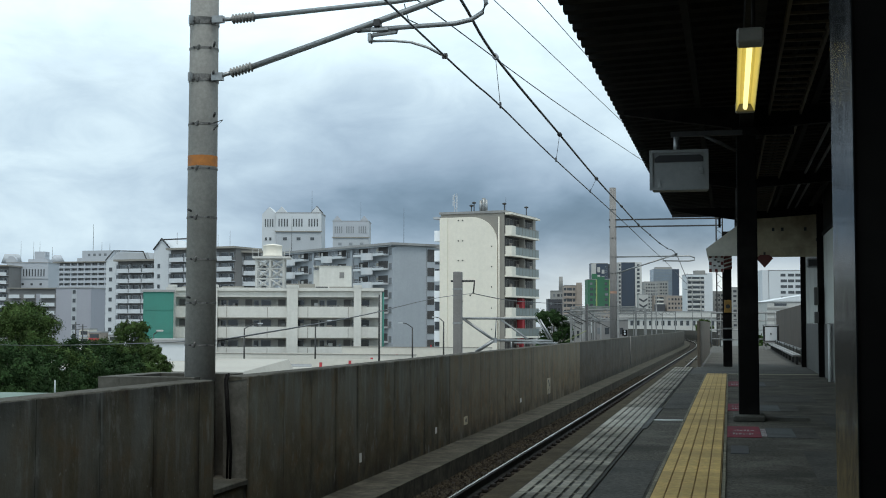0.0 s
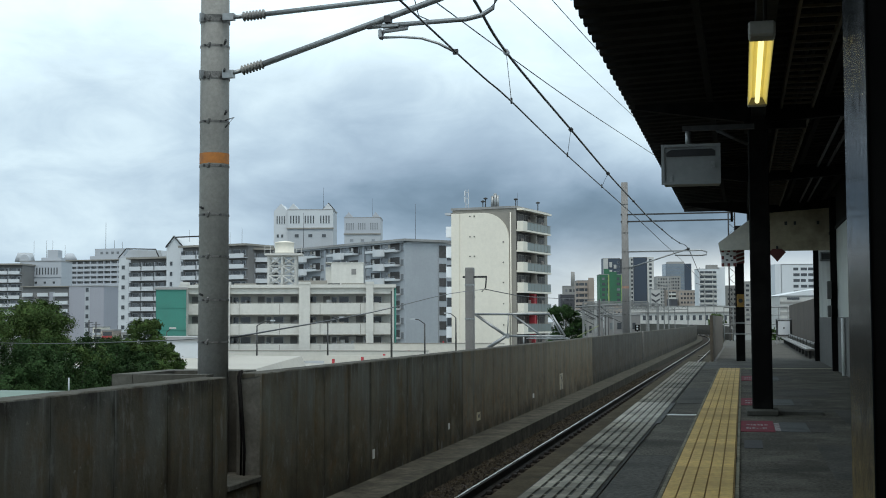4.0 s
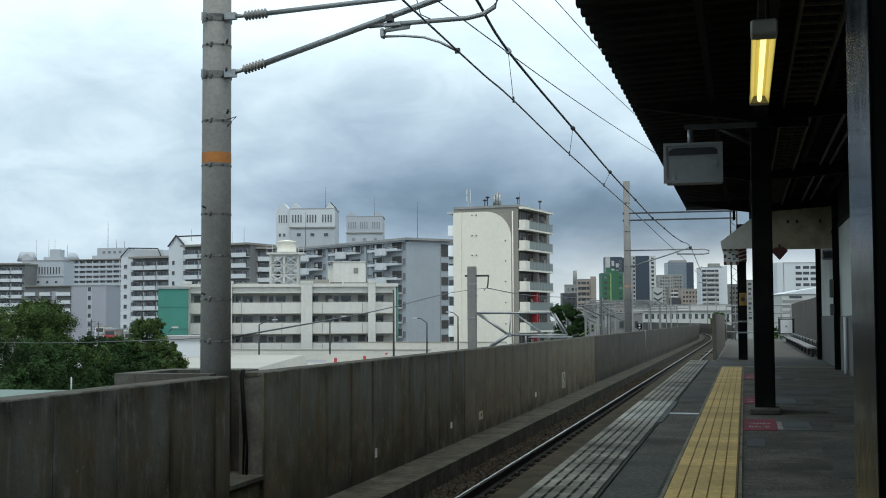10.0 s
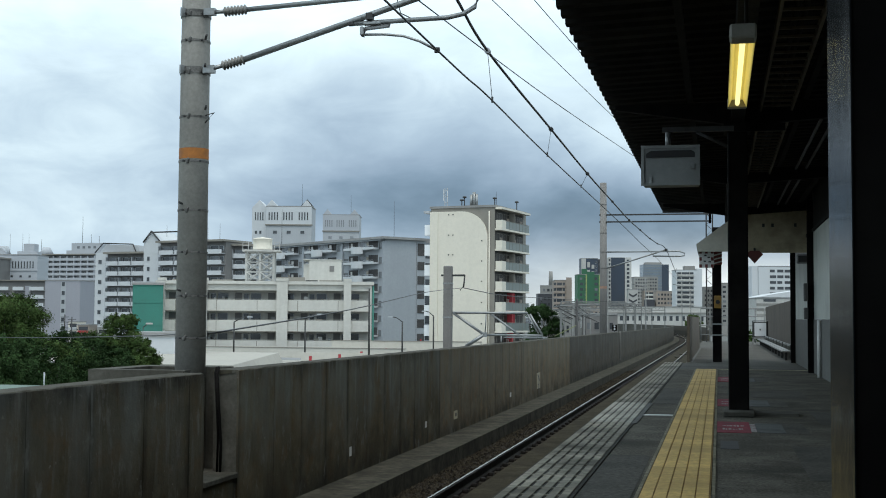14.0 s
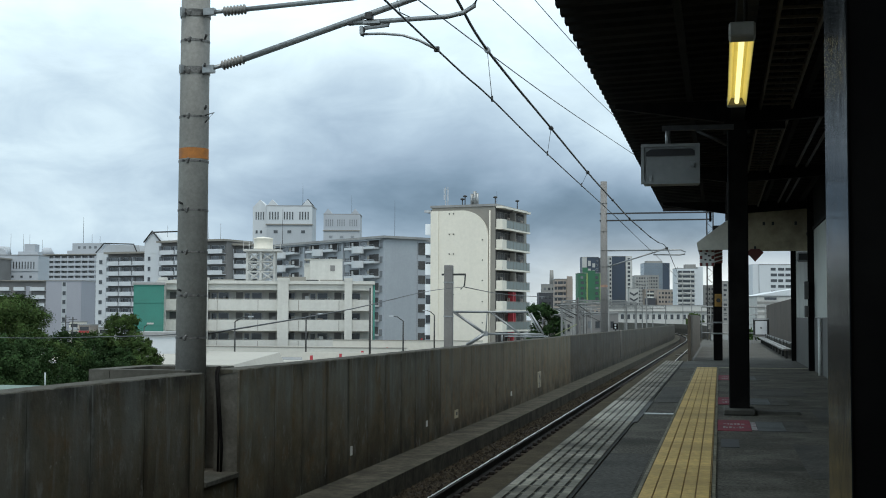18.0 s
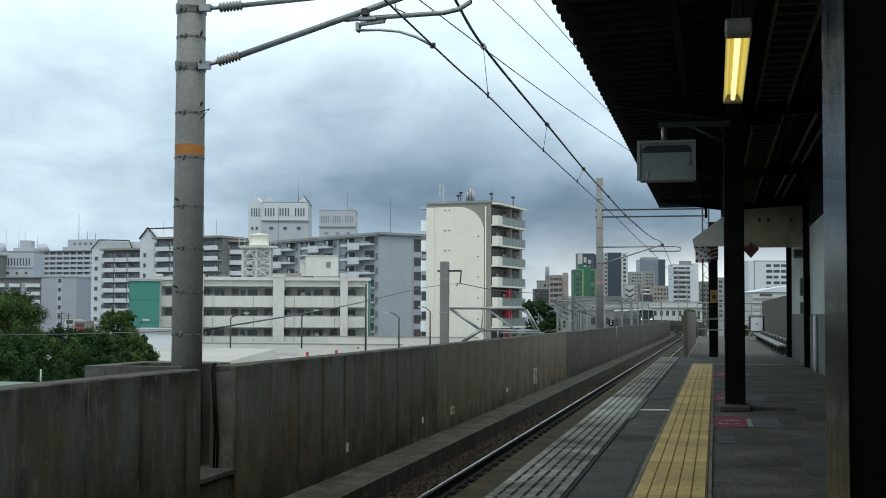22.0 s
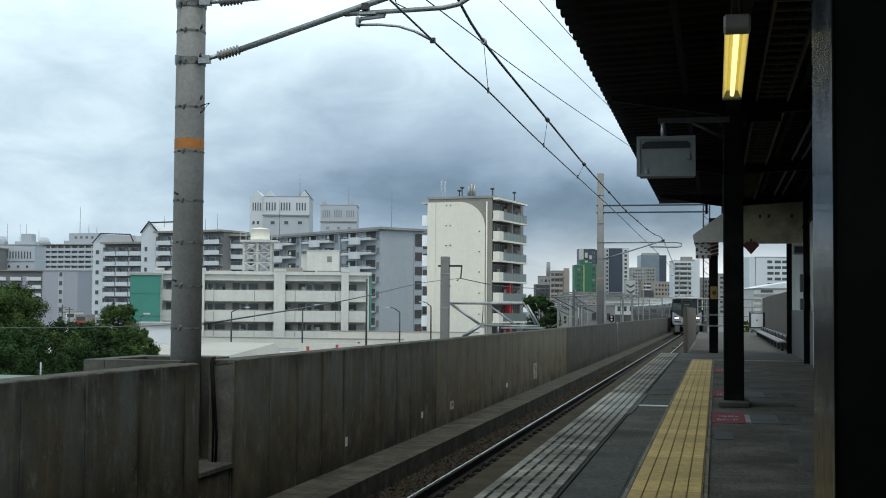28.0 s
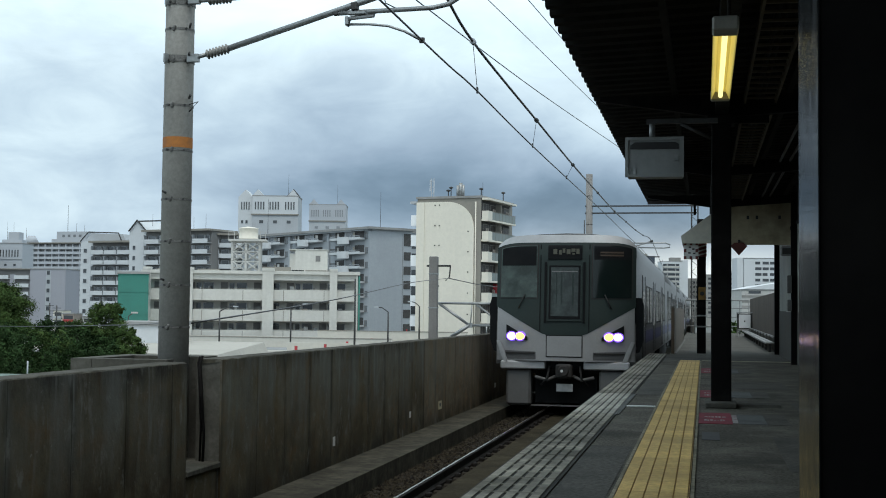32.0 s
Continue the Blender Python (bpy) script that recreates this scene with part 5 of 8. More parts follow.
for a_, c_, r in (((-11.13, 1.22), (-7.67, 1.22), 0.05), ((-10.77, 1.2), (-9.47, 0.31), 0.062), ((-9.39, 1.2), (-9.44, 0.38), 0.028), ((-9.23, 1.2), (-7.94, 0.27), 0.045), ((-7.67, 1.18), (-7.21, 0.39), 0.035), ((-7.57, 1.18), (-7.05, 0.31), 0.045), ((-10.25, -0.17), (-9.5, 0.32), 0.075), ((-9.5, 0.32), (-7.05, 0.31), 0.05), ((-8.76, 0.31), (-8.76, -0.2), 0.04), ((-7.9, 0.28), (-6.9, 0.05), 0.06)):
    part("strut", pipe([(a_[0], 51.25, a_[1]), (c_[0], 51.25, c_[1])], r, 6), STEEL, truss)
part("gusset", boxes((-9.62, 51.2, 0.22, -9.36, 51.3, 0.42)), STEEL, truss)
part("walk_plate", boxes((-8.6, 50.9, 0.20, -6.9, 51.6, 0.245)), STEEL, truss)
wire("service_cable", "thick dark service cable slung from the pole", [(-5.2, 12.3, 0.82), (-6.5, 22, 1.15), (-8.4, 36, 1.75), (-10.3, 50.9, 2.25)], 0.0095)
wire("service_cable", "pale service cable slung past the trees", [(-5.4, 12.2, 0.82), (-8.0, 16, 0.72), (-13.5, 22, 0.57), (-22, 30, 0.5)], 0.006)

wire("service_cable", "thick dark service cable slung beyond the square pole", [(-10.3, 50.9, 2.25), (-10.95, 63, 2.2), (-11.3, 75, 2.28), (-12.5, 110, 2.7)], 0.02)

# ---- buildings ----
def building(name, label, L, R, depth, z1, material, roof=None, z0=-9.0, category="building"):
    """Empty at the facade's foot; x runs along the facade, y into the building. Returns the thing, its width and height."""
    w = math.hypot(R[0] - L[0], R[1] - L[1])
    a = math.degrees(math.atan2(R[1] - L[1], R[0] - L[0]))
    b = thing(name, label, category, at=pose(L[0], L[1], z0, 0, 0, a))
    h = z1 - z0
    part("wall", boxes((0, 0, 0, w, depth, h - 0.3)), material, b)
    part("roof", boxes((-0.15, -0.15, h - 0.296, w + 0.15, depth + 0.15, h)), roof or ROOFTOP, b)
    return b, w, h


SHARED = {}


def shared(key, make, material):
    if key not in SHARED:
        SHARED[key] = mesh_of(key[0], make(), material)
    return SHARED[key]


def window(b, x, z, w, h, y=0.0, glass=None, frame_m=None):
    """A framed window whose lower left corner is x, z on the facade y."""
    w, h = round(w, 2), round(h, 2)
    g = glass or WIN
    fm = frame_m or W_GREY
    t = 0.07
    f = shared(("window", w, h, fm.name), lambda: boxes((0, -0.09, 0, t, 0, h), (w - t, -0.09, 0, w, 0, h), (t, -0.09, 0, w - t, 0, t), (t, -0.09, h - t, w - t, 0, h)), fm)
    o = part("window", f, fm, b, at=(x, y, z))
    part("pane", shared(("pane", w, h, g.name), lambda: boxes((t, -0.03, t, w - t, -0.004, h - t)), g), g, o)
    return o


def balcony_rows(b, w, h, z_first, storey, count, x0, x1, bays, deep=1.2, panel=None, glass=None, solid=True, frac=0.9):
    """Rows of balconies with windows behind them and dividers between the flats."""
    bay = (x1 - x0) / bays
    for i in range(count):
        z = z_first + i * storey
        o = part("balcony", shared(("balcony", round(x1 - x0, 2), deep), lambda: boxes((0, -deep, -0.15, x1 - x0, 0, 0.0)), W_GREY), W_GREY, b, at=(x0, 0, z))
        for k in range(bays):
            pw = round(bay * frac, 2)
            m = panel or W_WHITE
            part("balcony_panel", shared(("balcony_panel", pw, m.name, deep), lambda: boxes((0, -deep - 0.06, -0.1, pw, -deep, 1.05)), m), m, o, at=(k * bay + bay * (1 - frac) / 2, 0, 0))
            part("divider", shared(("divider", deep), lambda: boxes((-0.06, -deep + 0.1, 0, 0.06, -0.002, 2.2)), W_GREY), W_GREY, o, at=(k * bay, 0, 0))
            window(b, x0 + k * bay + bay * 0.12, z + 0.1, bay * 0.46, 2.0, glass=WIN if (i * 7 + k * 3) % 4 else WIN_MID)
            window(b, x0 + k * bay + bay * 0.66, z + 0.75, bay * 0.24, 1.3, glass=WIN)


def antenna(b, x, y, z, h, r=0.06):
    part("antenna", tube(bmesh.new(), (x, y, z), (x, y, z + h), r, r * 0.5, 6), STEEL_DARK, b)


def slots(b, x0, x1, z, n, w, h, y=0.0, glass=None):
    for k in range(n):
        window(b, x0 + (x1 - x0) * (k + 0.5) / n - w / 2, z, w, h, y, glass)


# white apartment tower with the curved cream gable
A_L, A_R = (-36.6, 159.6), (-27.9, 158.0)
b, w, h = building("apartment_tower", "cream apartment tower with a curved gable and taupe corner", A_L, A_R, 12.2, 15.5, W_TAUPE, z0=-9)
bm = bmesh.new()
curve = [(0.0, 0.2), (0.0, h - 0.75)] + [(4.35, h - 0.75)] + [(4.35 + 3.6 * math.sin(u), h - 4.25 + 3.5 * math.cos(u)) for u in (k * math.pi / 28 for k in range(1, 15))] + [(7.95, 0.2)]
prism(bm, curve, -0.25, -0.002)
gable = part("gable_panel", bm, W_CREAM, b, "cream rendered panel with a quarter-round corner")
part("pilaster", boxes((0.0, -0.36, 0.2, 1.1, -0.252, h - 0.75)), W_CREAM, b)
part("down_pipe", tube(bmesh.new(), (8.15, -0.12, 0), (8.15, -0.12, h - 0.8), 0.09, 0.09, 6), W_CREAM, b)
for x in (2.6, 3.2):
    for z in (h - 1.15, h - 3.8, h - 6.35, h - 9.0, h - 11.6):
        part("vent", tube(bmesh.new(), (x, -0.34, z), (x, -0.25, z), 0.085, 0.085, 8), STEEL_DARK, gable)
for z in (h - 4.6, h - 7.2, h - 9.8, h - 12.5, h - 15.2):
    part("vent", tube(bmesh.new(), (7.2, -0.34, z), (7.2, -0.25, z), 0.085, 0.085, 8), STEEL_DARK, gable)
for i in range(8):
    z = h - 3.55 - i * 2.62
    part("end_balcony", boxes((-1.0, 0.2, z - 0.2, -0.002, 5.5, z + 1.2)), W_BRIGHT, b, "bright white stair balcony")
part("end_roof", boxes((-1.1, 0.1, h - 0.85, -0.16, 11, h - 0.55)), W_GREY, b)
# balconies on the long side, which faces the line
for i in range(8):
    z = h - 3.05 - i * 2.62
    o = part("balcony", boxes((w + 0.002, 0.1, z - 0.2, w + 0.95, 11.0, z + 0.03)), W_CREAM, b)
    for q in range(7):
        part("balcony_glass", shared(("balcony_glass", 1), lambda: boxes((0.87, 0.03, 0.06, 0.92, 1.28, 1.02)), BALC_GLASS), BALC_GLASS, o, "greenish glass balustrade", at=(w, 1.7 + q * 1.31, z))
        part("baluster", shared(("baluster", 1), lambda: boxes((0.86, -0.03, 0.032, 0.94, 0.025, 1.04)), W_TAUPE), W_TAUPE, o, at=(w, 1.7 + q * 1.31, z))
    part("hand_rail", boxes((w + 0.85, 1.7, z + 1.05, w + 0.95, 10.9, z + 1.1)), W_TAUPE, o)
    part("balcony_end", boxes((w + 0.1, 0.1, z + 0.032, w + 0.94, 0.28, z + 1.1)), W_CREAM, o)
    part("balcony_front", boxes((w + 0.82, 0.282, z + 0.032, w + 0.94, 1.68, z + 1.1)), W_CREAM, o)
    part("divider", boxes((w + 0.01, 5.4, z + 0.03, w + 0.82, 5.5, z + 2.3)), W_RED if i in (4, 5) else W_TAUPE, o)
    # dark plate holding the loggia's shade
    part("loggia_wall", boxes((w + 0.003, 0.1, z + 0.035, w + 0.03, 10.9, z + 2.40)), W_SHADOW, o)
    for k in range(4):
        wd = part("window", shared(("tower_window", 1), lambda: boxes((0.032, 0, 0.1, 0.05, 2.1, 0.16), (0.032, 0, 2.04, 0.05, 2.1, 2.1), (0.032, 0, 0.16, 0.05, 0.06, 2.04), (0.032, 2.04, 0.16, 0.05, 2.1, 2.04), (0.032, 1.02, 0.16, 0.05, 1.08, 2.04)), W_TAUPE), W_TAUPE, b, at=(w, 0.7 + k * 2.6, z))
        part("pane", shared(("tower_pane", 1), lambda: boxes((0.031, 0.06, 0.16, 0.04, 2.04, 2.04)), LOGGIA_GLASS), LOGGIA_GLASS, wd)
        if (i + k) % 2:
            part("drying_rack", shared(("rack", 1), lambda: boxes((0.3, 0, 1.5, 0.34, 1.2, 1.54), (0.3, 0.2, 1.0, 0.33, 0.5, 1.5), (0.3, 0.7, 1.1, 0.33, 1.05, 1.5)), W_TAN), W_TAN, o, at=(w, 0.9 + k * 2.6, z))
part("balcony_roof", boxes((w + 0.152, -0.1, h - 0.55, w + 1.0, 11.2, h - 0.3)), W_CREAM, b)
part("red_wall", boxes((w + 0.056, 4.6, h - 19.0, w + 0.8, 5.0, h - 11.2)), W_RED, b, "red painted stair wall")
for x, r, hh in ((4.45, 0.2, 1.7), (4.85, 0.24, 2.0), (5.2, 0.18, 1.75)):
    part("flue_pipe", tube(bmesh.new(), (x, 3, h), (x, 3, h + hh), r, r, 12), STEEL, b, "galvanised flue pipe")
for x, y, hh in ((3.1, 3, 0.9), (3.4, 3.2, 1.3), (8.1, 2, 0.9), (w - 0.2, 9, 1.0)):
    part("roof_vent", tube(bmesh.new(), (x, y, h), (x, y, h + hh), 0.07, 0.07, 8), STEEL_DARK, b)
    part("vent_cowl", lathe((x, y, h + hh), (x, y, h + hh + 0.28), [(0.0, 0.1), (0.2, 0.27), (0.6, 0.3), (1.0, 0.08)], 10), STEEL_DARK, b)
mast_ = part("aerial_mast", boxes((0.70, 2.8, h, 0.78, 2.9, h + 2.7), (1.05, 2.8, h, 1.13, 2.9, h + 2.7), (0.78, 2.82, h + 0.7, 1.05, 2.88, h + 0.78), (0.78, 2.82, h + 1.5, 1.05, 2.88, h + 1.58), (0.78, 2.82, h + 2.3, 1.05, 2.88, h + 2.38)), W_GREY, b)
for z in (h + 1.0, h + 1.8):
    part("cell_aerial", boxes((0.60, 2.6, z, 0.68, 2.7, z + 0.7)), W_WHITE, mast_)
    part("cell_aerial", boxes((1.15, 2.6, z - 0.2, 1.23, 2.7, z + 0.5)), W_WHITE, mast_)
antenna(b, 7.2, 5, h, 2.2, 0.035)

# blue grey slab block behind it
b, w, h = building("apartment_block", "blue grey concrete apartment block with white bay balconies", (-83.4, 219.4), (-51.77, 193.41), 8.0, 13.8, W_BLUE)
part("eave", boxes((-0.6, -0.9, h - 0.28, w + 0.5, 8.5, h + 0.1)), ROOFTOP, b)
part("eave_shade", boxes((-0.4, -0.7, h - 0.5, w - 0.2, -0.002, h - 0.29)), W_BLUE, b)
BAY = 12.1
bay_slab = mesh_of("balcony", boxes((1.35, -1.0, -0.30, 10.0, -0.002, 0.0), (1.35, -1.06, -0.28, 10.0, -1.002, 0.12)), W_WHITE)
bm = bmesh.new()
ring = [(1.45 * math.cos(u), -1.0 - 0.95 * math.sin(u)) for u in (math.pi * q / 12 for q in range(13))]
lo = [bm.verts.new((x, y, -0.95)) for x, y in ring]
up = [bm.verts.new((x, y, 0.18)) for x, y in ring]
for q in range(12):
    bm.faces.new((lo[q], lo[q + 1], up[q + 1], up[q]))
bm.faces.new(lo[::-1])
bm.faces.new(up)
bm.faces.new((lo[12], lo[0], up[0], up[12]))
bay_drum = mesh_of("balcony_bay", bm, W_WHITE)
# flat dark plate in place of the recess's shade
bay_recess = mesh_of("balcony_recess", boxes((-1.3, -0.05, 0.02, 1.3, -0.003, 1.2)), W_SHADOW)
bay_rail = mesh_of("balcony_rail", boxes((-1.4, -1.0, 0.30, 1.4, -0.95, 0.36)), W_GREY)
for i in range(9):
    z = h - 1.6 - i * 2.33
    for k in range(3):
        x = w - BAY * (k + 1) + 0.25
        window(b, x + 0.15, z - 0.25, 1.15, 1.05, glass=WIN_MID, frame_m=W_RECESS)
        window(b, x + 10.15, z - 0.25, 1.15, 1.05, glass=WIN_MID, frame_m=W_RECESS)
        window(b, x + 4.6, z + 0.15, 1.7, 1.1, glass=WIN_MID, frame_m=W_GREY)
        o = part("balcony", bay_slab, W_WHITE, b, at=(x, 0, z))
        part("balcony_bay", bay_drum, W_WHITE, o, at=(5.5, 0, 0))
        for dx in (2.85, 8.5):
            part("balcony_recess", bay_recess, W_SHADOW, o, at=(dx, 0, 0))
            part("balcony_rail", bay_rail, W_GREY, o, at=(dx - 0.1, 0, 0))
        for q, dx in enumerate((2.0, 2.9, 7.4, 8.5)):
            if (i * 3 + k + q) % 3:
                part("laundry", shared(("laundry", q), lambda: boxes((0, -0.6, 0.3, 0.35 + 0.1 * q, -0.55, 0.9)), T_WHITE if q % 2 else W_TAUPE), T_WHITE if q % 2 else W_TAUPE, o, at=(dx, 0, 0))
for k in range(4):
    x = w - BAY * k
    part("pilaster", boxes((x - 0.3 if k else x - 0.5, -0.35, 0, x + (0.3 if k else -0.003), -0.002, h - 0.55)), W_BLUE, b)
for i in range(8):
    z = h - 2.75 - i * 2.33
    # dark plate standing in for the shaded opening
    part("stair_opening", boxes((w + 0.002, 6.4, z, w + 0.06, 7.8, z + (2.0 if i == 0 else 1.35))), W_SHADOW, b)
part("side_joint", boxes((w + 0.002, 6.15, 0, w + 0.03, 6.22, h - 0.6)), W_RECESS, b)
antenna(b, 4, 3, h, 7.0, 0.05)
antenna(b, 39.1, 3, h, 6.0, 0.035)
b2, _, h2 = building("apartment_wing", "grey wing with stair openings", (-50.5, 209.5), (-46.4, 212.5), 8, 14.2, W_BLUE)
for i in range(7):
    part("stair_opening", boxes((0.8, -0.05, h2 - 3.0 - i * 2.8, 3.0, -0.003, h2 - 1.0 - i * 2.8)), WIN, b2)

# three-storey cream block with open corridors
b, w, h = building("corridor_block", "off-white three-storey block with open access corridors", (-70.8, 152.06), (-44.6, 159.4), 9, 5.5, W_OFF)
part("roof_fascia", boxes((0.3, -2.3, h - 1.1, w + 0.1, -2.18, h - 0.33)), W_OFF, b)
for i in range(4):
    z = h - 3.3 - i * 2.61
    part("corridor_panel", boxes((0.3, -2.3, z - 0.45, w + 0.1, -2.18, z + 0.98)), W_OFF, b)
    part("corridor_slab", boxes((0.3, -2.178, z - 0.3, w + 0.1, -0.002, z - 0.1)), W_OFF, b)
    part("corridor_ceiling", boxes((0.3, -2.178, z + 2.22, w + 0.1, -0.002, z + 2.3)), W_GREY, b)
    part("drip_edge", boxes((0.3, -2.36, z - 0.5, w + 0.1, -2.302, z - 0.43)), W_TAUPE, b)
    for k in range(5):
        part("panel_joint", shared(("panel_joint", 1), lambda: boxes((-0.04, -2.31, -0.42, 0.04, -2.302, 0.9)), W_TAUPE), W_TAUPE, b, at=(2.2 + k * 5.2, 0, z))
    for k in range(12):
        x = 0.9 + k * (w - 1.6) / 12
        if k % 2:
            window(b, x, z + 0.95, 1.35, 0.95, glass=WIN)
        else:
            o = part("door", shared(("door", 9), lambda: boxes((0, -0.06, 0, 0.9, -0.003, 2.0)), W_RECESS), W_RECESS, b, at=(x + 0.1, 0, z - 0.08))
            part("handle", shared(("handle", 9), lambda: boxes((0.75, -0.1, 0.95, 0.82, -0.061, 1.1)), STEEL), STEEL, o)
            window(b, x + 1.2, z + 0.95, 0.7, 0.9)
rngc = random.Random(77)
for i in range(4):
    z = h - 3.3 - i * 2.61
    for k in range(9):
        x, hh = rngc.uniform(1.0, w - 1.0), rngc.uniform(0.95, 1.5)
        m = (W_TAUPE, BOX_GREY, W_TAN, W_RECESS, T_WHITE)[rngc.randrange(5)]
        part("corridor_item", boxes((x, -1.6, z - 0.098, x + rngc.uniform(0.2, 0.7), -1.2, z + hh)), m, b)
    part("corridor_rail", boxes((0.3, -2.25, z + 1.06, w + 0.1, -2.22, z + 1.10)), W_TAUPE, b)
for x, wd in ((0.0, 0.9), (5.54, 0.7), (15.1, 1.43), (23.71, 0.97)):
    part("pillar", boxes((x, -2.75, 0, x + wd, -2.37, h + 0.1)), W_OFF, b)
    part("pillar_cap", boxes((x - 0.05, -2.8, h + 0.102, x + wd + 0.05, -1.6, h + 0.45)), W_OFF, b)
# end wall darkened to hold the shade of that side
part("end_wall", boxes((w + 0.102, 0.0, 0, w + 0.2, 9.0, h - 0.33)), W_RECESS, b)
part("end_column", boxes((w - 0.1, -2.55, 0, w + 0.1, -2.37, h - 0.33)), W_OFF, b)
part("down_pipe", tube(bmesh.new(), (w + 0.3, -2.4, 0), (w + 0.3, -2.4, h - 0.4), 0.12, 0.12, 8), W_TEAL, b, "teal down pipe")
part("roof_edge", boxes((-0.3, -2.65, h - 0.32, w + 0.4, 9.3, h + 0.10)), W_OFF, b)
hut = part("roof_hut", boxes((18.96, 3, h + 0.102, 23.22, 8, h + 3.12)), W_OFF, b, "off-white roof hut")
part("hut_window", boxes((21.67, 2.95, h + 1.58, 22.29, 2.998, h + 2.34)), W_RECESS, hut)
part("hut_lean", boxes((18.19, 3.4, h + 0.102, 18.958, 7, h + 2.62)), W_OFF, hut)
part("hut_eave", boxes((18.15, 2.9, h + 3.122, 23.3, 8.1, h + 3.2)), W_OFF, hut)
part("roof_duct", boxes((14.8, 0.6, h + 0.102, 18.5, 1.6, h + 0.72)), W_TAUPE, b, "grey roof duct")
part("roof_duct", boxes((18.6, 0.9, h + 0.102, 20.2, 1.5, h + 0.35)), STEEL_DARK, b)
for x0, x1 in ((1.5, 4.6), (6.6, 9.4), (20.5, 23.5)):
    part("roof_kerb", boxes((x0, -1.2, h + 0.102, x1, -0.8, h + 0.3)), W_TAUPE, b)
tank = part("water_tank", lathe((12.67, 4, h + 4.42), (12.67, 4, h + 6.15), [(0.0, 1.3), (0.10, 1.32), (0.12, 1.28), (0.82, 1.28), (0.84, 1.33), (0.88, 1.28), (0.95, 0.8), (0.96, 0.3), (1.0, 0.25)], 20), W_CREAM, b, "cream round water tank on a lattice tower")
part("tank_deck", boxes((10.15, 2.2, h + 4.15, 15.15, 5.8, h + 4.4)), T_WHITE, tank)
for x in (10.20, 10.95, 14.35, 15.05):
    part("deck_post", boxes((x - 0.04, 2.2, h + 4.4, x + 0.04, 2.28, h + 5.4)), T_WHITE, tank)
for z in (h + 4.9, h + 5.36):
    part("deck_rail", boxes((10.17, 2.2, z, 11.05, 2.26, z + 0.06), (14.30, 2.2, z, 15.13, 2.26, z + 0.06)), T_WHITE, tank)
for x in (10.65, 12.45, 14.25):
    for y in (2.7, 5.3):
        part("tower_leg", boxes((x - 0.15, y - 0.15, h, x + 0.15, y + 0.15, h + 4.15)), T_WHITE, tank)
for z in (h + 0.2, h + 1.5, h + 2.8):
    for y in (2.6, 5.2):
        part("tower_tie", boxes((10.65, y - 0.06, z + 1.2, 14.25, y + 0.06, z + 1.32)), T_WHITE, tank)
        for x in (10.65, 12.45):
            part("tower_brace", pipe([(x, y, z), (x + 1.8, y, z + 1.25)], 0.09, 5), T_WHITE, tank)
            part("tower_brace", pipe([(x + 1.8, y, z), (x, y, z + 1.25)], 0.09, 5), T_WHITE, tank)
for x0, x1, y, z1, m in ((-144.6, -142.4, 262, -0.2, W_CREAM), (-142.3, -139.6, 262, -0.9, W_TAN), (-139.4, -136.0, 266, -1.6, T_WHITE)):
    b, w, h = building("town_house", "small house with a balcony between the apartment blocks", (x0, y), (x1, y + 0.3), 5, z1, m)
    for z in (h - 1.5, h - 3.3):
        part("balcony", boxes((0.2, -0.5, z - 0.5, w - 0.2, -0.003, z)), W_RED if m is W_TAN else W_GREY, b)
        part("window", boxes((0.3, -0.04, z + 0.05, w - 0.3, -0.003, z + 0.9)), WIN, b)
teal = building("covered_stair", "stair tower wrapped in teal mesh sheeting", (-71.6, 145.5), (-68.24, 147.1), 4, 5.22, W_TEAL)[0]
for k in range(3):
    part("sheet_seam", boxes((0, -0.04, 6 + k * 2.8, 3.7, -0.002, 6.06 + k * 2.8)), W_TEAL, teal)
building("white_annex", "white annex with a plain side wall", (-44.6, 90.0), (-40.0, 91.0), 6, -0.25, W_WHITE)

# pale apartment slabs further left
def slab(name, label, L, R, z1, material, storey, count, bays, end=None, panel=None, depth=11, top=None):
    # wall colour darkened for the shade behind the balcony rows
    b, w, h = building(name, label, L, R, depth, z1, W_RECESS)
    balcony_rows(b, w, h, h - 0.6 - storey, -storey, count, 0.2, w - 0.2, bays, 1.3, panel)
    part("eave", boxes((-0.4, -1.7, h - 0.28, w + 0.4, depth, h + 0.25)), W_TAUPE, b)
    return b, w, h


b, w, h = slab("apartment_slab", "white apartment slab with long balcony rows and a gable loft", (-147.5, 315.8), (-126.4, 310.3), 21.0, W_WHITE, 2.8, 10, 4)
part("gable_loft", prism(bmesh.new(), [(-6.2, h - 3.0), (-6.2, h + 0.2), (-3.4, h + 3.0), (-0.3, h + 0.2), (-0.3, h - 3.0)], 0.5, 10), W_WHITE, b)
part("gable_edge", boxes((-3.4, 0.3, h + 2.6, 6.0, 0.7, h + 2.95)), STEEL_DARK, b)
for p_ in (((-6.3, 0.2, h + 0.1), (-3.4, 0.2, h + 3.1)), ((-3.4, 0.2, h + 3.1), (-0.2, 0.2, h + 0.1))):
    part("gable_rafter", pipe(p_, 0.2, 5), STEEL_DARK, b)
part("end_wall", boxes((-6.2, 0.5, 0, -0.01, 10, h - 3.01)), W_WHITE, b)
for i in range(8):
    window(b, -5.0, h - 5 - i * 2.8, 1.0, 1.2, y=0.5)
for x in (-2, 3, 12, 16):
    antenna(b, x, 5, h, 4 + (x % 3))
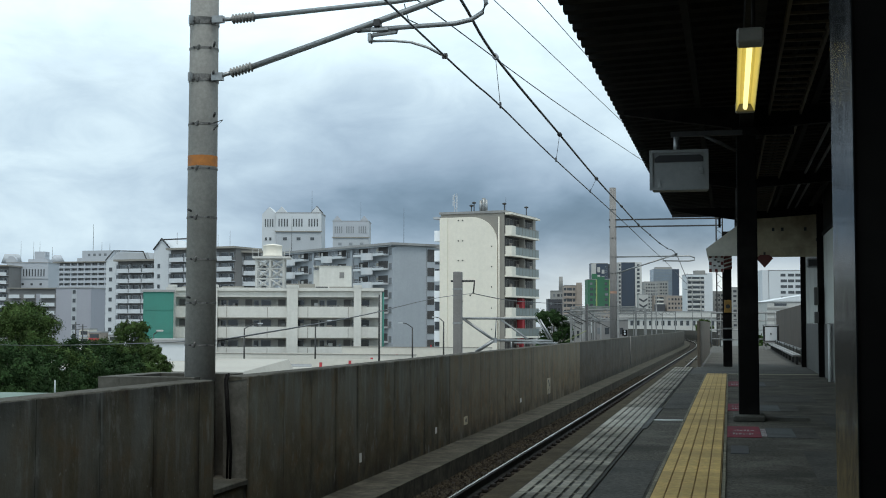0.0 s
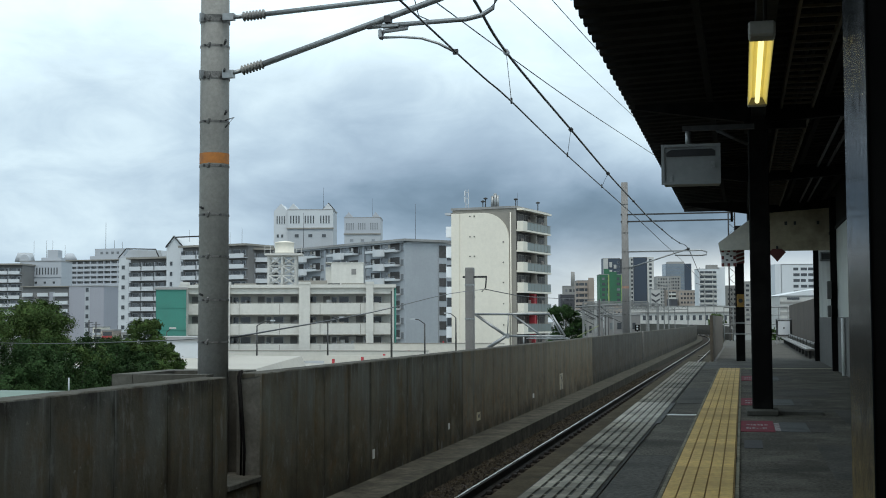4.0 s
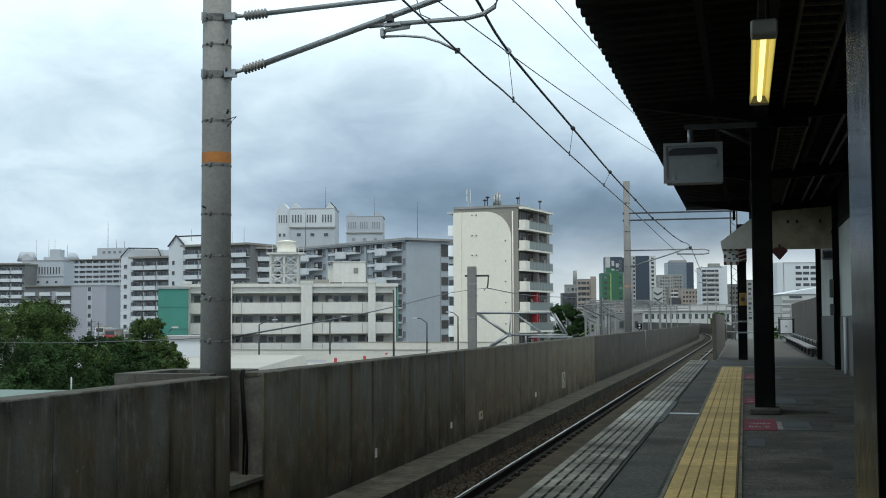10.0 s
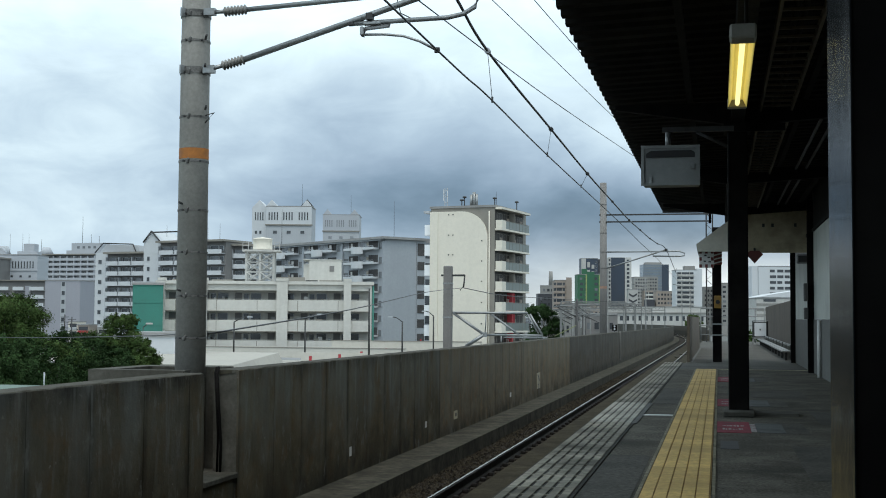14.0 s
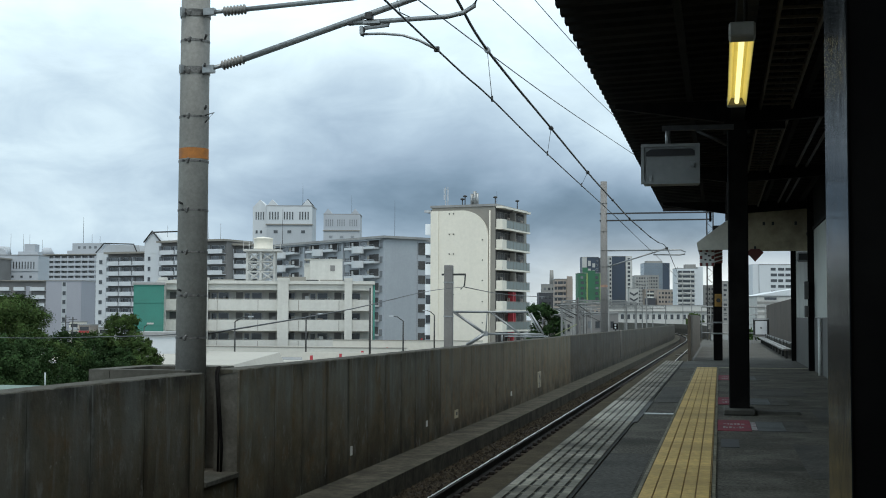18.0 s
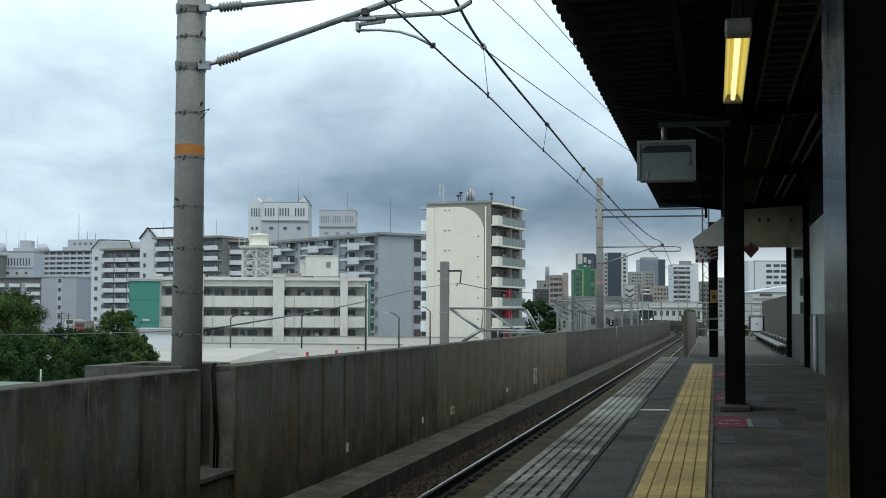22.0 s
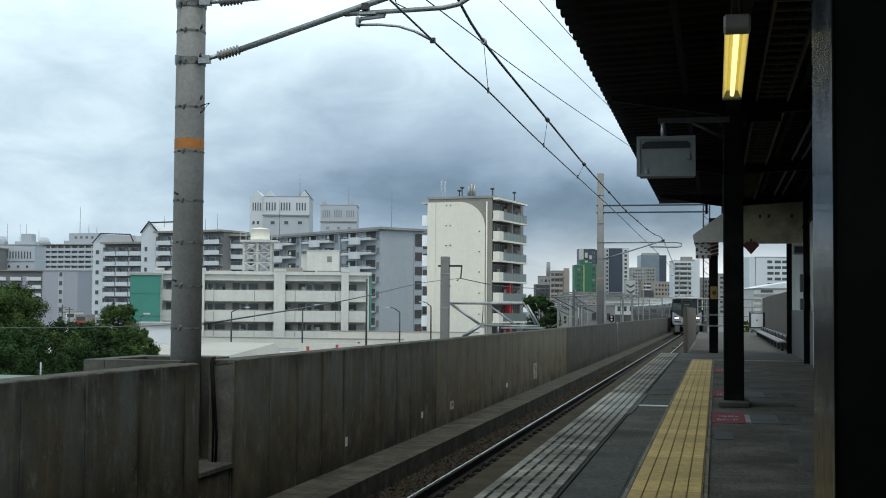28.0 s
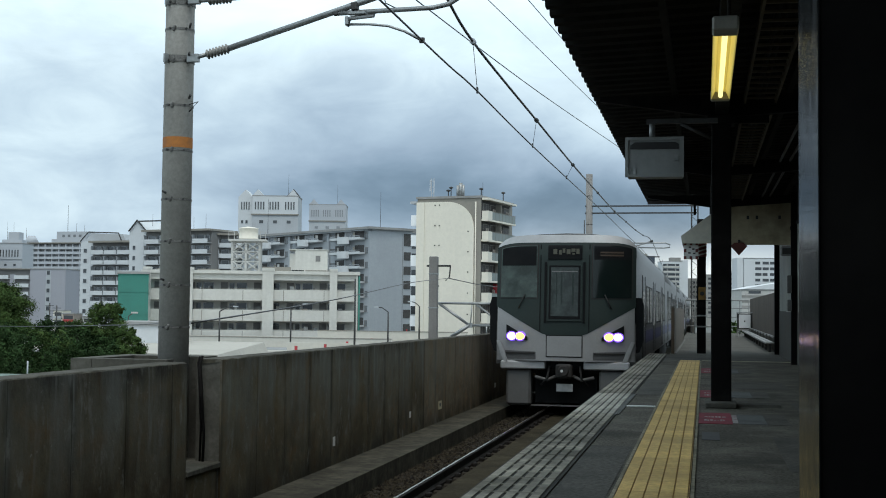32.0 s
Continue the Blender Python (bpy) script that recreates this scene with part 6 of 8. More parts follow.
b, w, h = slab("apartment_slab", "white apartment slab with long balcony rows", (-126.0, 314.0), (-117.0, 316.0), 20.0, W_WHITE, 2.8, 9, 2)
part("stair_tower", boxes((-4.0, -0.6, 0, -0.02, 7, h + 0.8)), W_WHITE, b)
b, w, h = slab("apartment_slab", "white apartment slab with brown balcony shadows and a gable loft", (-166.1, 321.8), (-153.0, 319.6), 18.4, W_WHITE, 2.8, 9, 3)
part("end_wall", boxes((-4.4, 0.4, 0, -0.01, 10, h + 0.2)), W_WHITE, b)
part("gable_loft", prism(bmesh.new(), [(-4.4, h + 0.2), (-2.0, h + 2.6), (8.5, h + 2.2), (9.2, h + 0.3)], 2.0, 8), W_GREY, b)
for p_ in (((-4.5, 0.2, h + 0.2), (-1.8, 0.2, h + 2.8)), ((-1.8, 0.2, h + 2.8), (8.2, 0.2, h + 2.4)), ((8.2, 0.2, h + 2.4), (9.3, 0.2, h + 0.2))):
    part("gable_rafter", pipe(p_, 0.18, 5), STEEL_DARK, b)
for i in range(9):
    window(b, -3.4, h - 3 - i * 2.8, 1.2, 1.2, y=0.4)
# wall darkened to hold the shade behind the balcony bands
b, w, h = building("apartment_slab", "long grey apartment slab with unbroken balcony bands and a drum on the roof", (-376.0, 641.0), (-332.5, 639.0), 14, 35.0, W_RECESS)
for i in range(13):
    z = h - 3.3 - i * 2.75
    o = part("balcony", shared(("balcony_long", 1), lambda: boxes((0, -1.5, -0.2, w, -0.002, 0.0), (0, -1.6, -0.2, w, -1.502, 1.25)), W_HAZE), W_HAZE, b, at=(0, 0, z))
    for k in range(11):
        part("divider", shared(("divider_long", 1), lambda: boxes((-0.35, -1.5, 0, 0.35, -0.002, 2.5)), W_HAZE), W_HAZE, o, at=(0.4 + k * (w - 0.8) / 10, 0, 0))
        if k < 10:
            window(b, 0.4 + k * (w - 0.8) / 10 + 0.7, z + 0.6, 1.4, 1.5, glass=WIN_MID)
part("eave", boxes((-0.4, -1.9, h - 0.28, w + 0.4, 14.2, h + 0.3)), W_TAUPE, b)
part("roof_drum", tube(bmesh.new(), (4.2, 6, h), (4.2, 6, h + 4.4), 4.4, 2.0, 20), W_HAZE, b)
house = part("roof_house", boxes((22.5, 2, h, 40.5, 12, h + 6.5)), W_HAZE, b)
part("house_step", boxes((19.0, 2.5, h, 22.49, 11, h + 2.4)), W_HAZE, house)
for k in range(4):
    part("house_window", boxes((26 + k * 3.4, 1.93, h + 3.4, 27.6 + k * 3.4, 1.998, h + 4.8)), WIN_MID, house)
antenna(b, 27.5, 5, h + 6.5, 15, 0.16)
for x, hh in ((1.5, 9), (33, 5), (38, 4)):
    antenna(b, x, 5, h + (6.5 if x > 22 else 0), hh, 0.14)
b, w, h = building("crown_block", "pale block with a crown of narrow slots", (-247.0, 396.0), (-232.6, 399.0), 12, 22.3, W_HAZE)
slots(b, 3.5, w - 1, h - 5, 10, 0.55, 2.6)
slots(b, 1.0, w - 1, h - 8.2, 4, 1.0, 0.9)
part("cornice", boxes((-0.2, -0.25, h - 5.8, w + 0.2, -0.003, h - 5.5)), W_GREY, b)
part("peak", prism(bmesh.new(), [(-0.2, h - 0.02)] + [(1.6 - 1.8 * math.cos(u), h + 2.2 * math.sin(u)) for u in (math.pi * q / 8 for q in range(1, 8))] + [(3.4, h - 0.02)], -0.1, 2), W_HAZE, b)
part("roof_drum", tube(bmesh.new(), (-1.5, 9, h), (-1.5, 9, h + 3.2), 3.6, 2.6, 16), W_GREY, b)
part("roof_house", boxes((6.5, 3, h, 13.5, 8, h + 1.2), (8.6, 3.2, h + 1.2, 12.4, 7.8, h + 3.9)), W_HAZE, b)
for x in (3.5, 8.0, 10.2):
    antenna(b, x, 4, h, 7.5, 0.07)
part("shadow_band", boxes((2.0, -0.1, h - 10.8, w, -0.003, h - 9.6)), W_BLACK, b)
slab("apartment_slab", "grey apartment slab at the edge of the town", (-262.4, 383.9), (-240.5, 387.1), 20.6, W_GREY, 2.8, 9, 5)
b, w, h = building("stair_block", "lilac grey blind block with a strip of stair windows", (-201.3, 350.0), (-190.3, 351.5), 12, 11.9, W_LILAC)
part("stair_strip", boxes((5.0, -0.04, 0, 6.6, -0.003, h - 0.6)), W_GREY, b)
for i in range(7):
    window(b, 5.25, h - 2.0 - i * 2.7, 1.1, 1.35, y=-0.045)
# wing wall darkened for the shade behind its balconies
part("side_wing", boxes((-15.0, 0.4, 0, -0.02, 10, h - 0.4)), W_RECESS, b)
part("wing_eave", boxes((-15.3, -0.6, h - 0.39, -0.02, 10.2, h - 0.1)), W_TAUPE, b)
for i in range(7):
    z = h - 3.2 - i * 2.5
    for x0, x1 in ((-4.6, -0.05), (-9.8, -6.4), (-14.6, -11.2)):
        part("side_balcony", boxes((x0, -0.9, z - 0.1, x1, 0.39, z + 0.05), (x0, -0.98, z - 0.1, x1, -0.902, z + 1.0)), W_WHITE, b)
    part("wing_wall", boxes((-6.3, 0.1, z - 1.2, -4.7, 0.39, z + 1.29)), W_LILAC, b)

# crown towers in the middle distance
def crown_tower(L, R, z1, label, k=1.0, m=None, g=None):
    m, g = m or W_WHITE, g or WIN
    b, w, h = building("crown_tower", label, L, R, w_deep * k, z1, W_GREY)
    part("crown_band", boxes((0, -0.12, h - 5.88 * k, w, -0.003, h - 0.32)), m, b, "pale upper crown")
    part("cornice", boxes((-0.3, -0.35, h - 6.3 * k, w + 0.3, -0.003, h - 5.9 * k)), W_TAUPE, b)
    for x0 in (0.04, 0.36, 0.70):
        slots(b, w * x0, w * (x0 + 0.24), h - 4.6 * k, 4, 0.5 * k, 2.6 * k, y=-0.125, glass=g)
    slots(b, w * 0.05, w * 0.95, h - 9.0 * k, 3, 1.4 * k, 1.1 * k, glass=g)
    part("peak", prism(bmesh.new(), [(-0.1, h - 0.2), (0.12 * w, h + 1.9 * k), (0.26 * w, h - 0.2)], 0.0, 3 * k), m, b)
    part("peak", prism(bmesh.new(), [(w - 3.4 * k, h - 0.2), (w - 1.7 * k, h + 1.9 * k), (w, h - 0.2)], 0.0, 3 * k), m, b)
    antenna(b, w * 0.75, 5, h, 7.5 * k, 0.06)
    return b, w, h


w_deep = 12
b, w, h = crown_tower((-140.8, 378.6), (-126.6, 381.7), 36.4, "white tower block with a slotted crown")
part("side_wall", prism(bmesh.new(), [(-4.6, 0), (-4.6, h - 0.5), (-2.3, h + 1.9), (-0.02, h - 0.5), (-0.02, 0)], 1.0, 11), W_WHITE, b)
slots(b, -3.9, -0.8, h - 4.6, 4, 0.45, 2.6, y=1.0)
slots(b, -4.0, -1.2, h - 9.0, 2, 0.8, 1.1, y=1.0)
part("roof_gable", prism(bmesh.new(), [(w - 4, h + 0.1), (w - 1.8, h + 2.4), (w + 0.2, h + 0.1)], 3.05, 5), STEEL_DARK, b)
crown_tower((-154.0, 478.6), (-139.9, 481.7), 42.0, "pale grey tower block with a slotted crown", 1.1, W_HAZE, WIN_HAZE)

# parking deck below the parapet
BOLLARDS = ((-33.4, 100.8), (-39.6, 125.1), (-32.6, 106.5), (-34.7, 130.3), (-33.8, 128.1), (-44.7, 188.4), (-33.4, 116.2))
deck = thing("parking_deck", "pale rooftop parking deck with white parapets", "parking deck")
part("slab", boxes((-72, 84, -9, -20, 149.5, -3.2)), DECK, deck)
part("parapet_back", boxes((-72, 149.6, -3.2, -26, 150, -2.7)), DECK_WALL, deck)
part("parapet_inner", boxes((-60, 124, -3.2, -31, 124.3, -2.2)), DECK_WALL, deck)
part("coping", boxes((-60, 123.95, -2.198, -31, 124.35, -2.12)), W_TAUPE, deck)
part("lane", boxes((-60, 100, -3.199, -21, 107, -3.17)), DECK_LANE, deck, "grey driving lane")
part("lane", boxes((-60, 116.5, -3.199, -25, 123.5, -3.17)), DECK_LANE, deck)
part("ramp_wall", boxes((-38, 112, -3.2, -20.5, 112.3, -2.3)), DECK_WALL, deck)
part("ramp_wall", boxes((-41, 131, -3.2, -24.5, 131.3, -1.55)), DECK_WALL, deck)
part("coping", boxes((-41, 130.95, -1.548, -24.5, 131.35, -1.47)), W_TAUPE, deck)
part("expansion_joint", boxes((-60, 112.5, -3.199, -38.2, 112.62, -3.18)), W_TAUPE, deck)
part("expansion_joint", boxes((-60, 137.5, -3.199, -26, 137.62, -3.18)), W_TAUPE, deck)
bm = bmesh.new()
prism(bm, [(-41.0, -3.2), (-41.0, -1.9), (-38.0, -1.9), (-30.2, -2.0), (-29.6, -3.2)], 0, 28)
part("ramp_block", bm, DECK, deck, "cream sloping ramp roof", at=pose(0, 80.5, 0, 0, 0, 14))
for x, y in BOLLARDS:
    p = thing("bollard", "red and white guard post on the parking deck", "bollard", "deck bollards", at=(x, y, -3.2))
    part("post", boxes((-0.1, -0.1, 0, 0.1, 0.1, 0.35)), W_WHITE, p)
    part("band", boxes((-0.1, -0.1, 0.352, 0.1, 0.1, 0.95)), W_RED, p, "red upper half")
for x, y, z, arm_ in ((-45.1, 113.0, 0.5, 1.6), (-38.5, 114.5, 0.8, 1.4), (-27.1, 96.4, 3.3, 0.0), (-30.6, 121.0, 0.6, -1.2), (-28.8, 127, 1.2, -1.0)):
    lp = thing("deck_lamp", "dark slender lamp post on the parking deck", "lamp post", "deck lamps", at=(x, y, -3.2))
    part("post", tube(bmesh.new(), (0, 0, 0), (0, 0, z + 3.2), 0.09, 0.07, 8), STEEL_DARK, lp)
    if arm_:
        part("arm", pipe([(0, 0, z + 3.2), (arm_ * 0.5, 0, z + 3.6), (arm_, 0, z + 3.7)], 0.05, 6), STEEL_DARK, lp)
        part("lamp_head", boxes((arm_ - 0.22, -0.12, z + 3.62, arm_ + 0.22, 0.12, z + 3.74)), W_GREY, lp)
for x, y, z0, z1 in ((-60.7, 126.0, -3.2, -0.2),):
    lp = thing("yard_lamp", "short dark lamp post with a pale head", "lamp post", "yard lamps", at=(x, y, z0))
    part("post", tube(bmesh.new(), (0, 0, -5.8), (0, 0, z1 - z0), 0.07, 0.05, 8), STEEL_DARK, lp)
    part("arm", pipe([(0, 0, z1 - z0), (0.5, 0, z1 - z0 + 0.35)], 0.05, 6), STEEL_DARK, lp)
    part("lamp_head", boxes((0.35, -0.15, z1 - z0 + 0.3, 1.05, 0.15, z1 - z0 + 0.48)), T_WHITE, lp, bevel=0.03)
for x, y, z in ((-115.7, 200.0, 1.0), (-111.1, 200.0, 1.2), (-110.3, 201.0, 0.8)):
    up_pole = thing("utility_pole", "thin dark utility pole with cross arms among the houses", "pole", "utility poles", at=(x, y, -9))
    part("shaft", tube(bmesh.new(), (0, 0, 0), (0, 0, z + 9), 0.14, 0.1, 8), STEEL_DARK, up_pole)
    for dz in (0.5, 1.4):
        part("cross_arm", boxes((-0.8, -0.05, z + 9 - dz, 0.8, 0.05, z + 9.1 - dz)), STEEL_DARK, up_pole)
mint = thing("shed", "low shed with a pale mint metal roof", "shed", at=(0, 0, 0))
part("roof", boxes((-16, 14, -0.48, -8.3, 22.2, -0.35)), MINT, mint)
part("wall", boxes((-15.6, 14.4, -9, -8.7, 21.8, -0.481)), W_OFF, mint)
tagged(part("fence_post", tube(bmesh.new(), (-11.6, 20.2, -0.35), (-11.6, 20.2, 0.0), 0.014, 0.014, 8), W_GREY), "white pipe post on the shed roof", "post")

# the town ahead
def town(name, label, L, R, depth, z1, material, rows=0, cols=0, style="window", storey=3.0, glass=None, x0=0.06, x1=0.94, panel=None, wide=0.66):
    b, w, h = building(name, label, L, R, depth, z1, material)
    if cols and z1 > 12:
        rows, cols = min(12, max(rows, int(z1 / storey))), cols + 1
    for i in range(rows):
        z = h - 1.0 - storey * (i + 1)
        fr = STEEL_DARK if material in (W_BLACK, W_GREEN) else W_RECESS
        if style == "band":
            o = part("balcony_band", boxes((w * x0, -1.2, z - 0.15, w * x1, -0.002, z + 1.0)), panel or T_WHITE, b)
            for q in range(2):
                part("divider", boxes((w * (x0 + (x1 - x0) * (q + 0.5) / 2) - 0.12, -1.1, z + 1.002, w * (x0 + (x1 - x0) * (q + 0.5) / 2) + 0.12, -0.062, z + 2.6)), panel or T_WHITE, o)
            part("window_band", boxes((w * x0, -0.06, z + 1.005, w * x1, -0.003, z + 2.4)), WIN, b)
        else:
            for k in range(cols):
                cw = w * (x1 - x0) / cols
                window(b, w * x0 + k * cw + cw * 0.17, z + 0.6, cw * (wide if (k + i) % 3 else wide * 0.8), storey * 0.5, glass=glass or (WIN if (k * 5 + i * 3) % 7 else WIN_MID), frame_m=fr)
    return b, w, h


def sc(p, k):
    return (p[0] * k, p[1] * k)


k = 2.2
town("office_block", "dark low office block beyond the tracks", sc((-42.1, 298.6), k), sc((-37.9, 299.6), k), 12, 14.2, W_BLACK, 3, 3)
b, w, h = town("office_block", "grey block with a mast", sc((-43.0, 310), k), sc((-37.5, 311), k), 12, 19.2, T_GREY, 3, 4)
part("mast", tube(bmesh.new(), (5.5, 4, h), (5.5, 4, h + 7.7), 1.2, 1.0, 10), T_GREY, b)
k = 2.6
b, w, h = town("apartment_house", "tan apartment house with stacked balconies", sc((-30.6, 239.6), k), sc((-27.4, 240.3), k), 14, 20.3, W_TAN, 10, 0, "band", 2.75, x0=-0.06, x1=0.6, panel=W_TAN)
part("stair_shaft", boxes((w * 0.66, -0.5, 0, w * 0.98, -0.003, h + 1.2)), W_TAN, b)
k = 2.3
b, w, h = town("green_building", "bright green building with lime corner strips", sc((-38.4, 350.8), k), sc((-32.3, 352.2), k), 16, 29.7, W_GREEN, 7, 3, "window", 3.4)
part("lime_strip", boxes((w * 0.36, -0.2, 0, w * 0.42, -0.003, h - 0.4)), W_LIME, b)
part("lime_strip", boxes((w * 0.95, -0.2, 0, w + 0.2, -0.003, h - 0.4)), W_LIME, b)
part("stair_tower", boxes((w * 0.42, -0.4, 0, w * 0.75, -0.203, h + 1.5)), W_GREEN, b)
part("roof_sign", boxes((w * 0.2, 2, h, w * 0.45, 3, h + 3.5)), W_GREEN, b)
k = 2.5
b, w, h = town("apartment_house", "dark tower with white signs and a white edge", sc((-40.6, 381.2), k), sc((-35.7, 382.3), k), 14, 47, W_NAVY)
part("white_edge", boxes((-0.02, -0.4, 0, w * 0.28, -0.003, h - 0.32)), T_WHITE, b)
for x, z0, z1 in ((0.36, 3, 7), (0.36, 9, 14), (0.62, 5, 8), (0.62, 10, 19)):
    part("sign_plate", boxes((w * x, -0.5, h - z1, w * (x + 0.16), -0.004, h - z0)), T_WHITE, b)
for i in range(9):
    window(b, w * 0.84, h - 4 - i * 3.1, w * 0.1, 1.4)
town("apartment_house", "dark tower with a white edge", sc((-37.5, 383), k), sc((-33.6, 384), k), 14, 46.5, W_BLACK, 9, 2)
k = 2.3
b, w, h = town("tower_block", "navy tower block with a windowed white side", sc((-35.1, 423.5), k), sc((-30.7, 424.5), k), 16, 48.5, W_NAVY)
part("white_side", boxes((w + 0.16, -0.5, 0, w + 5.2, 14, h)), T_WHITE, b)
part("ladder_strip", boxes((-2.3, -0.3, 0, -0.16, 10, h)), T_WHITE, b)
for i in range(12):
    part("side_window", boxes((w + 1.6, -0.58, h - 3.5 - i * 3.2, w + 3.6, -0.502, h - 1.6 - i * 3.2)), WIN, b)
    part("ladder_window", boxes((-1.9, -0.36, h - 3.0 - i * 3.2, -0.6, -0.302, h - 1.2 - i * 3.2)), WIN, b)
k = 2.4
b, w, h = town("glass_tower", "blue grey glass office tower", sc((-41.0, 709.8), k), sc((-30.9, 712.1), k), 30, 74.5, W_GLASS)
part("dark_side", boxes((w + 0.16, 0.2, 0, w + 9.5, 28, h)), W_NAVY, b)
part("crown", boxes((4, 3, h, w, 20, h + 3)), T_GREY, b)
for i in range(16):
    part("floor_band", boxes((0, -0.2, h - 3 - i * 4.0, w, -0.003, h - 2.6 - i * 4.0)), T_GREY, b)
for i in range(7):
    part("mullion", boxes((w * (i + 0.5) / 7 - 0.2, -0.3, 0, w * (i + 0.5) / 7 + 0.2, -0.21, h - 0.4)), W_GLASS, b)
k = 2.4
town("office_block", "pale grey stepped office block", sc((-31.5, 486.0), k), sc((-26.2, 487.2), k), 16, 40, T_GREY, 8, 4)
town("office_block", "pale office block in the town", sc((-28.5, 495), k), sc((-23.0, 496), k), 16, 41, T_GREY, 8, 4)
k = 2.2
town("apartment_house", "tan apartment house with balconies", sc((-25.0, 436.1), k), sc((-19.6, 437.2), k), 12, 23, W_TAN, 6, 0, "band", 3.0, panel=W_OFF)
town("apartment_house", "grey brown apartment house", sc((-19.4, 406.5), k), sc((-13.8, 407.8), k), 12, 21, W_TAN, 5, 4)
town("office_block", "black low block in the town", sc((-22.0, 404.0), k), sc((-19.8, 404.6), k), 12, 15, W_BLACK, 0)
k = 1.9
b, w, h = town("sign_block", "white block with a zigzag patterned side", sc((-29.5, 424.5), k), sc((-26.4, 425), k), 10, 20, T_WHITE)
for i in range(4):
    part("zigzag", prism(bmesh.new(), [(0.4, h - 3.6 - i * 3.6), (w / 2, h - 5.2 - i * 3.6), (w - 0.4, h - 3.6 - i * 3.6), (w - 0.4, h - 2.4 - i * 3.6), (w / 2, h - 4.0 - i * 3.6), (0.4, h - 2.4 - i * 3.6)], -0.15, -0.004), W_BLACK, b)
k = 2.6
b, w, h = town("apartment_house", "white apartment house with dark balcony bands", sc((-9.9, 305.9), k), sc((-5.1, 307.0), k), 14, 32, W_WHITE, 9, 0, "band", 3.0, x0=0.05, x1=0.85)
part("side_wing", boxes((w + 0.16, 1, 0, w + 3.6, 14, h + 0.8)), W_WHITE, b)
part("roof_house", boxes((w * 0.45, 2, h, w * 0.95, 8, h + 2.4)), T_GREY, b)
antenna(b, 1.0, 3, -2 + h, 3, 0.2)
town("apartment_house", "narrow white apartment house", sc((-3.6, 315), k), sc((-1.2, 315.5), k), 14, 22, T_GREY, 6, 2)
town("apartment_house", "narrow white apartment house", sc((3.6, 315), k), sc((6.8, 315.5), k), 14, 27, W_WHITE, 8, 0, "band", 3.0)
k = 2.5
town("apartment_house", "narrow grey apartment house", (-2.0, 800), (9.0, 801), 14, 24, T_GREY, 7, 2)
b, w, h = town("office_block", "white office block with rows of paired windows", sc((7.8, 258.6), k), sc((16.0, 260.4), k), 14, 28, W_WHITE, 4, 3, "window", 2.85, x0=0.24, glass=WIN, wide=0.86)
part("side_wall", boxes((-3.2, 0.5, 0, -0.16, 12, h)), W_WHITE, b)
k = 2.0
b, w, h = town("hall", "white hall with grey bands and a sloping white roof", sc((5.3, 186.1), k), sc((12.0, 187.5), k), 20, 7.5, T_WHITE)
for i in range(3):
    part("wall_band", boxes((0, -0.12, h - 5.4 + i * 1.5, w, -0.003, h - 4.7 + i * 1.5)), T_GREY, b)
part("roof_slope", prism(bmesh.new(), [(-0.2, h), (w, h), (w, h + 2.3), (w * 0.45, h + 1.2)], -0.3, 18), W_WHITE, b)
part("louvre", boxes((2.0, -0.1, h - 1.2, 5.5, -0.004, h - 0.5)), WIN, b)
k = 2.2
b, w, h = town("low_hall", "long low white station building with windows", sc((-19.5, 221.6), k), sc((-2.0, 225.6), k), 14, 6.0, T_WHITE, 0)
for k2 in range(16):
    window(b, 1.0 + k2 * w / 16.5, h - 5.6, 1.3, 2.0)
part("roof_line", boxes((-0.3, -0.6, h - 2.6, w + 0.3, -0.003, h - 2.3)), T_GREY, b)
for x, wd, z1, m, d in ((40, 30, 14, T_WHITE, 800), (-130, 60, 9, T_GREY, 1300), (-92, 40, 5.5, T_GREY, 700)):
    town("town_house", "pale town building beyond the tracks", (x, d), (x + wd, d + 1), 12, z1, m, 2, 6)
rngh = random.Random(31)
TINTS = ((T_WHITE, "small white town house beyond the tracks"), (T_GREY, "small grey town house beyond the tracks"), (W_TAN, "small tan town house beyond the tracks"), (W_RECESS, "small drab town house beyond the tracks"), (W_WHITE, "small bright white town house beyond the tracks"))
for k in range(26):
    d = 340 + 16 * k + rngh.uniform(-4, 4)
    slope = rngh.uniform(-0.148, -0.085)
    wd = rngh.uniform(3.5, 7)
    z1 = 1.0 + d * rngh.uniform(-0.001, 0.007)
    m, label = TINTS[k % 5]
    b, w, h = town("town_house", label, (slope * d, d), (slope * d + wd, d + 0.5), 8, z1, m, 2, 3)
    if k % 3 == 0:
        part("roof_gable", prism(bmesh.new(), [(-0.2, h), (w + 0.2, h), (w / 2, h + 1.6)], -0.3, 8.2), W_TAUPE, b)
    elif k % 3 == 1:
        part("roof_house", boxes((w * 0.2, 2, h, w * 0.6, 5, h + 1.3)), m, b)

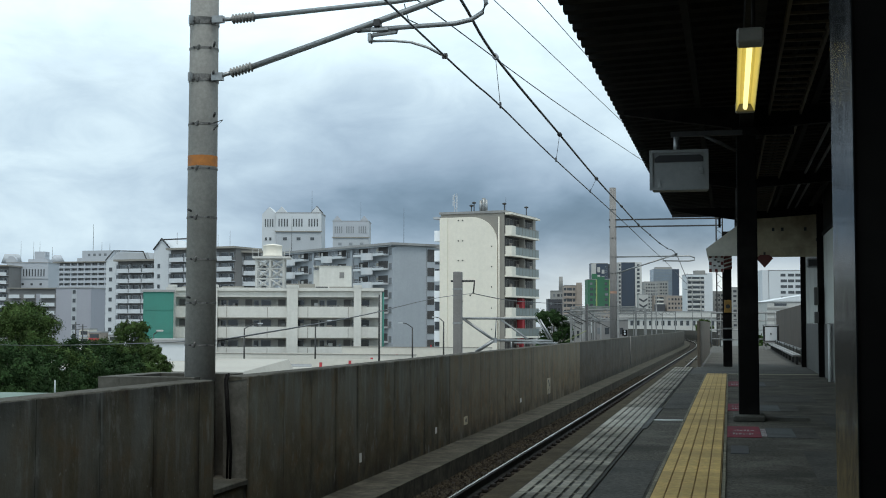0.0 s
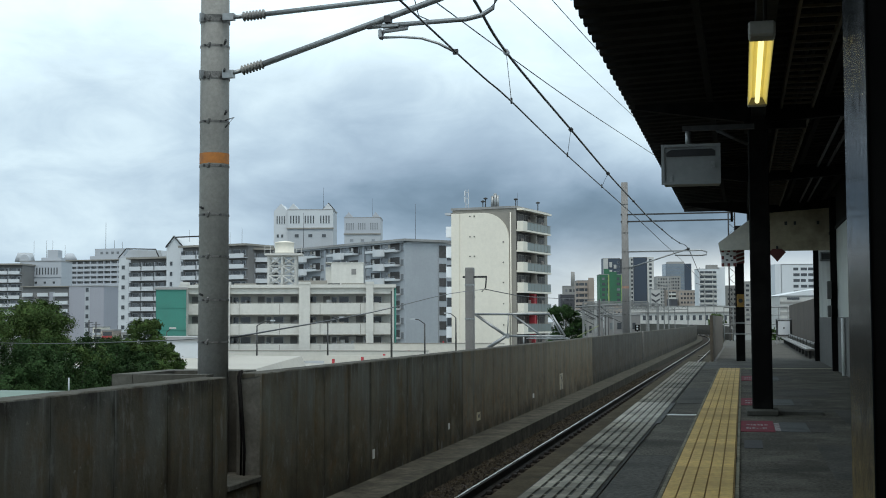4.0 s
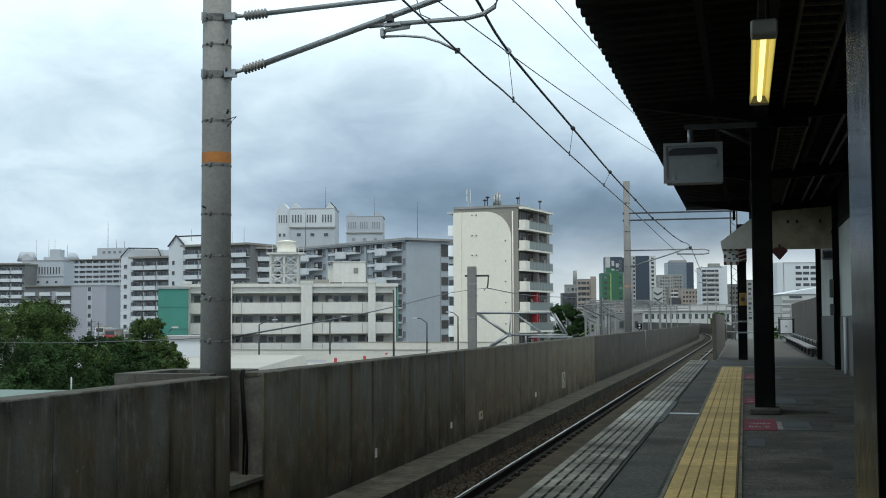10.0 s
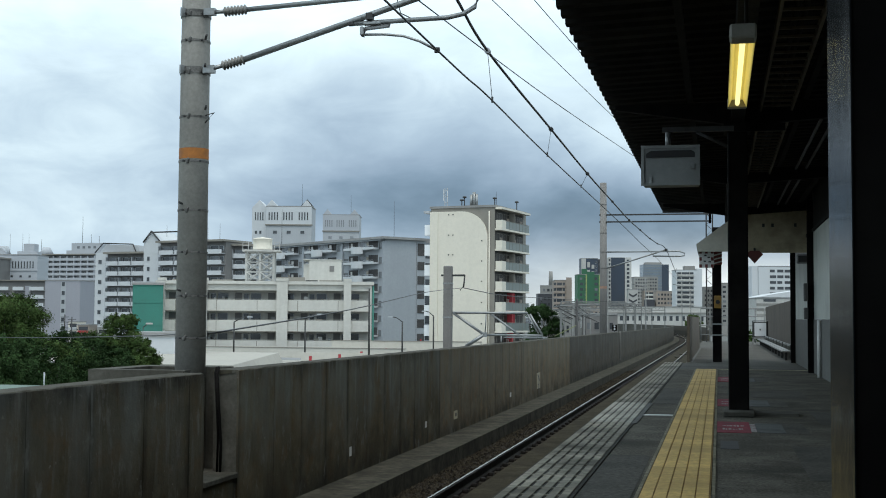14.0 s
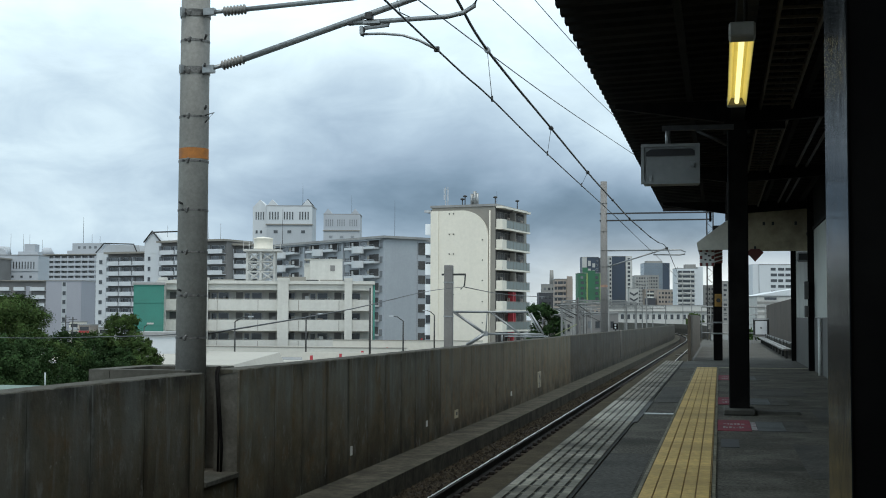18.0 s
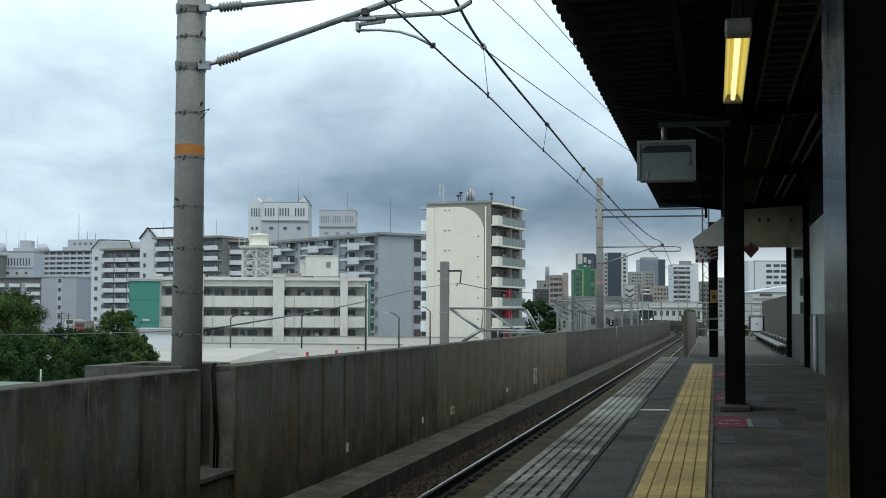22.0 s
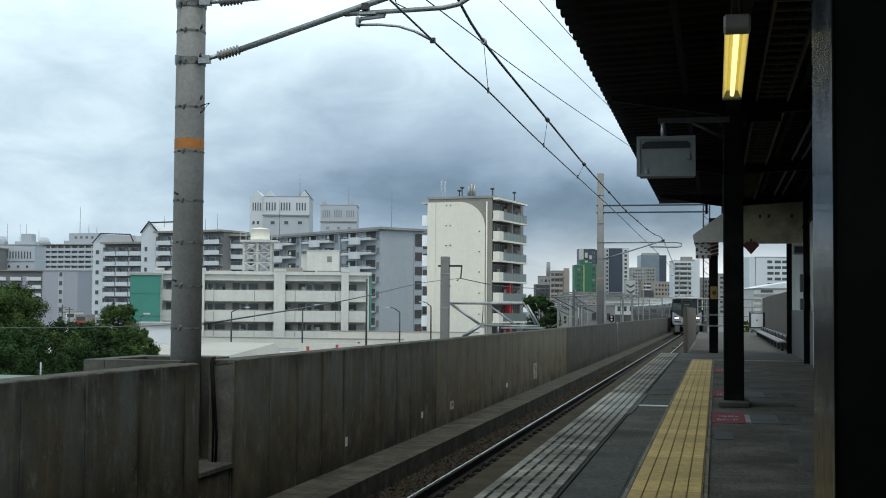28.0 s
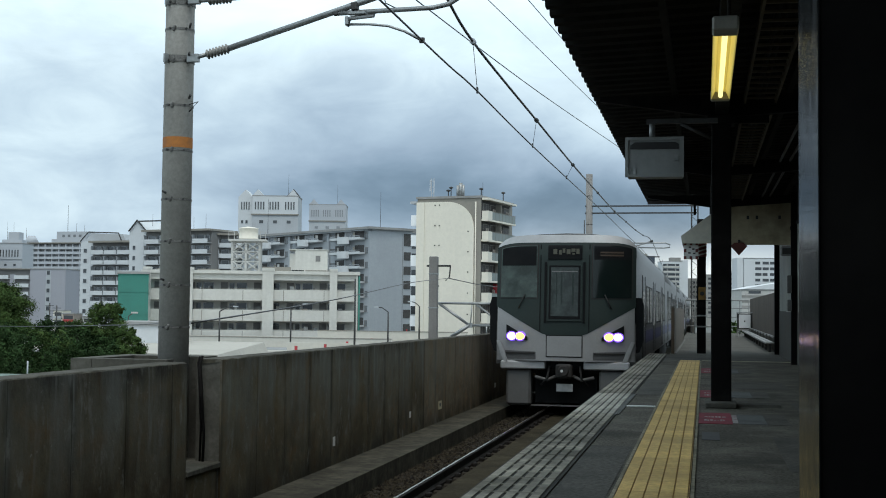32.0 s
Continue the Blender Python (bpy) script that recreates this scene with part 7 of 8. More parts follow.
# gantries over the neighbouring tracks
def gantry(x0, x1, y, z, label):
    g = thing("rail_gantry", label, "gantry", "rail gantries")
    for x in (x0, x1):
        part("leg", boxes((x - 0.07, y - 0.07, -9, x + 0.07, y + 0.07, z + 0.5)), MASTGREY, g)
    for dz in (0, 0.5):
        part("chord", boxes((x0, y - 0.06, z + dz, x1, y + 0.06, z + dz + 0.09)), MASTGREY, g)
    n = max(4, int((x1 - x0) / 0.9))
    points = []
    for k in range(n):
        a, c = x0 + (x1 - x0) * k / n, x0 + (x1 - x0) * (k + 1) / n
        points += [(a, y, z + 0.04), ((a + c) / 2, y, z + 0.54)]
    bm = pipe(points + [(x1, y, z + 0.04)], 0.03, 4)
    part("web", bm, MASTGREY, g)
    return g


for x0, x1, y, z in ((-11.3, -6.6, 92, 1.7), (-15, -8, 125, 2.0), (-19.5, -9.5, 160, 2.3), (-24, -13, 200, 2.7), (-30, -18, 245, 3.0), (-15, -7.2, 175, 2.2), (-24, -11.0, 215, 2.3)):
    gantry(x0, x1, y, z, "grey lattice steel gantry over the neighbouring tracks")
for x, y, z in ((-12, 140, 3.5), (-9.5, 170, 6.5), (-7.2, 258, 8.9), (-5.4, 255, 6.8)):
    p = thing("rail_mast", "slender grey steel mast by the tracks", "mast", "rail masts", at=(x, y, 0))
    part("shaft", tube(bmesh.new(), (0, 0, -9), (0, 0, z), 0.10, 0.08, 8), MASTGREY, p)
    part("arm", pipe([(0, 0, z - 1.2), (-1.8, 0, z - 0.8)], 0.06, 5), MASTGREY, p)
rngm = random.Random(8)
tips = []
for k in range(16):
    y = 84 + k * 9.5
    x = -0.128 * y + (0.012 + 0.026 * rngm.random()) * y
    z = 1.0 + y * rngm.uniform(0.004, 0.016)
    p = thing("line_mast", "thin grey overhead line mast by the neighbouring tracks", "mast", "line masts", at=(x, y, 0))
    part("shaft", tube(bmesh.new(), (0, 0, -9), (0, 0, z), 0.075, 0.06, 7), MASTGREY if k % 3 else STEEL_DARK, p)
    part("arm", pipe([(-1.6, 0, z - 0.5), (1.2, 0, z - 0.35)], 0.045, 5), MASTGREY, p)
    part("brace", pipe([(0, 0, z - 1.2), (-1.4, 0, z - 0.5)], 0.035, 5), STEEL_DARK, p)
    tips.append((x, y, z))
for i in range(0, 13):
    a_, c_ = tips[i], tips[i + 3]
    tagged(part("line_wire", pipe([(a_[0], a_[1], a_[2] - 0.45), ((a_[0] + c_[0]) / 2, (a_[1] + c_[1]) / 2, (a_[2] + c_[2]) / 2 - 0.8), (c_[0], c_[1], c_[2] - 0.45)], 0.022, 5), WIRE), "thin line wire between the masts", "wire", "line wires")
ramp = thing("green_ramp", "pale green sloping handrail beside the tracks", "handrail")
for dz in (0.0,):
    part("rail", pipe([(-9.6, 75, -0.05 + dz), (-8.3, 75, 0.6 + dz)], 0.03, 5), OLIVE, ramp)

# ---- trees ----
def tree(x, y, z_top, radius, height, seed, material, label, leaves=2600, leaf=0.2, z_foot=-9.0, sprigs=16):
    """Trunk and limbs, and a crown of clumps, each of many sprigs of small leaves."""
    r = random.Random(seed)
    g = np.random.default_rng(seed)
    t = thing("tree", label, "tree", at=(x, y, 0))
    bm = bmesh.new()
    top = Vector((r.uniform(-0.3, 0.3), 0, z_top - height * 0.45))
    fork = top * 0.6 + Vector((0, 0, z_foot)) * 0.4
    tube(bm, (0, 0, z_foot), fork, 0.3, 0.22, 8)
    tube(bm, fork, top, 0.22, 0.1, 8)
    centres, sizes = [], []
    for k in range(40):
        a, u = r.uniform(0, 6.283), r.uniform(-0.5, 0.5)
        cr = radius * r.uniform(0.16, 0.36)
        rr = radius * r.uniform(0.3, 0.92) * math.sqrt(max(0.08, 1 - (u * 1.8) ** 2))
        z = min(z_top - cr * r.uniform(0.75, 1.25), z_top - height * 0.5 + u * height * 0.95)
        c = Vector((rr * math.cos(a), rr * math.sin(a), z))
        centres.append(c)
        sizes.append(cr)
        tube(bm, top * 0.8 + Vector((0, 0, z_foot)) * 0.2, c.lerp(top, 0.25), 0.05, 0.012, 5)
    part("trunk", bm, BARK, t)
    n = len(centres) * sprigs
    d = g.normal(size=(n, 3))
    d /= np.linalg.norm(d, axis=1)[:, None]
    size = np.repeat(np.array(sizes), sprigs)
    base = np.repeat(np.array([tuple(c) for c in centres]), sprigs, axis=0)
    tips = base + d * (size * g.uniform(0.55, 1.12, n))[:, None] * np.array((1.0, 1.0, 0.8))
    pick = g.integers(0, n, leaves)
    p = tips[pick] + g.normal(size=(leaves, 3)) * (size[pick] * g.uniform(0.10, 0.24, leaves))[:, None]
    out = d[pick] + g.uniform(-0.8, 0.8, (leaves, 3)) + np.array((0, 0, 0.45))
    out /= np.linalg.norm(out, axis=1)[:, None]
    side = np.cross(out, g.normal(size=(leaves, 3)))
    side /= np.linalg.norm(side, axis=1)[:, None]
    along_ = np.cross(out, side)
    s = (leaf * g.uniform(0.5, 1.5, leaves))[:, None]
    corners = np.stack((p - side * s, p - along_ * s * 0.5 + out * s * 0.1, p + side * s, p + along_ * s * 0.5 + out * s * 0.14), axis=1).reshape(-1, 3)
    me = bpy.data.meshes.new("crown")
    me.from_pydata(corners.tolist(), [], np.arange(leaves * 4).reshape(-1, 4).tolist())
    me.materials.append(material)
    part("crown", me, material, t, kind="stuff")
    return t


for i, (x, y, zt_, rad) in enumerate(((-26.8, 43.2, 1.95, 2.2), (-27.4, 45.2, 1.85, 1.4), (-28.4, 47.3, 0.95, 0.9), (-27.6, 41.1, 1.66, 2.4), (-27.0, 49.4, 0.52, 1.5), (-27.0, 51.4, 0.30, 1.5), (-28.7, 57.2, 1.1, 1.2), (-27.0, 55.6, -0.07, 1.2), (-24.5, 47.9, -0.23, 1.3), (-24.2, 43.9, -0.03, 1.7), (-24.2, 41.8, 0.22, 1.9), (-24.1, 39.8, 0.35, 2.0), (-24.3, 38.7, 0.46, 2.0), (-25.1, 50.9, -0.67, 1.2), (-26.1, 53.8, -1.15, 1.0), (-23.4, 44.1, -0.57, 1.5), (-23.8, 41.9, -0.71, 1.7), (-23.9, 39.9, -0.74, 1.8), (-23.8, 37.8, -0.57, 1.8), (-23.1, 46.2, -0.97, 1.2))):
    dark = i in (2, 4, 8, 9, 11, 12, 14, 15, 16, 17, 18, 19)
    tree(x, y, zt_, rad, rad * 2.3, 20 + i, LEAF2 if dark else LEAF, "dark green bushy tree below the viaduct" if dark else "leafy green tree below the viaduct", 34000, 0.042)
tree(-14.4, 104.6, 2.2, 1.75, 4.6, 61, LEAF2, "round dark green tree by the tracks", 46000, 0.06)
tree(-4.6, 237, 1.9, 1.8, 3.4, 63, LEAF, "green bush beside the bend", 2500, 0.2)
for x0, x1, d, z1, m in ((-33.5, -28.5, 250, 1.6, T_GREY), (-27.5, -20.5, 262, 2.2, W_RECESS), (-30, -26, 300, 4.6, W_TAN)):
    town("trackside_building", "low grey building beside the neighbouring tracks", (x0, d), (x1, d + 1), 8, z1, m, 1, 4)
tree(2.4, 75, 0.7, 1.6, 3.2, 64, LEAF, "green bush beyond the platform end", 1500, 0.15)
tree(4.4, 78, 0.6, 1.6, 3.2, 65, LEAF, "green bush beyond the platform end", 1500, 0.15)

# ---- the train ----
STAIN = mat("brushed stainless body", (0.105, 0.105, 0.103), 0.4, 0.2, 30, 0.12, 0.8, 0.25, 0.03, spec=0.35)
SILVER = mat("silver front paint", (0.26, 0.26, 0.262), 0.45, 0.15, 30, 0.1, 1, 0.15, 0.02)
MASK = mat("dark grey front mask", (0.020, 0.030, 0.028), 0.5, 0, 20, 0.12, 1, 0.1, 0.0, spec=0.16)
T_ROOF = mat("pale train roof", (0.33, 0.34, 0.35), 0.5, 0.15, 10, 0.1, 0.6, 0.3, 0.05)
T_GLASS = mat("train window glass", (0.006, 0.011, 0.0105), 0.1, 0, 3, 0.15, 0.4, 0.1, 0.0, spec=0.28)
# paler than the other panes: the lit cab behind is put into the colour
CAB_GLASS = mat("lit grey-green cab glass", (0.050, 0.068, 0.062), 0.10, 0, 1.6, 0.6, 2.6, 0.7, 0.0, spec=0.22, dirt=(0.018, 0.025, 0.023))
GANG_GLASS = mat("dim gangway glass", (0.034, 0.045, 0.042), 0.10, 0, 2.4, 0.7, 4.0, 0.7, 0.0, spec=0.3, dirt=(0.006, 0.009, 0.008))
SIDE_GLASS = mat("side window glass", (0.006, 0.008, 0.008), 0.08, 0, 3, 0.15, 0.4, 0.1, 0.0, spec=0.5)
T_BLUE = mat("violet blue band", (0.055, 0.055, 0.13), 0.5, 0, 10, 0.1, 0.5, 0.1, 0.02)
T_DOOR = mat("steel train door", (0.105, 0.108, 0.11), 0.42, 0.3, 20, 0.1, 1, 0.2, 0.02)
T_UNDER = mat("dark underframe", (0.018, 0.018, 0.018), 0.8, 0.2, 10, 0.3, 1, 0.3, 0.1)
T_SKIRT = mat("grey skirt paint", (0.11, 0.11, 0.11), 0.6, 0, 10, 0.15, 0.6, 0.3, 0.05)
T_WHEEL = mat("wheel steel", (0.10, 0.085, 0.075), 0.6, 0.6)
HEAD_W = glow_mat("violet white headlight", (0.80, 0.66, 1.0), 6.0)
# glow for the added ring that stands in for lens glare
HEAD_GLARE = glow_mat("violet headlight glare", (0.24, 0.12, 1.0), 0.8)
HEAD_Y = glow_mat("warm headlight", (1.0, 0.64, 0.06), 6.0)
LED = glow_mat("dim olive display", (0.030, 0.030, 0.020), 0.5)
SHADE = mat("black rubber and shade", (0.006, 0.007, 0.008), 0.75, 0, 20, 0.2, 1, 0.1, 0.0, spec=0.1)
# grey that holds the shade of the lower front corners
T_FOOT = mat("shaded grey lower corner", (0.075, 0.076, 0.078), 0.55, 0.1, 20, 0.2, 1, 0.3, 0.03)
FIN = mat("pale silver fin", (0.36, 0.365, 0.37), 0.45, 0.2, 30, 0.1, 1, 0.2, 0.0)
AMBER = glow_mat("dim amber display", (0.030, 0.018, 0.010), 0.2)
T_PLATE = mat("pale coupler plate", (0.62, 0.62, 0.62), 0.5)


def front_y(x, z):
    """The front's bulge: it leans back above the lamps and curves round at the sides."""
    return 9.90 - 0.10 * max(0.0, z - 1.9) - 0.40 * max(0.0, z - 3.45) - 0.22 * (abs(x) / 1.475) ** 3


def front_patch(x0, x1, lower, upper, off, thick=0.03, nx=24, nz=6):
    """A curved plate on the front between two heights that may vary with x."""
    bm = bmesh.new()
    grid = []
    for layer in (0, 1):
        g = []
        for i in range(nx + 1):
            x = x0 + (x1 - x0) * i / nx
            lo, hi = lower(x), upper(x)
            g.append([bm.verts.new((x, front_y(x, lo + (hi - lo) * j / nz) + off - layer * thick, lo + (hi - lo) * j / nz)) for j in range(nz + 1)])
        grid.append(g)
    a, c = grid
    for i in range(nx):
        for j in range(nz):
            bm.faces.new((a[i][j], a[i][j + 1], a[i + 1][j + 1], a[i + 1][j])).smooth = True
            bm.faces.new((c[i][j], c[i + 1][j], c[i + 1][j + 1], c[i][j + 1]))
    for e in bm.edges:
        e.smooth = not e.is_boundary
    for i in range(nx):
        bm.faces.new((a[i][0], a[i + 1][0], c[i + 1][0], c[i][0]))
        bm.faces.new((a[i][nz], c[i][nz], c[i + 1][nz], a[i + 1][nz]))
    for j in range(nz):
        bm.faces.new((a[0][j], c[0][j], c[0][j + 1], a[0][j + 1]))
        bm.faces.new((a[nx][j], a[nx][j + 1], c[nx][j + 1], c[nx][j]))
    return bm


HALF = [(1.475, 0.98), (1.475, 1.3), (1.475, 3.25), (1.468, 3.40), (1.43, 3.52), (1.32, 3.63), (1.05, 3.70), (0.55, 3.745)]
SECTION = HALF + [(0.0, 3.76)] + [(-x, z) for x, z in HALF[::-1]]


def car_shell(y0, y1, cab):
    bm = bmesh.new()
    stations = [y0, y1 - 0.6, y1 - 0.25, y1] if cab else [y0, y1]
    rings = []
    for s in stations:
        ring = []
        for x, z in SECTION:
            yy = s
            if cab and s > y1 - 0.7:
                yy = front_y(x, z) - (y1 - s) * (1.0 if s < y1 else 0) - 0.02
            ring.append(bm.verts.new((x, yy, z)))
        rings.append(ring)
    n = len(SECTION)
    for r0, r1 in zip(rings, rings[1:]):
        for i in range(n):
            j = (i + 1) % n
            bm.faces.new((r0[i], r1[i], r1[j], r0[j])).smooth = 1 < i < n - 3
    bm.faces.new(rings[0])
    bm.faces.new(rings[-1][::-1])
    return bm


shell_plain = mesh_of("body", car_shell(-9.8, 9.8, False), STAIN)
roof_mesh = bmesh.new()
for r0 in (0,):
    prism(roof_mesh, [(x * 1.0, z + 0.014) for x, z in HALF[4:]] + [(0, 3.786)] + [(-x, z + 0.014) for x, z in HALF[:3:-1]], -9.75, 9.3)
roof_skin = mesh_of("roof", roof_mesh, T_ROOF)
door_mesh = mesh_of("door", boxes((1.466, -0.65, 1.05, 1.479, 0.65, 2.92)), T_DOOR)
leaf_glass = mesh_of("door_glass", boxes((1.4795, 0.08, 1.75, 1.484, 0.52, 2.6), (1.4795, -0.52, 1.75, 1.484, -0.08, 2.6)), SIDE_GLASS)
door_gap = mesh_of("door_seal", boxes((1.4795, -0.012, 1.05, 1.486, 0.012, 2.92), (1.476, -0.72, 1.05, 1.489, -0.65, 2.96), (1.476, 0.65, 1.05, 1.489, 0.72, 2.96)), T_UNDER)
win_mesh = mesh_of("side_window", boxes((1.470, -0.78, 1.85, 1.482, 0.78, 2.72)), SIDE_GLASS)
win_frame = mesh_of("window_frame", boxes((1.476, -0.82, 1.81, 1.487, 0.82, 1.85), (1.476, -0.82, 2.72, 1.487, 0.82, 2.76), (1.476, -0.82, 1.85, 1.487, -0.78, 2.72), (1.476, 0.78, 1.85, 1.487, 0.82, 2.72), (1.476, -0.02, 1.85, 1.488, 0.02, 2.72)), T_UNDER)
band_mesh = mesh_of("blue_band", boxes((1.4752, -9.7, 1.36, 1.4775, 9.55, 1.66), (-1.4775, -9.7, 1.36, -1.4752, 9.55, 1.66)), T_BLUE)
under_mesh = mesh_of("underframe", boxes((-1.15, -9.6, 0.78, 1.15, 9.5, 0.978), (-1.1, -4.6, 0.25, 1.1, 4.6, 0.78)), T_UNDER)
bm = bmesh.new()
prism(bm, [(0.88, 3.62), (0.86, 3.78), (0.74, 3.85), (0.45, 3.90), (0, 3.92), (-0.45, 3.90), (-0.74, 3.85), (-0.86, 3.78), (-0.88, 3.62)], -2.1, 2.1)
ac_mesh = mesh_of("roof_unit", bm, T_ROOF, 0.06)
bm = bmesh.new()
for sx in (-1, 1):
    for y in (-1.05, 1.05):
        tube(bm, (sx * 0.50, y, 0.43), (sx * 0.60, y, 0.43), 0.43, 0.43, 18)
wheel_mesh = mesh_of("wheels", bm, T_WHEEL)
bogie_mesh = mesh_of("bogie", boxes((-0.95, -1.5, 0.32, -0.78, 1.5, 0.62), (0.78, -1.5, 0.32, 0.95, 1.5, 0.62), (-0.78, -0.3, 0.35, 0.78, 0.3, 0.75)), T_UNDER, 0.03)
MIRROR = Matrix.Rotation(math.pi, 4, "Z")


def train_car(cab, label):
    c = thing("train_car", label, "train car", "cars of the train")
    body = part("body", mesh_of("body", car_shell(-9.8, 9.9, True), STAIN) if cab else shell_plain, STAIN, c)
    part("roof", roof_skin, T_ROOF, c, "pale roof panels")
    part("blue_band", band_mesh, T_BLUE, c, "violet blue waist band")
    part("underframe", under_mesh, T_UNDER, c)
    for y in (-6.9, 6.9):
        bg_ = part("bogie", bogie_mesh, T_UNDER, c, at=(0, y, 0))
        part("wheels", wheel_mesh, T_WHEEL, bg_)
    for y in (-5.0, 5.0):
        part("roof_unit", ac_mesh, T_ROOF, c, "roof air conditioner", at=(0, y, 0))
    for side in (Matrix.Identity(4), MIRROR):
        flip = -1 if side is MIRROR else 1
        for y in (-6.6, 0.0, 6.3):
            d = part("door", door_mesh, T_DOOR, c, at=side @ Matrix.Translation((0, flip * y, 0)))
            part("door_glass", leaf_glass, SIDE_GLASS, d)
            part("door_seal", door_gap, T_UNDER, d)
        for y in (-8.6, -4.25, -2.35, 2.2, 4.1):
            wdw = part("side_window", win_mesh, SIDE_GLASS, c, at=side @ Matrix.Translation((0, flip * y, 0)))
            part("window_frame", win_frame, T_UNDER, wdw)
    return c


lead = train_car(True, "leading silver electric train car with a dark grey front mask")
# sloping mask: deep in the middle, rising to the lamps at the sides
def mask_low(x):
    u = abs(x)
    return 1.60 if u < 0.42 else (1.60 + (u - 0.42) * 0.57)


def level(z):
    return lambda x: z


def mask_top(x):
    return 3.56 - 0.11 * (abs(x) / 1.474) ** 8


part("front_panel", front_patch(-1.45, 1.45, level(1.06), lambda x: mask_low(x) + 0.02, 0.012), SILVER, lead, "silver lower front")
part("front_mask", front_patch(-1.474, 1.474, mask_low, mask_top, 0.02, nz=10), MASK, lead, "dark grey glossy front mask")
part("brow", front_patch(-1.45, 1.45, lambda x: mask_top(x) + 0.002, lambda x: 3.735 - 0.03 * (abs(x) / 1.455) ** 2 - 0.20 * (abs(x) / 1.455) ** 9, 0.024, nz=3), T_ROOF, lead, "pale brow over the mask")
for s in (-1, 1):
    a, c = min(s * 0.56, s * 1.41), max(s * 0.56, s * 1.41)
    part("windscreen_gasket", front_patch(a, c, level(2.365), lambda x: mask_top(x) - 0.035, 0.026), T_UNDER, lead, "black rubber gasket")
    ws = part("windscreen", front_patch(a + 0.025, c - 0.025, level(2.39), lambda x: mask_top(x) - 0.06, 0.034), CAB_GLASS if s > 0 else T_GLASS, lead, "dark windscreen")
    part("sunshade", front_patch(a + 0.05, c - 0.05, level(3.07 if s > 0 else 3.2), lambda x: mask_top(x) - 0.08, 0.040), SHADE, ws, "black shade band across the top of the glass")
    part("mask_seam", front_patch(min(s * 0.505, s * 0.525), max(s * 0.505, s * 0.525), level(1.66), level(3.52), 0.028, nx=1), SHADE, lead)
gw = part("gangway_door", front_patch(-0.36, 0.36, level(1.90), level(3.10), 0.045), MASK, lead, "front gangway door")
part("gangway_gasket", front_patch(-0.33, 0.33, level(1.94), level(3.07), 0.051, nx=6), SHADE, gw)
part("gangway_window", front_patch(-0.29, 0.29, level(2.0), level(3.03), 0.058, nx=6), GANG_GLASS, gw, "tall dark window of the gangway door")
for s in (-1, 1):
    part("hose_bracket", pipe([(s * 0.18, 9.72, 0.74), (s * 0.36, 9.80, 0.66), (s * 0.62, 9.78, 0.72)], 0.035, 6), T_SKIRT, lead)
part("inner_rail", front_patch(-0.27, 0.27, level(2.93), level(2.955), 0.063, nx=4, nz=1), T_SKIRT, gw)
for x0, x1 in ((-0.19, -0.16), (0.05, 0.075), (0.16, 0.18)):
    part("inner_fold", front_patch(x0, x1, level(2.25), level(2.90), 0.063, nx=1), MASK, gw)
for x0, x1 in ((-0.43, -0.385), (0.385, 0.43)):
    part("gangway_frame", front_patch(x0, x1, level(1.86), level(3.14), 0.05, nx=1), SHADE, gw)
dsp = part("destination_display", front_patch(-0.36, 0.36, level(3.20), level(3.50), 0.04, nx=4), SHADE, lead, "lit destination display, unreadable")
part("display_bar", front_patch(0.17, 0.25, level(3.31), level(3.42), 0.048, nx=1, nz=1), LED, dsp)
for x0, x1, z0, z1 in ((-0.30, -0.235, 3.315, 3.425), (-0.215, -0.13, 3.36, 3.43), (-0.20, -0.15, 3.30, 3.335), (-0.11, -0.03, 3.31, 3.415), (0.0, 0.055, 3.34, 3.43), (0.075, 0.13, 3.30, 3.40)):
    part("display_bar", front_patch(x0, x1, level(z0), level(z1), 0.048, nx=1, nz=1), LED, dsp)
dsp = part("side_display", front_patch(-1.30, -0.66, level(3.24), level(3.40), 0.048, nx=4), SHADE, lead, "dim amber display behind the windscreen")
for z in (3.27, 3.33):
    part("display_bar", front_patch(-1.22, -0.74, level(z), level(z + 0.035), 0.054, nx=3, nz=1), AMBER, dsp)
part("cover_gap", front_patch(-0.385, 0.385, level(1.14), level(1.605), 0.021, nx=6), SHADE, lead)
part("coupler_cover", front_patch(-0.365, 0.365, level(1.16), level(1.585), 0.03, nx=6), SILVER, lead, "coupler cover panel")
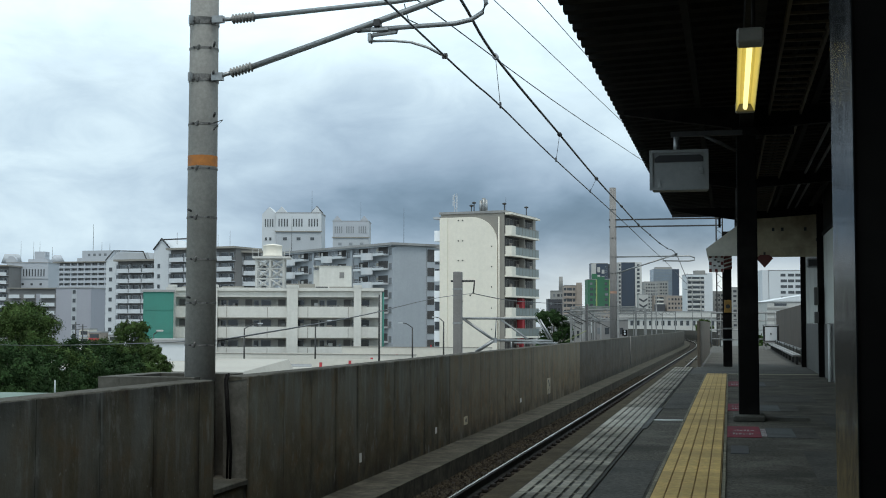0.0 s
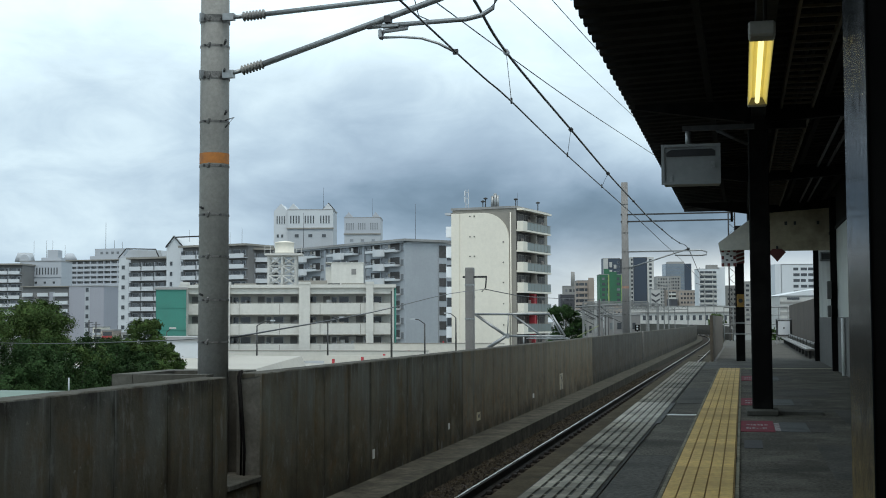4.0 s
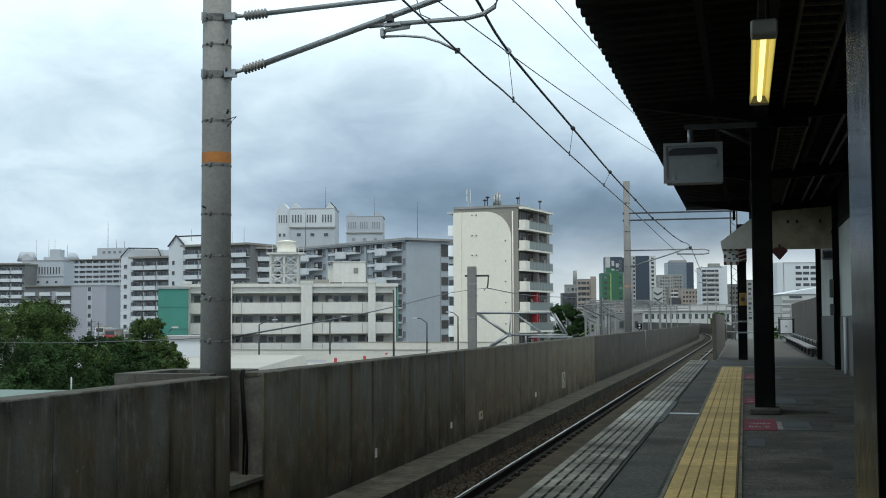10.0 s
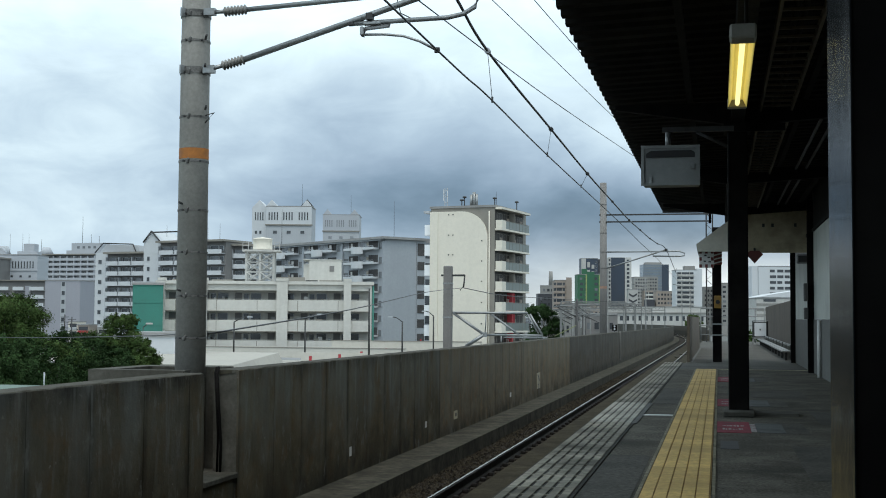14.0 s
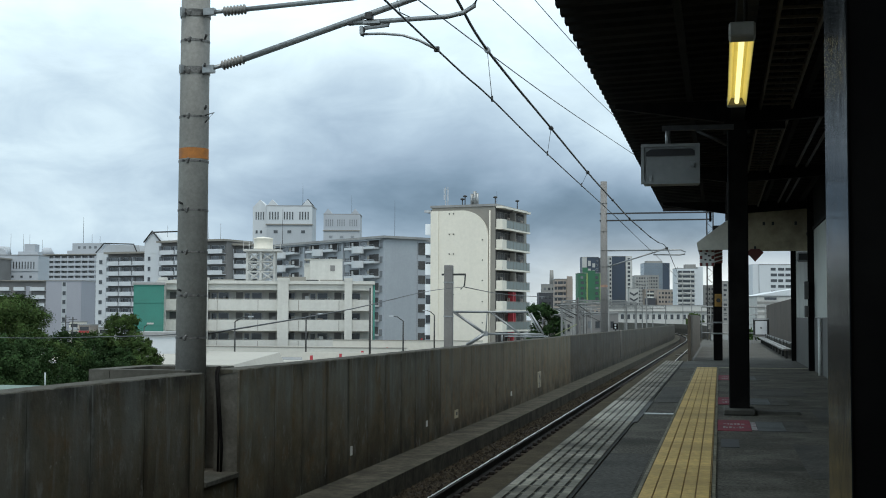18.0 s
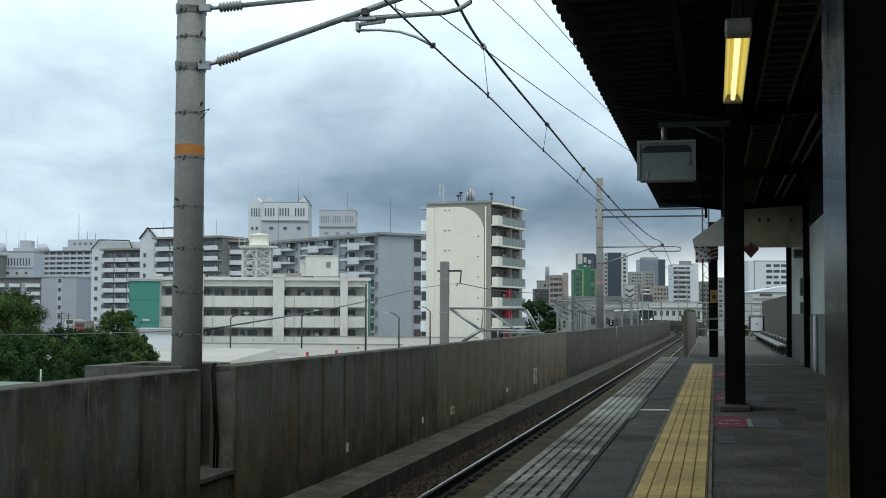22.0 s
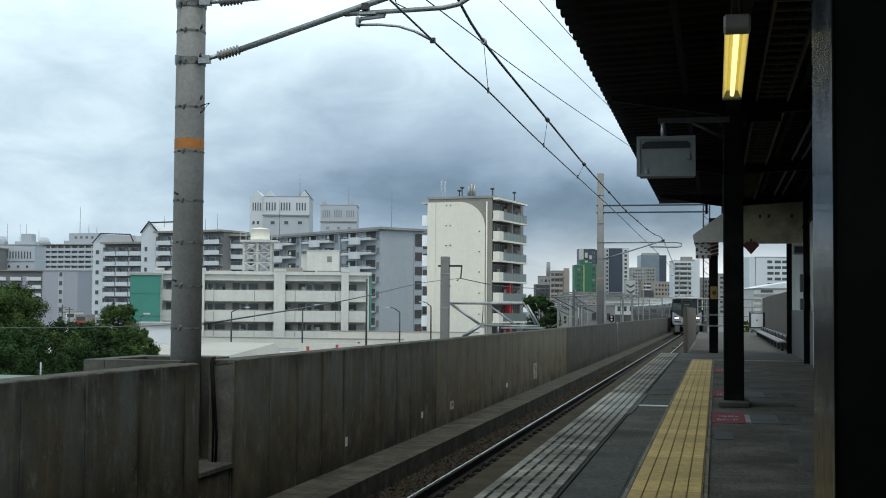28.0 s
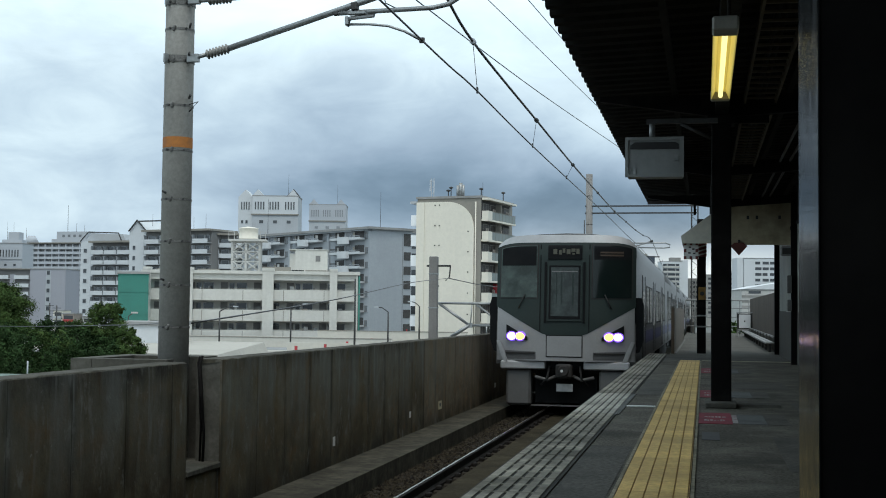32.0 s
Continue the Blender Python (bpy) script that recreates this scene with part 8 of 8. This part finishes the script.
for s in (-1, 1):
    hl = part("headlight", front_patch(min(s * 0.78, s * 1.24), max(s * 0.78, s * 1.24), lambda x: 1.485 + (abs(x) - 0.78) * 0.04, lambda x: 1.56 + (abs(x) - 0.78) * 0.56, 0.045), SHADE, lead, "dark pointed headlight cluster")
    for x, m in ((0.935, HEAD_Y), (1.115, HEAD_W)):
        # lens is oversized and a violet ring added, to hold the glare
        yy = front_y(x, 1.57)
        bm = tube(bmesh.new(), (0, 0.03, 0), (0, 0.09, 0), 0.098, 0.086, 18)
        tube(bm, (0, 0.09, 0), (0, 0.102, 0), 0.086, 0.03, 18)
        bmesh.ops.scale(bm, vec=(1.0, 1.0, 0.8), verts=bm.verts[:])
        part("lens", bm, m, hl, "lit headlight lens", at=(s * x, yy, 1.572))
        glare = tube(bmesh.new(), (0, 0.02, 0), (0, 0.062, 0), 0.125, 0.115, 18)
        bmesh.ops.scale(glare, vec=(1.0, 1.0, 0.85), verts=glare.verts[:])
        part("lamp_rim", glare, HEAD_GLARE, hl, "violet glowing ring for the headlight's glare", at=(s * x, yy, 1.572))
    # flat darker patch in place of the shaded recess
    part("foot_recess", front_patch(min(s * 0.60, s * 1.27), max(s * 0.60, s * 1.27), level(1.09), lambda x: 1.25 + 0.03 * (abs(x) - 0.6), 0.016), T_FOOT, lead, "darker patch holding the shade of the foot recess")
    part("foot_step", front_patch(min(s * 0.62, s * 1.25), max(s * 0.62, s * 1.25), level(1.20), level(1.235), 0.034, nz=1), T_UNDER, lead)
    part("side_cover", prism(bmesh.new(), [(s * 1.44, 1.22), (s * 1.54, 1.26), (s * 1.62, 1.5), (s * 1.63, 2.25), (s * 1.58, 2.40), (s * 1.44, 2.40)], 9.3, 9.62), SHADE, lead, "dark side cover")
    bm = bmesh.new()
    for z0, x0, x1 in ((1.04, 1.20, 1.30), (1.22, 1.27, 1.37), (1.47, 1.38, 1.46)):
        for x in (x0, x1):
            for d in (0.07, -0.04):
                bm.verts.new((s * x, front_y(x, z0) + d, z0))
    bmesh.ops.convex_hull(bm, input=bm.verts[:])
    part("side_fin", bm, FIN, lead, "pale slanted fin")
    part("wiper", pipe([(s * 0.98, front_y(0.98, 2.2) + 0.06, 2.16), (s * 0.84, front_y(0.84, 2.4) + 0.06, 2.46)], 0.014, 5), T_UNDER, lead)
    part("skirt", boxes((min(s * 0.72, s * 1.25), 9.35, 0.11, max(s * 0.72, s * 1.25), 9.75, 0.87)), T_SKIRT, lead, "grey front skirt", bevel=0.05)
    part("bumper", boxes((min(s * 0.40, s * 1.36), 9.4, 0.88, max(s * 0.40, s * 1.36), 9.84, 1.055)), FIN, lead, bevel=0.025)
    part("hose", pipe([(s * 0.32, 9.75, 0.95), (s * 0.36, 9.85, 0.7), (s * 0.5, 9.75, 0.55)], 0.025, 6), T_UNDER, lead)
part("bumper_recess", boxes((-0.395, 9.4, 0.88, 0.395, 9.72, 1.13)), SHADE, lead)
part("coupler", boxes((-0.17, 9.4, 0.70, 0.17, 10.02, 1.0)), T_UNDER, lead, bevel=0.04)
part("coupler_face", tube(bmesh.new(), (0, 10.02, 0.86), (0, 10.06, 0.86), 0.12, 0.10, 10), T_UNDER, lead)
part("coupler_pin", tube(bmesh.new(), (0.03, 10.062, 0.86), (0.03, 10.07, 0.86), 0.03, 0.03, 8), T_PLATE, lead)
part("coupler_plate", boxes((-0.17, 9.75, 0.42, 0.17, 9.79, 0.58)), T_PLATE, lead, "pale plate under the coupler")
part("snow_guard", boxes((-0.655, 9.2, 0.16, 0.655, 9.5, 0.84)), SHADE, lead)
part("guard_bar", boxes((-1.25, 9.62, 0.10, 0.72, 9.68, 0.128)), T_SKIRT, lead)
part("aerial", tube(bmesh.new(), (-0.25, 8.2, 3.77), (-0.25, 8.2, 4.15), 0.012, 0.01, 6), STEEL_DARK, lead)
cars = [lead]
plain = train_car(False, "silver electric train car with a violet blue band")
cars.append(plain)
for k in range(6):
    cars.append(copy_thing(plain, Matrix.Identity(4)))
pant = part("pantograph", pipe([(0, -4, 3.9), (0, -5.2, 4.4), (0, -4.4, 4.75)], 0.03, 6), STEEL_DARK, plain, "raised pantograph")
part("pan_head", boxes((-0.8, -4.45, 4.75, 0.8, -4.3, 4.8)), STEEL_DARK, pant)


def motions():
    """The train runs in at about 24 to 27 m/s; each car keeps to the line of the track."""
    # seconds before the end, metres from the camera to the train's nose
    plan = [(-1, -0.6), (0, 26.4), (1, 53.7), (2, 80.0), (4, 130.0), (7, 199.0), (9, 247.5), (11, 301.0), (13, 353.0), (15, 405.0)]

    def front(t):
        u = 32.0 - t
        if u >= 13:
            return 353.0 + 26.0 * (u - 13)
        k = max(n for n in range(1, len(plan) - 2) if plan[n][0] <= u)
        (u0, a), (u1, b), (u2, c), (u3, d) = plan[k - 1:k + 3]
        h = u2 - u1
        f = (u - u1) / h
        m1, m2 = (c - a) / (u2 - u0) * h, (d - b) / (u3 - u1) * h
        return (2 * f ** 3 - 3 * f * f + 1) * b + (f ** 3 - 2 * f * f + f) * m1 + (3 * f * f - 2 * f ** 3) * c + (f ** 3 - f * f) * m2

    def car_pose(s):
        (a, _), (c, _) = track(s - 6.9), track(s + 6.9)
        mid, d = (a + c) / 2, a - c
        yaw = math.degrees(math.atan2(-d.x, d.y))
        return pose(mid.x - 0.055, mid.y, mid.z, math.degrees(math.atan2(d.z, math.hypot(d.x, d.y))), 0, yaw)
    for i, c in enumerate(cars):
        rows = []
        for k in range(65):
            t = k * 0.5
            rows.append((t, car_pose(front(t) + 9.9 + 20.0 * i)))
        walk(c, rows)


motions()
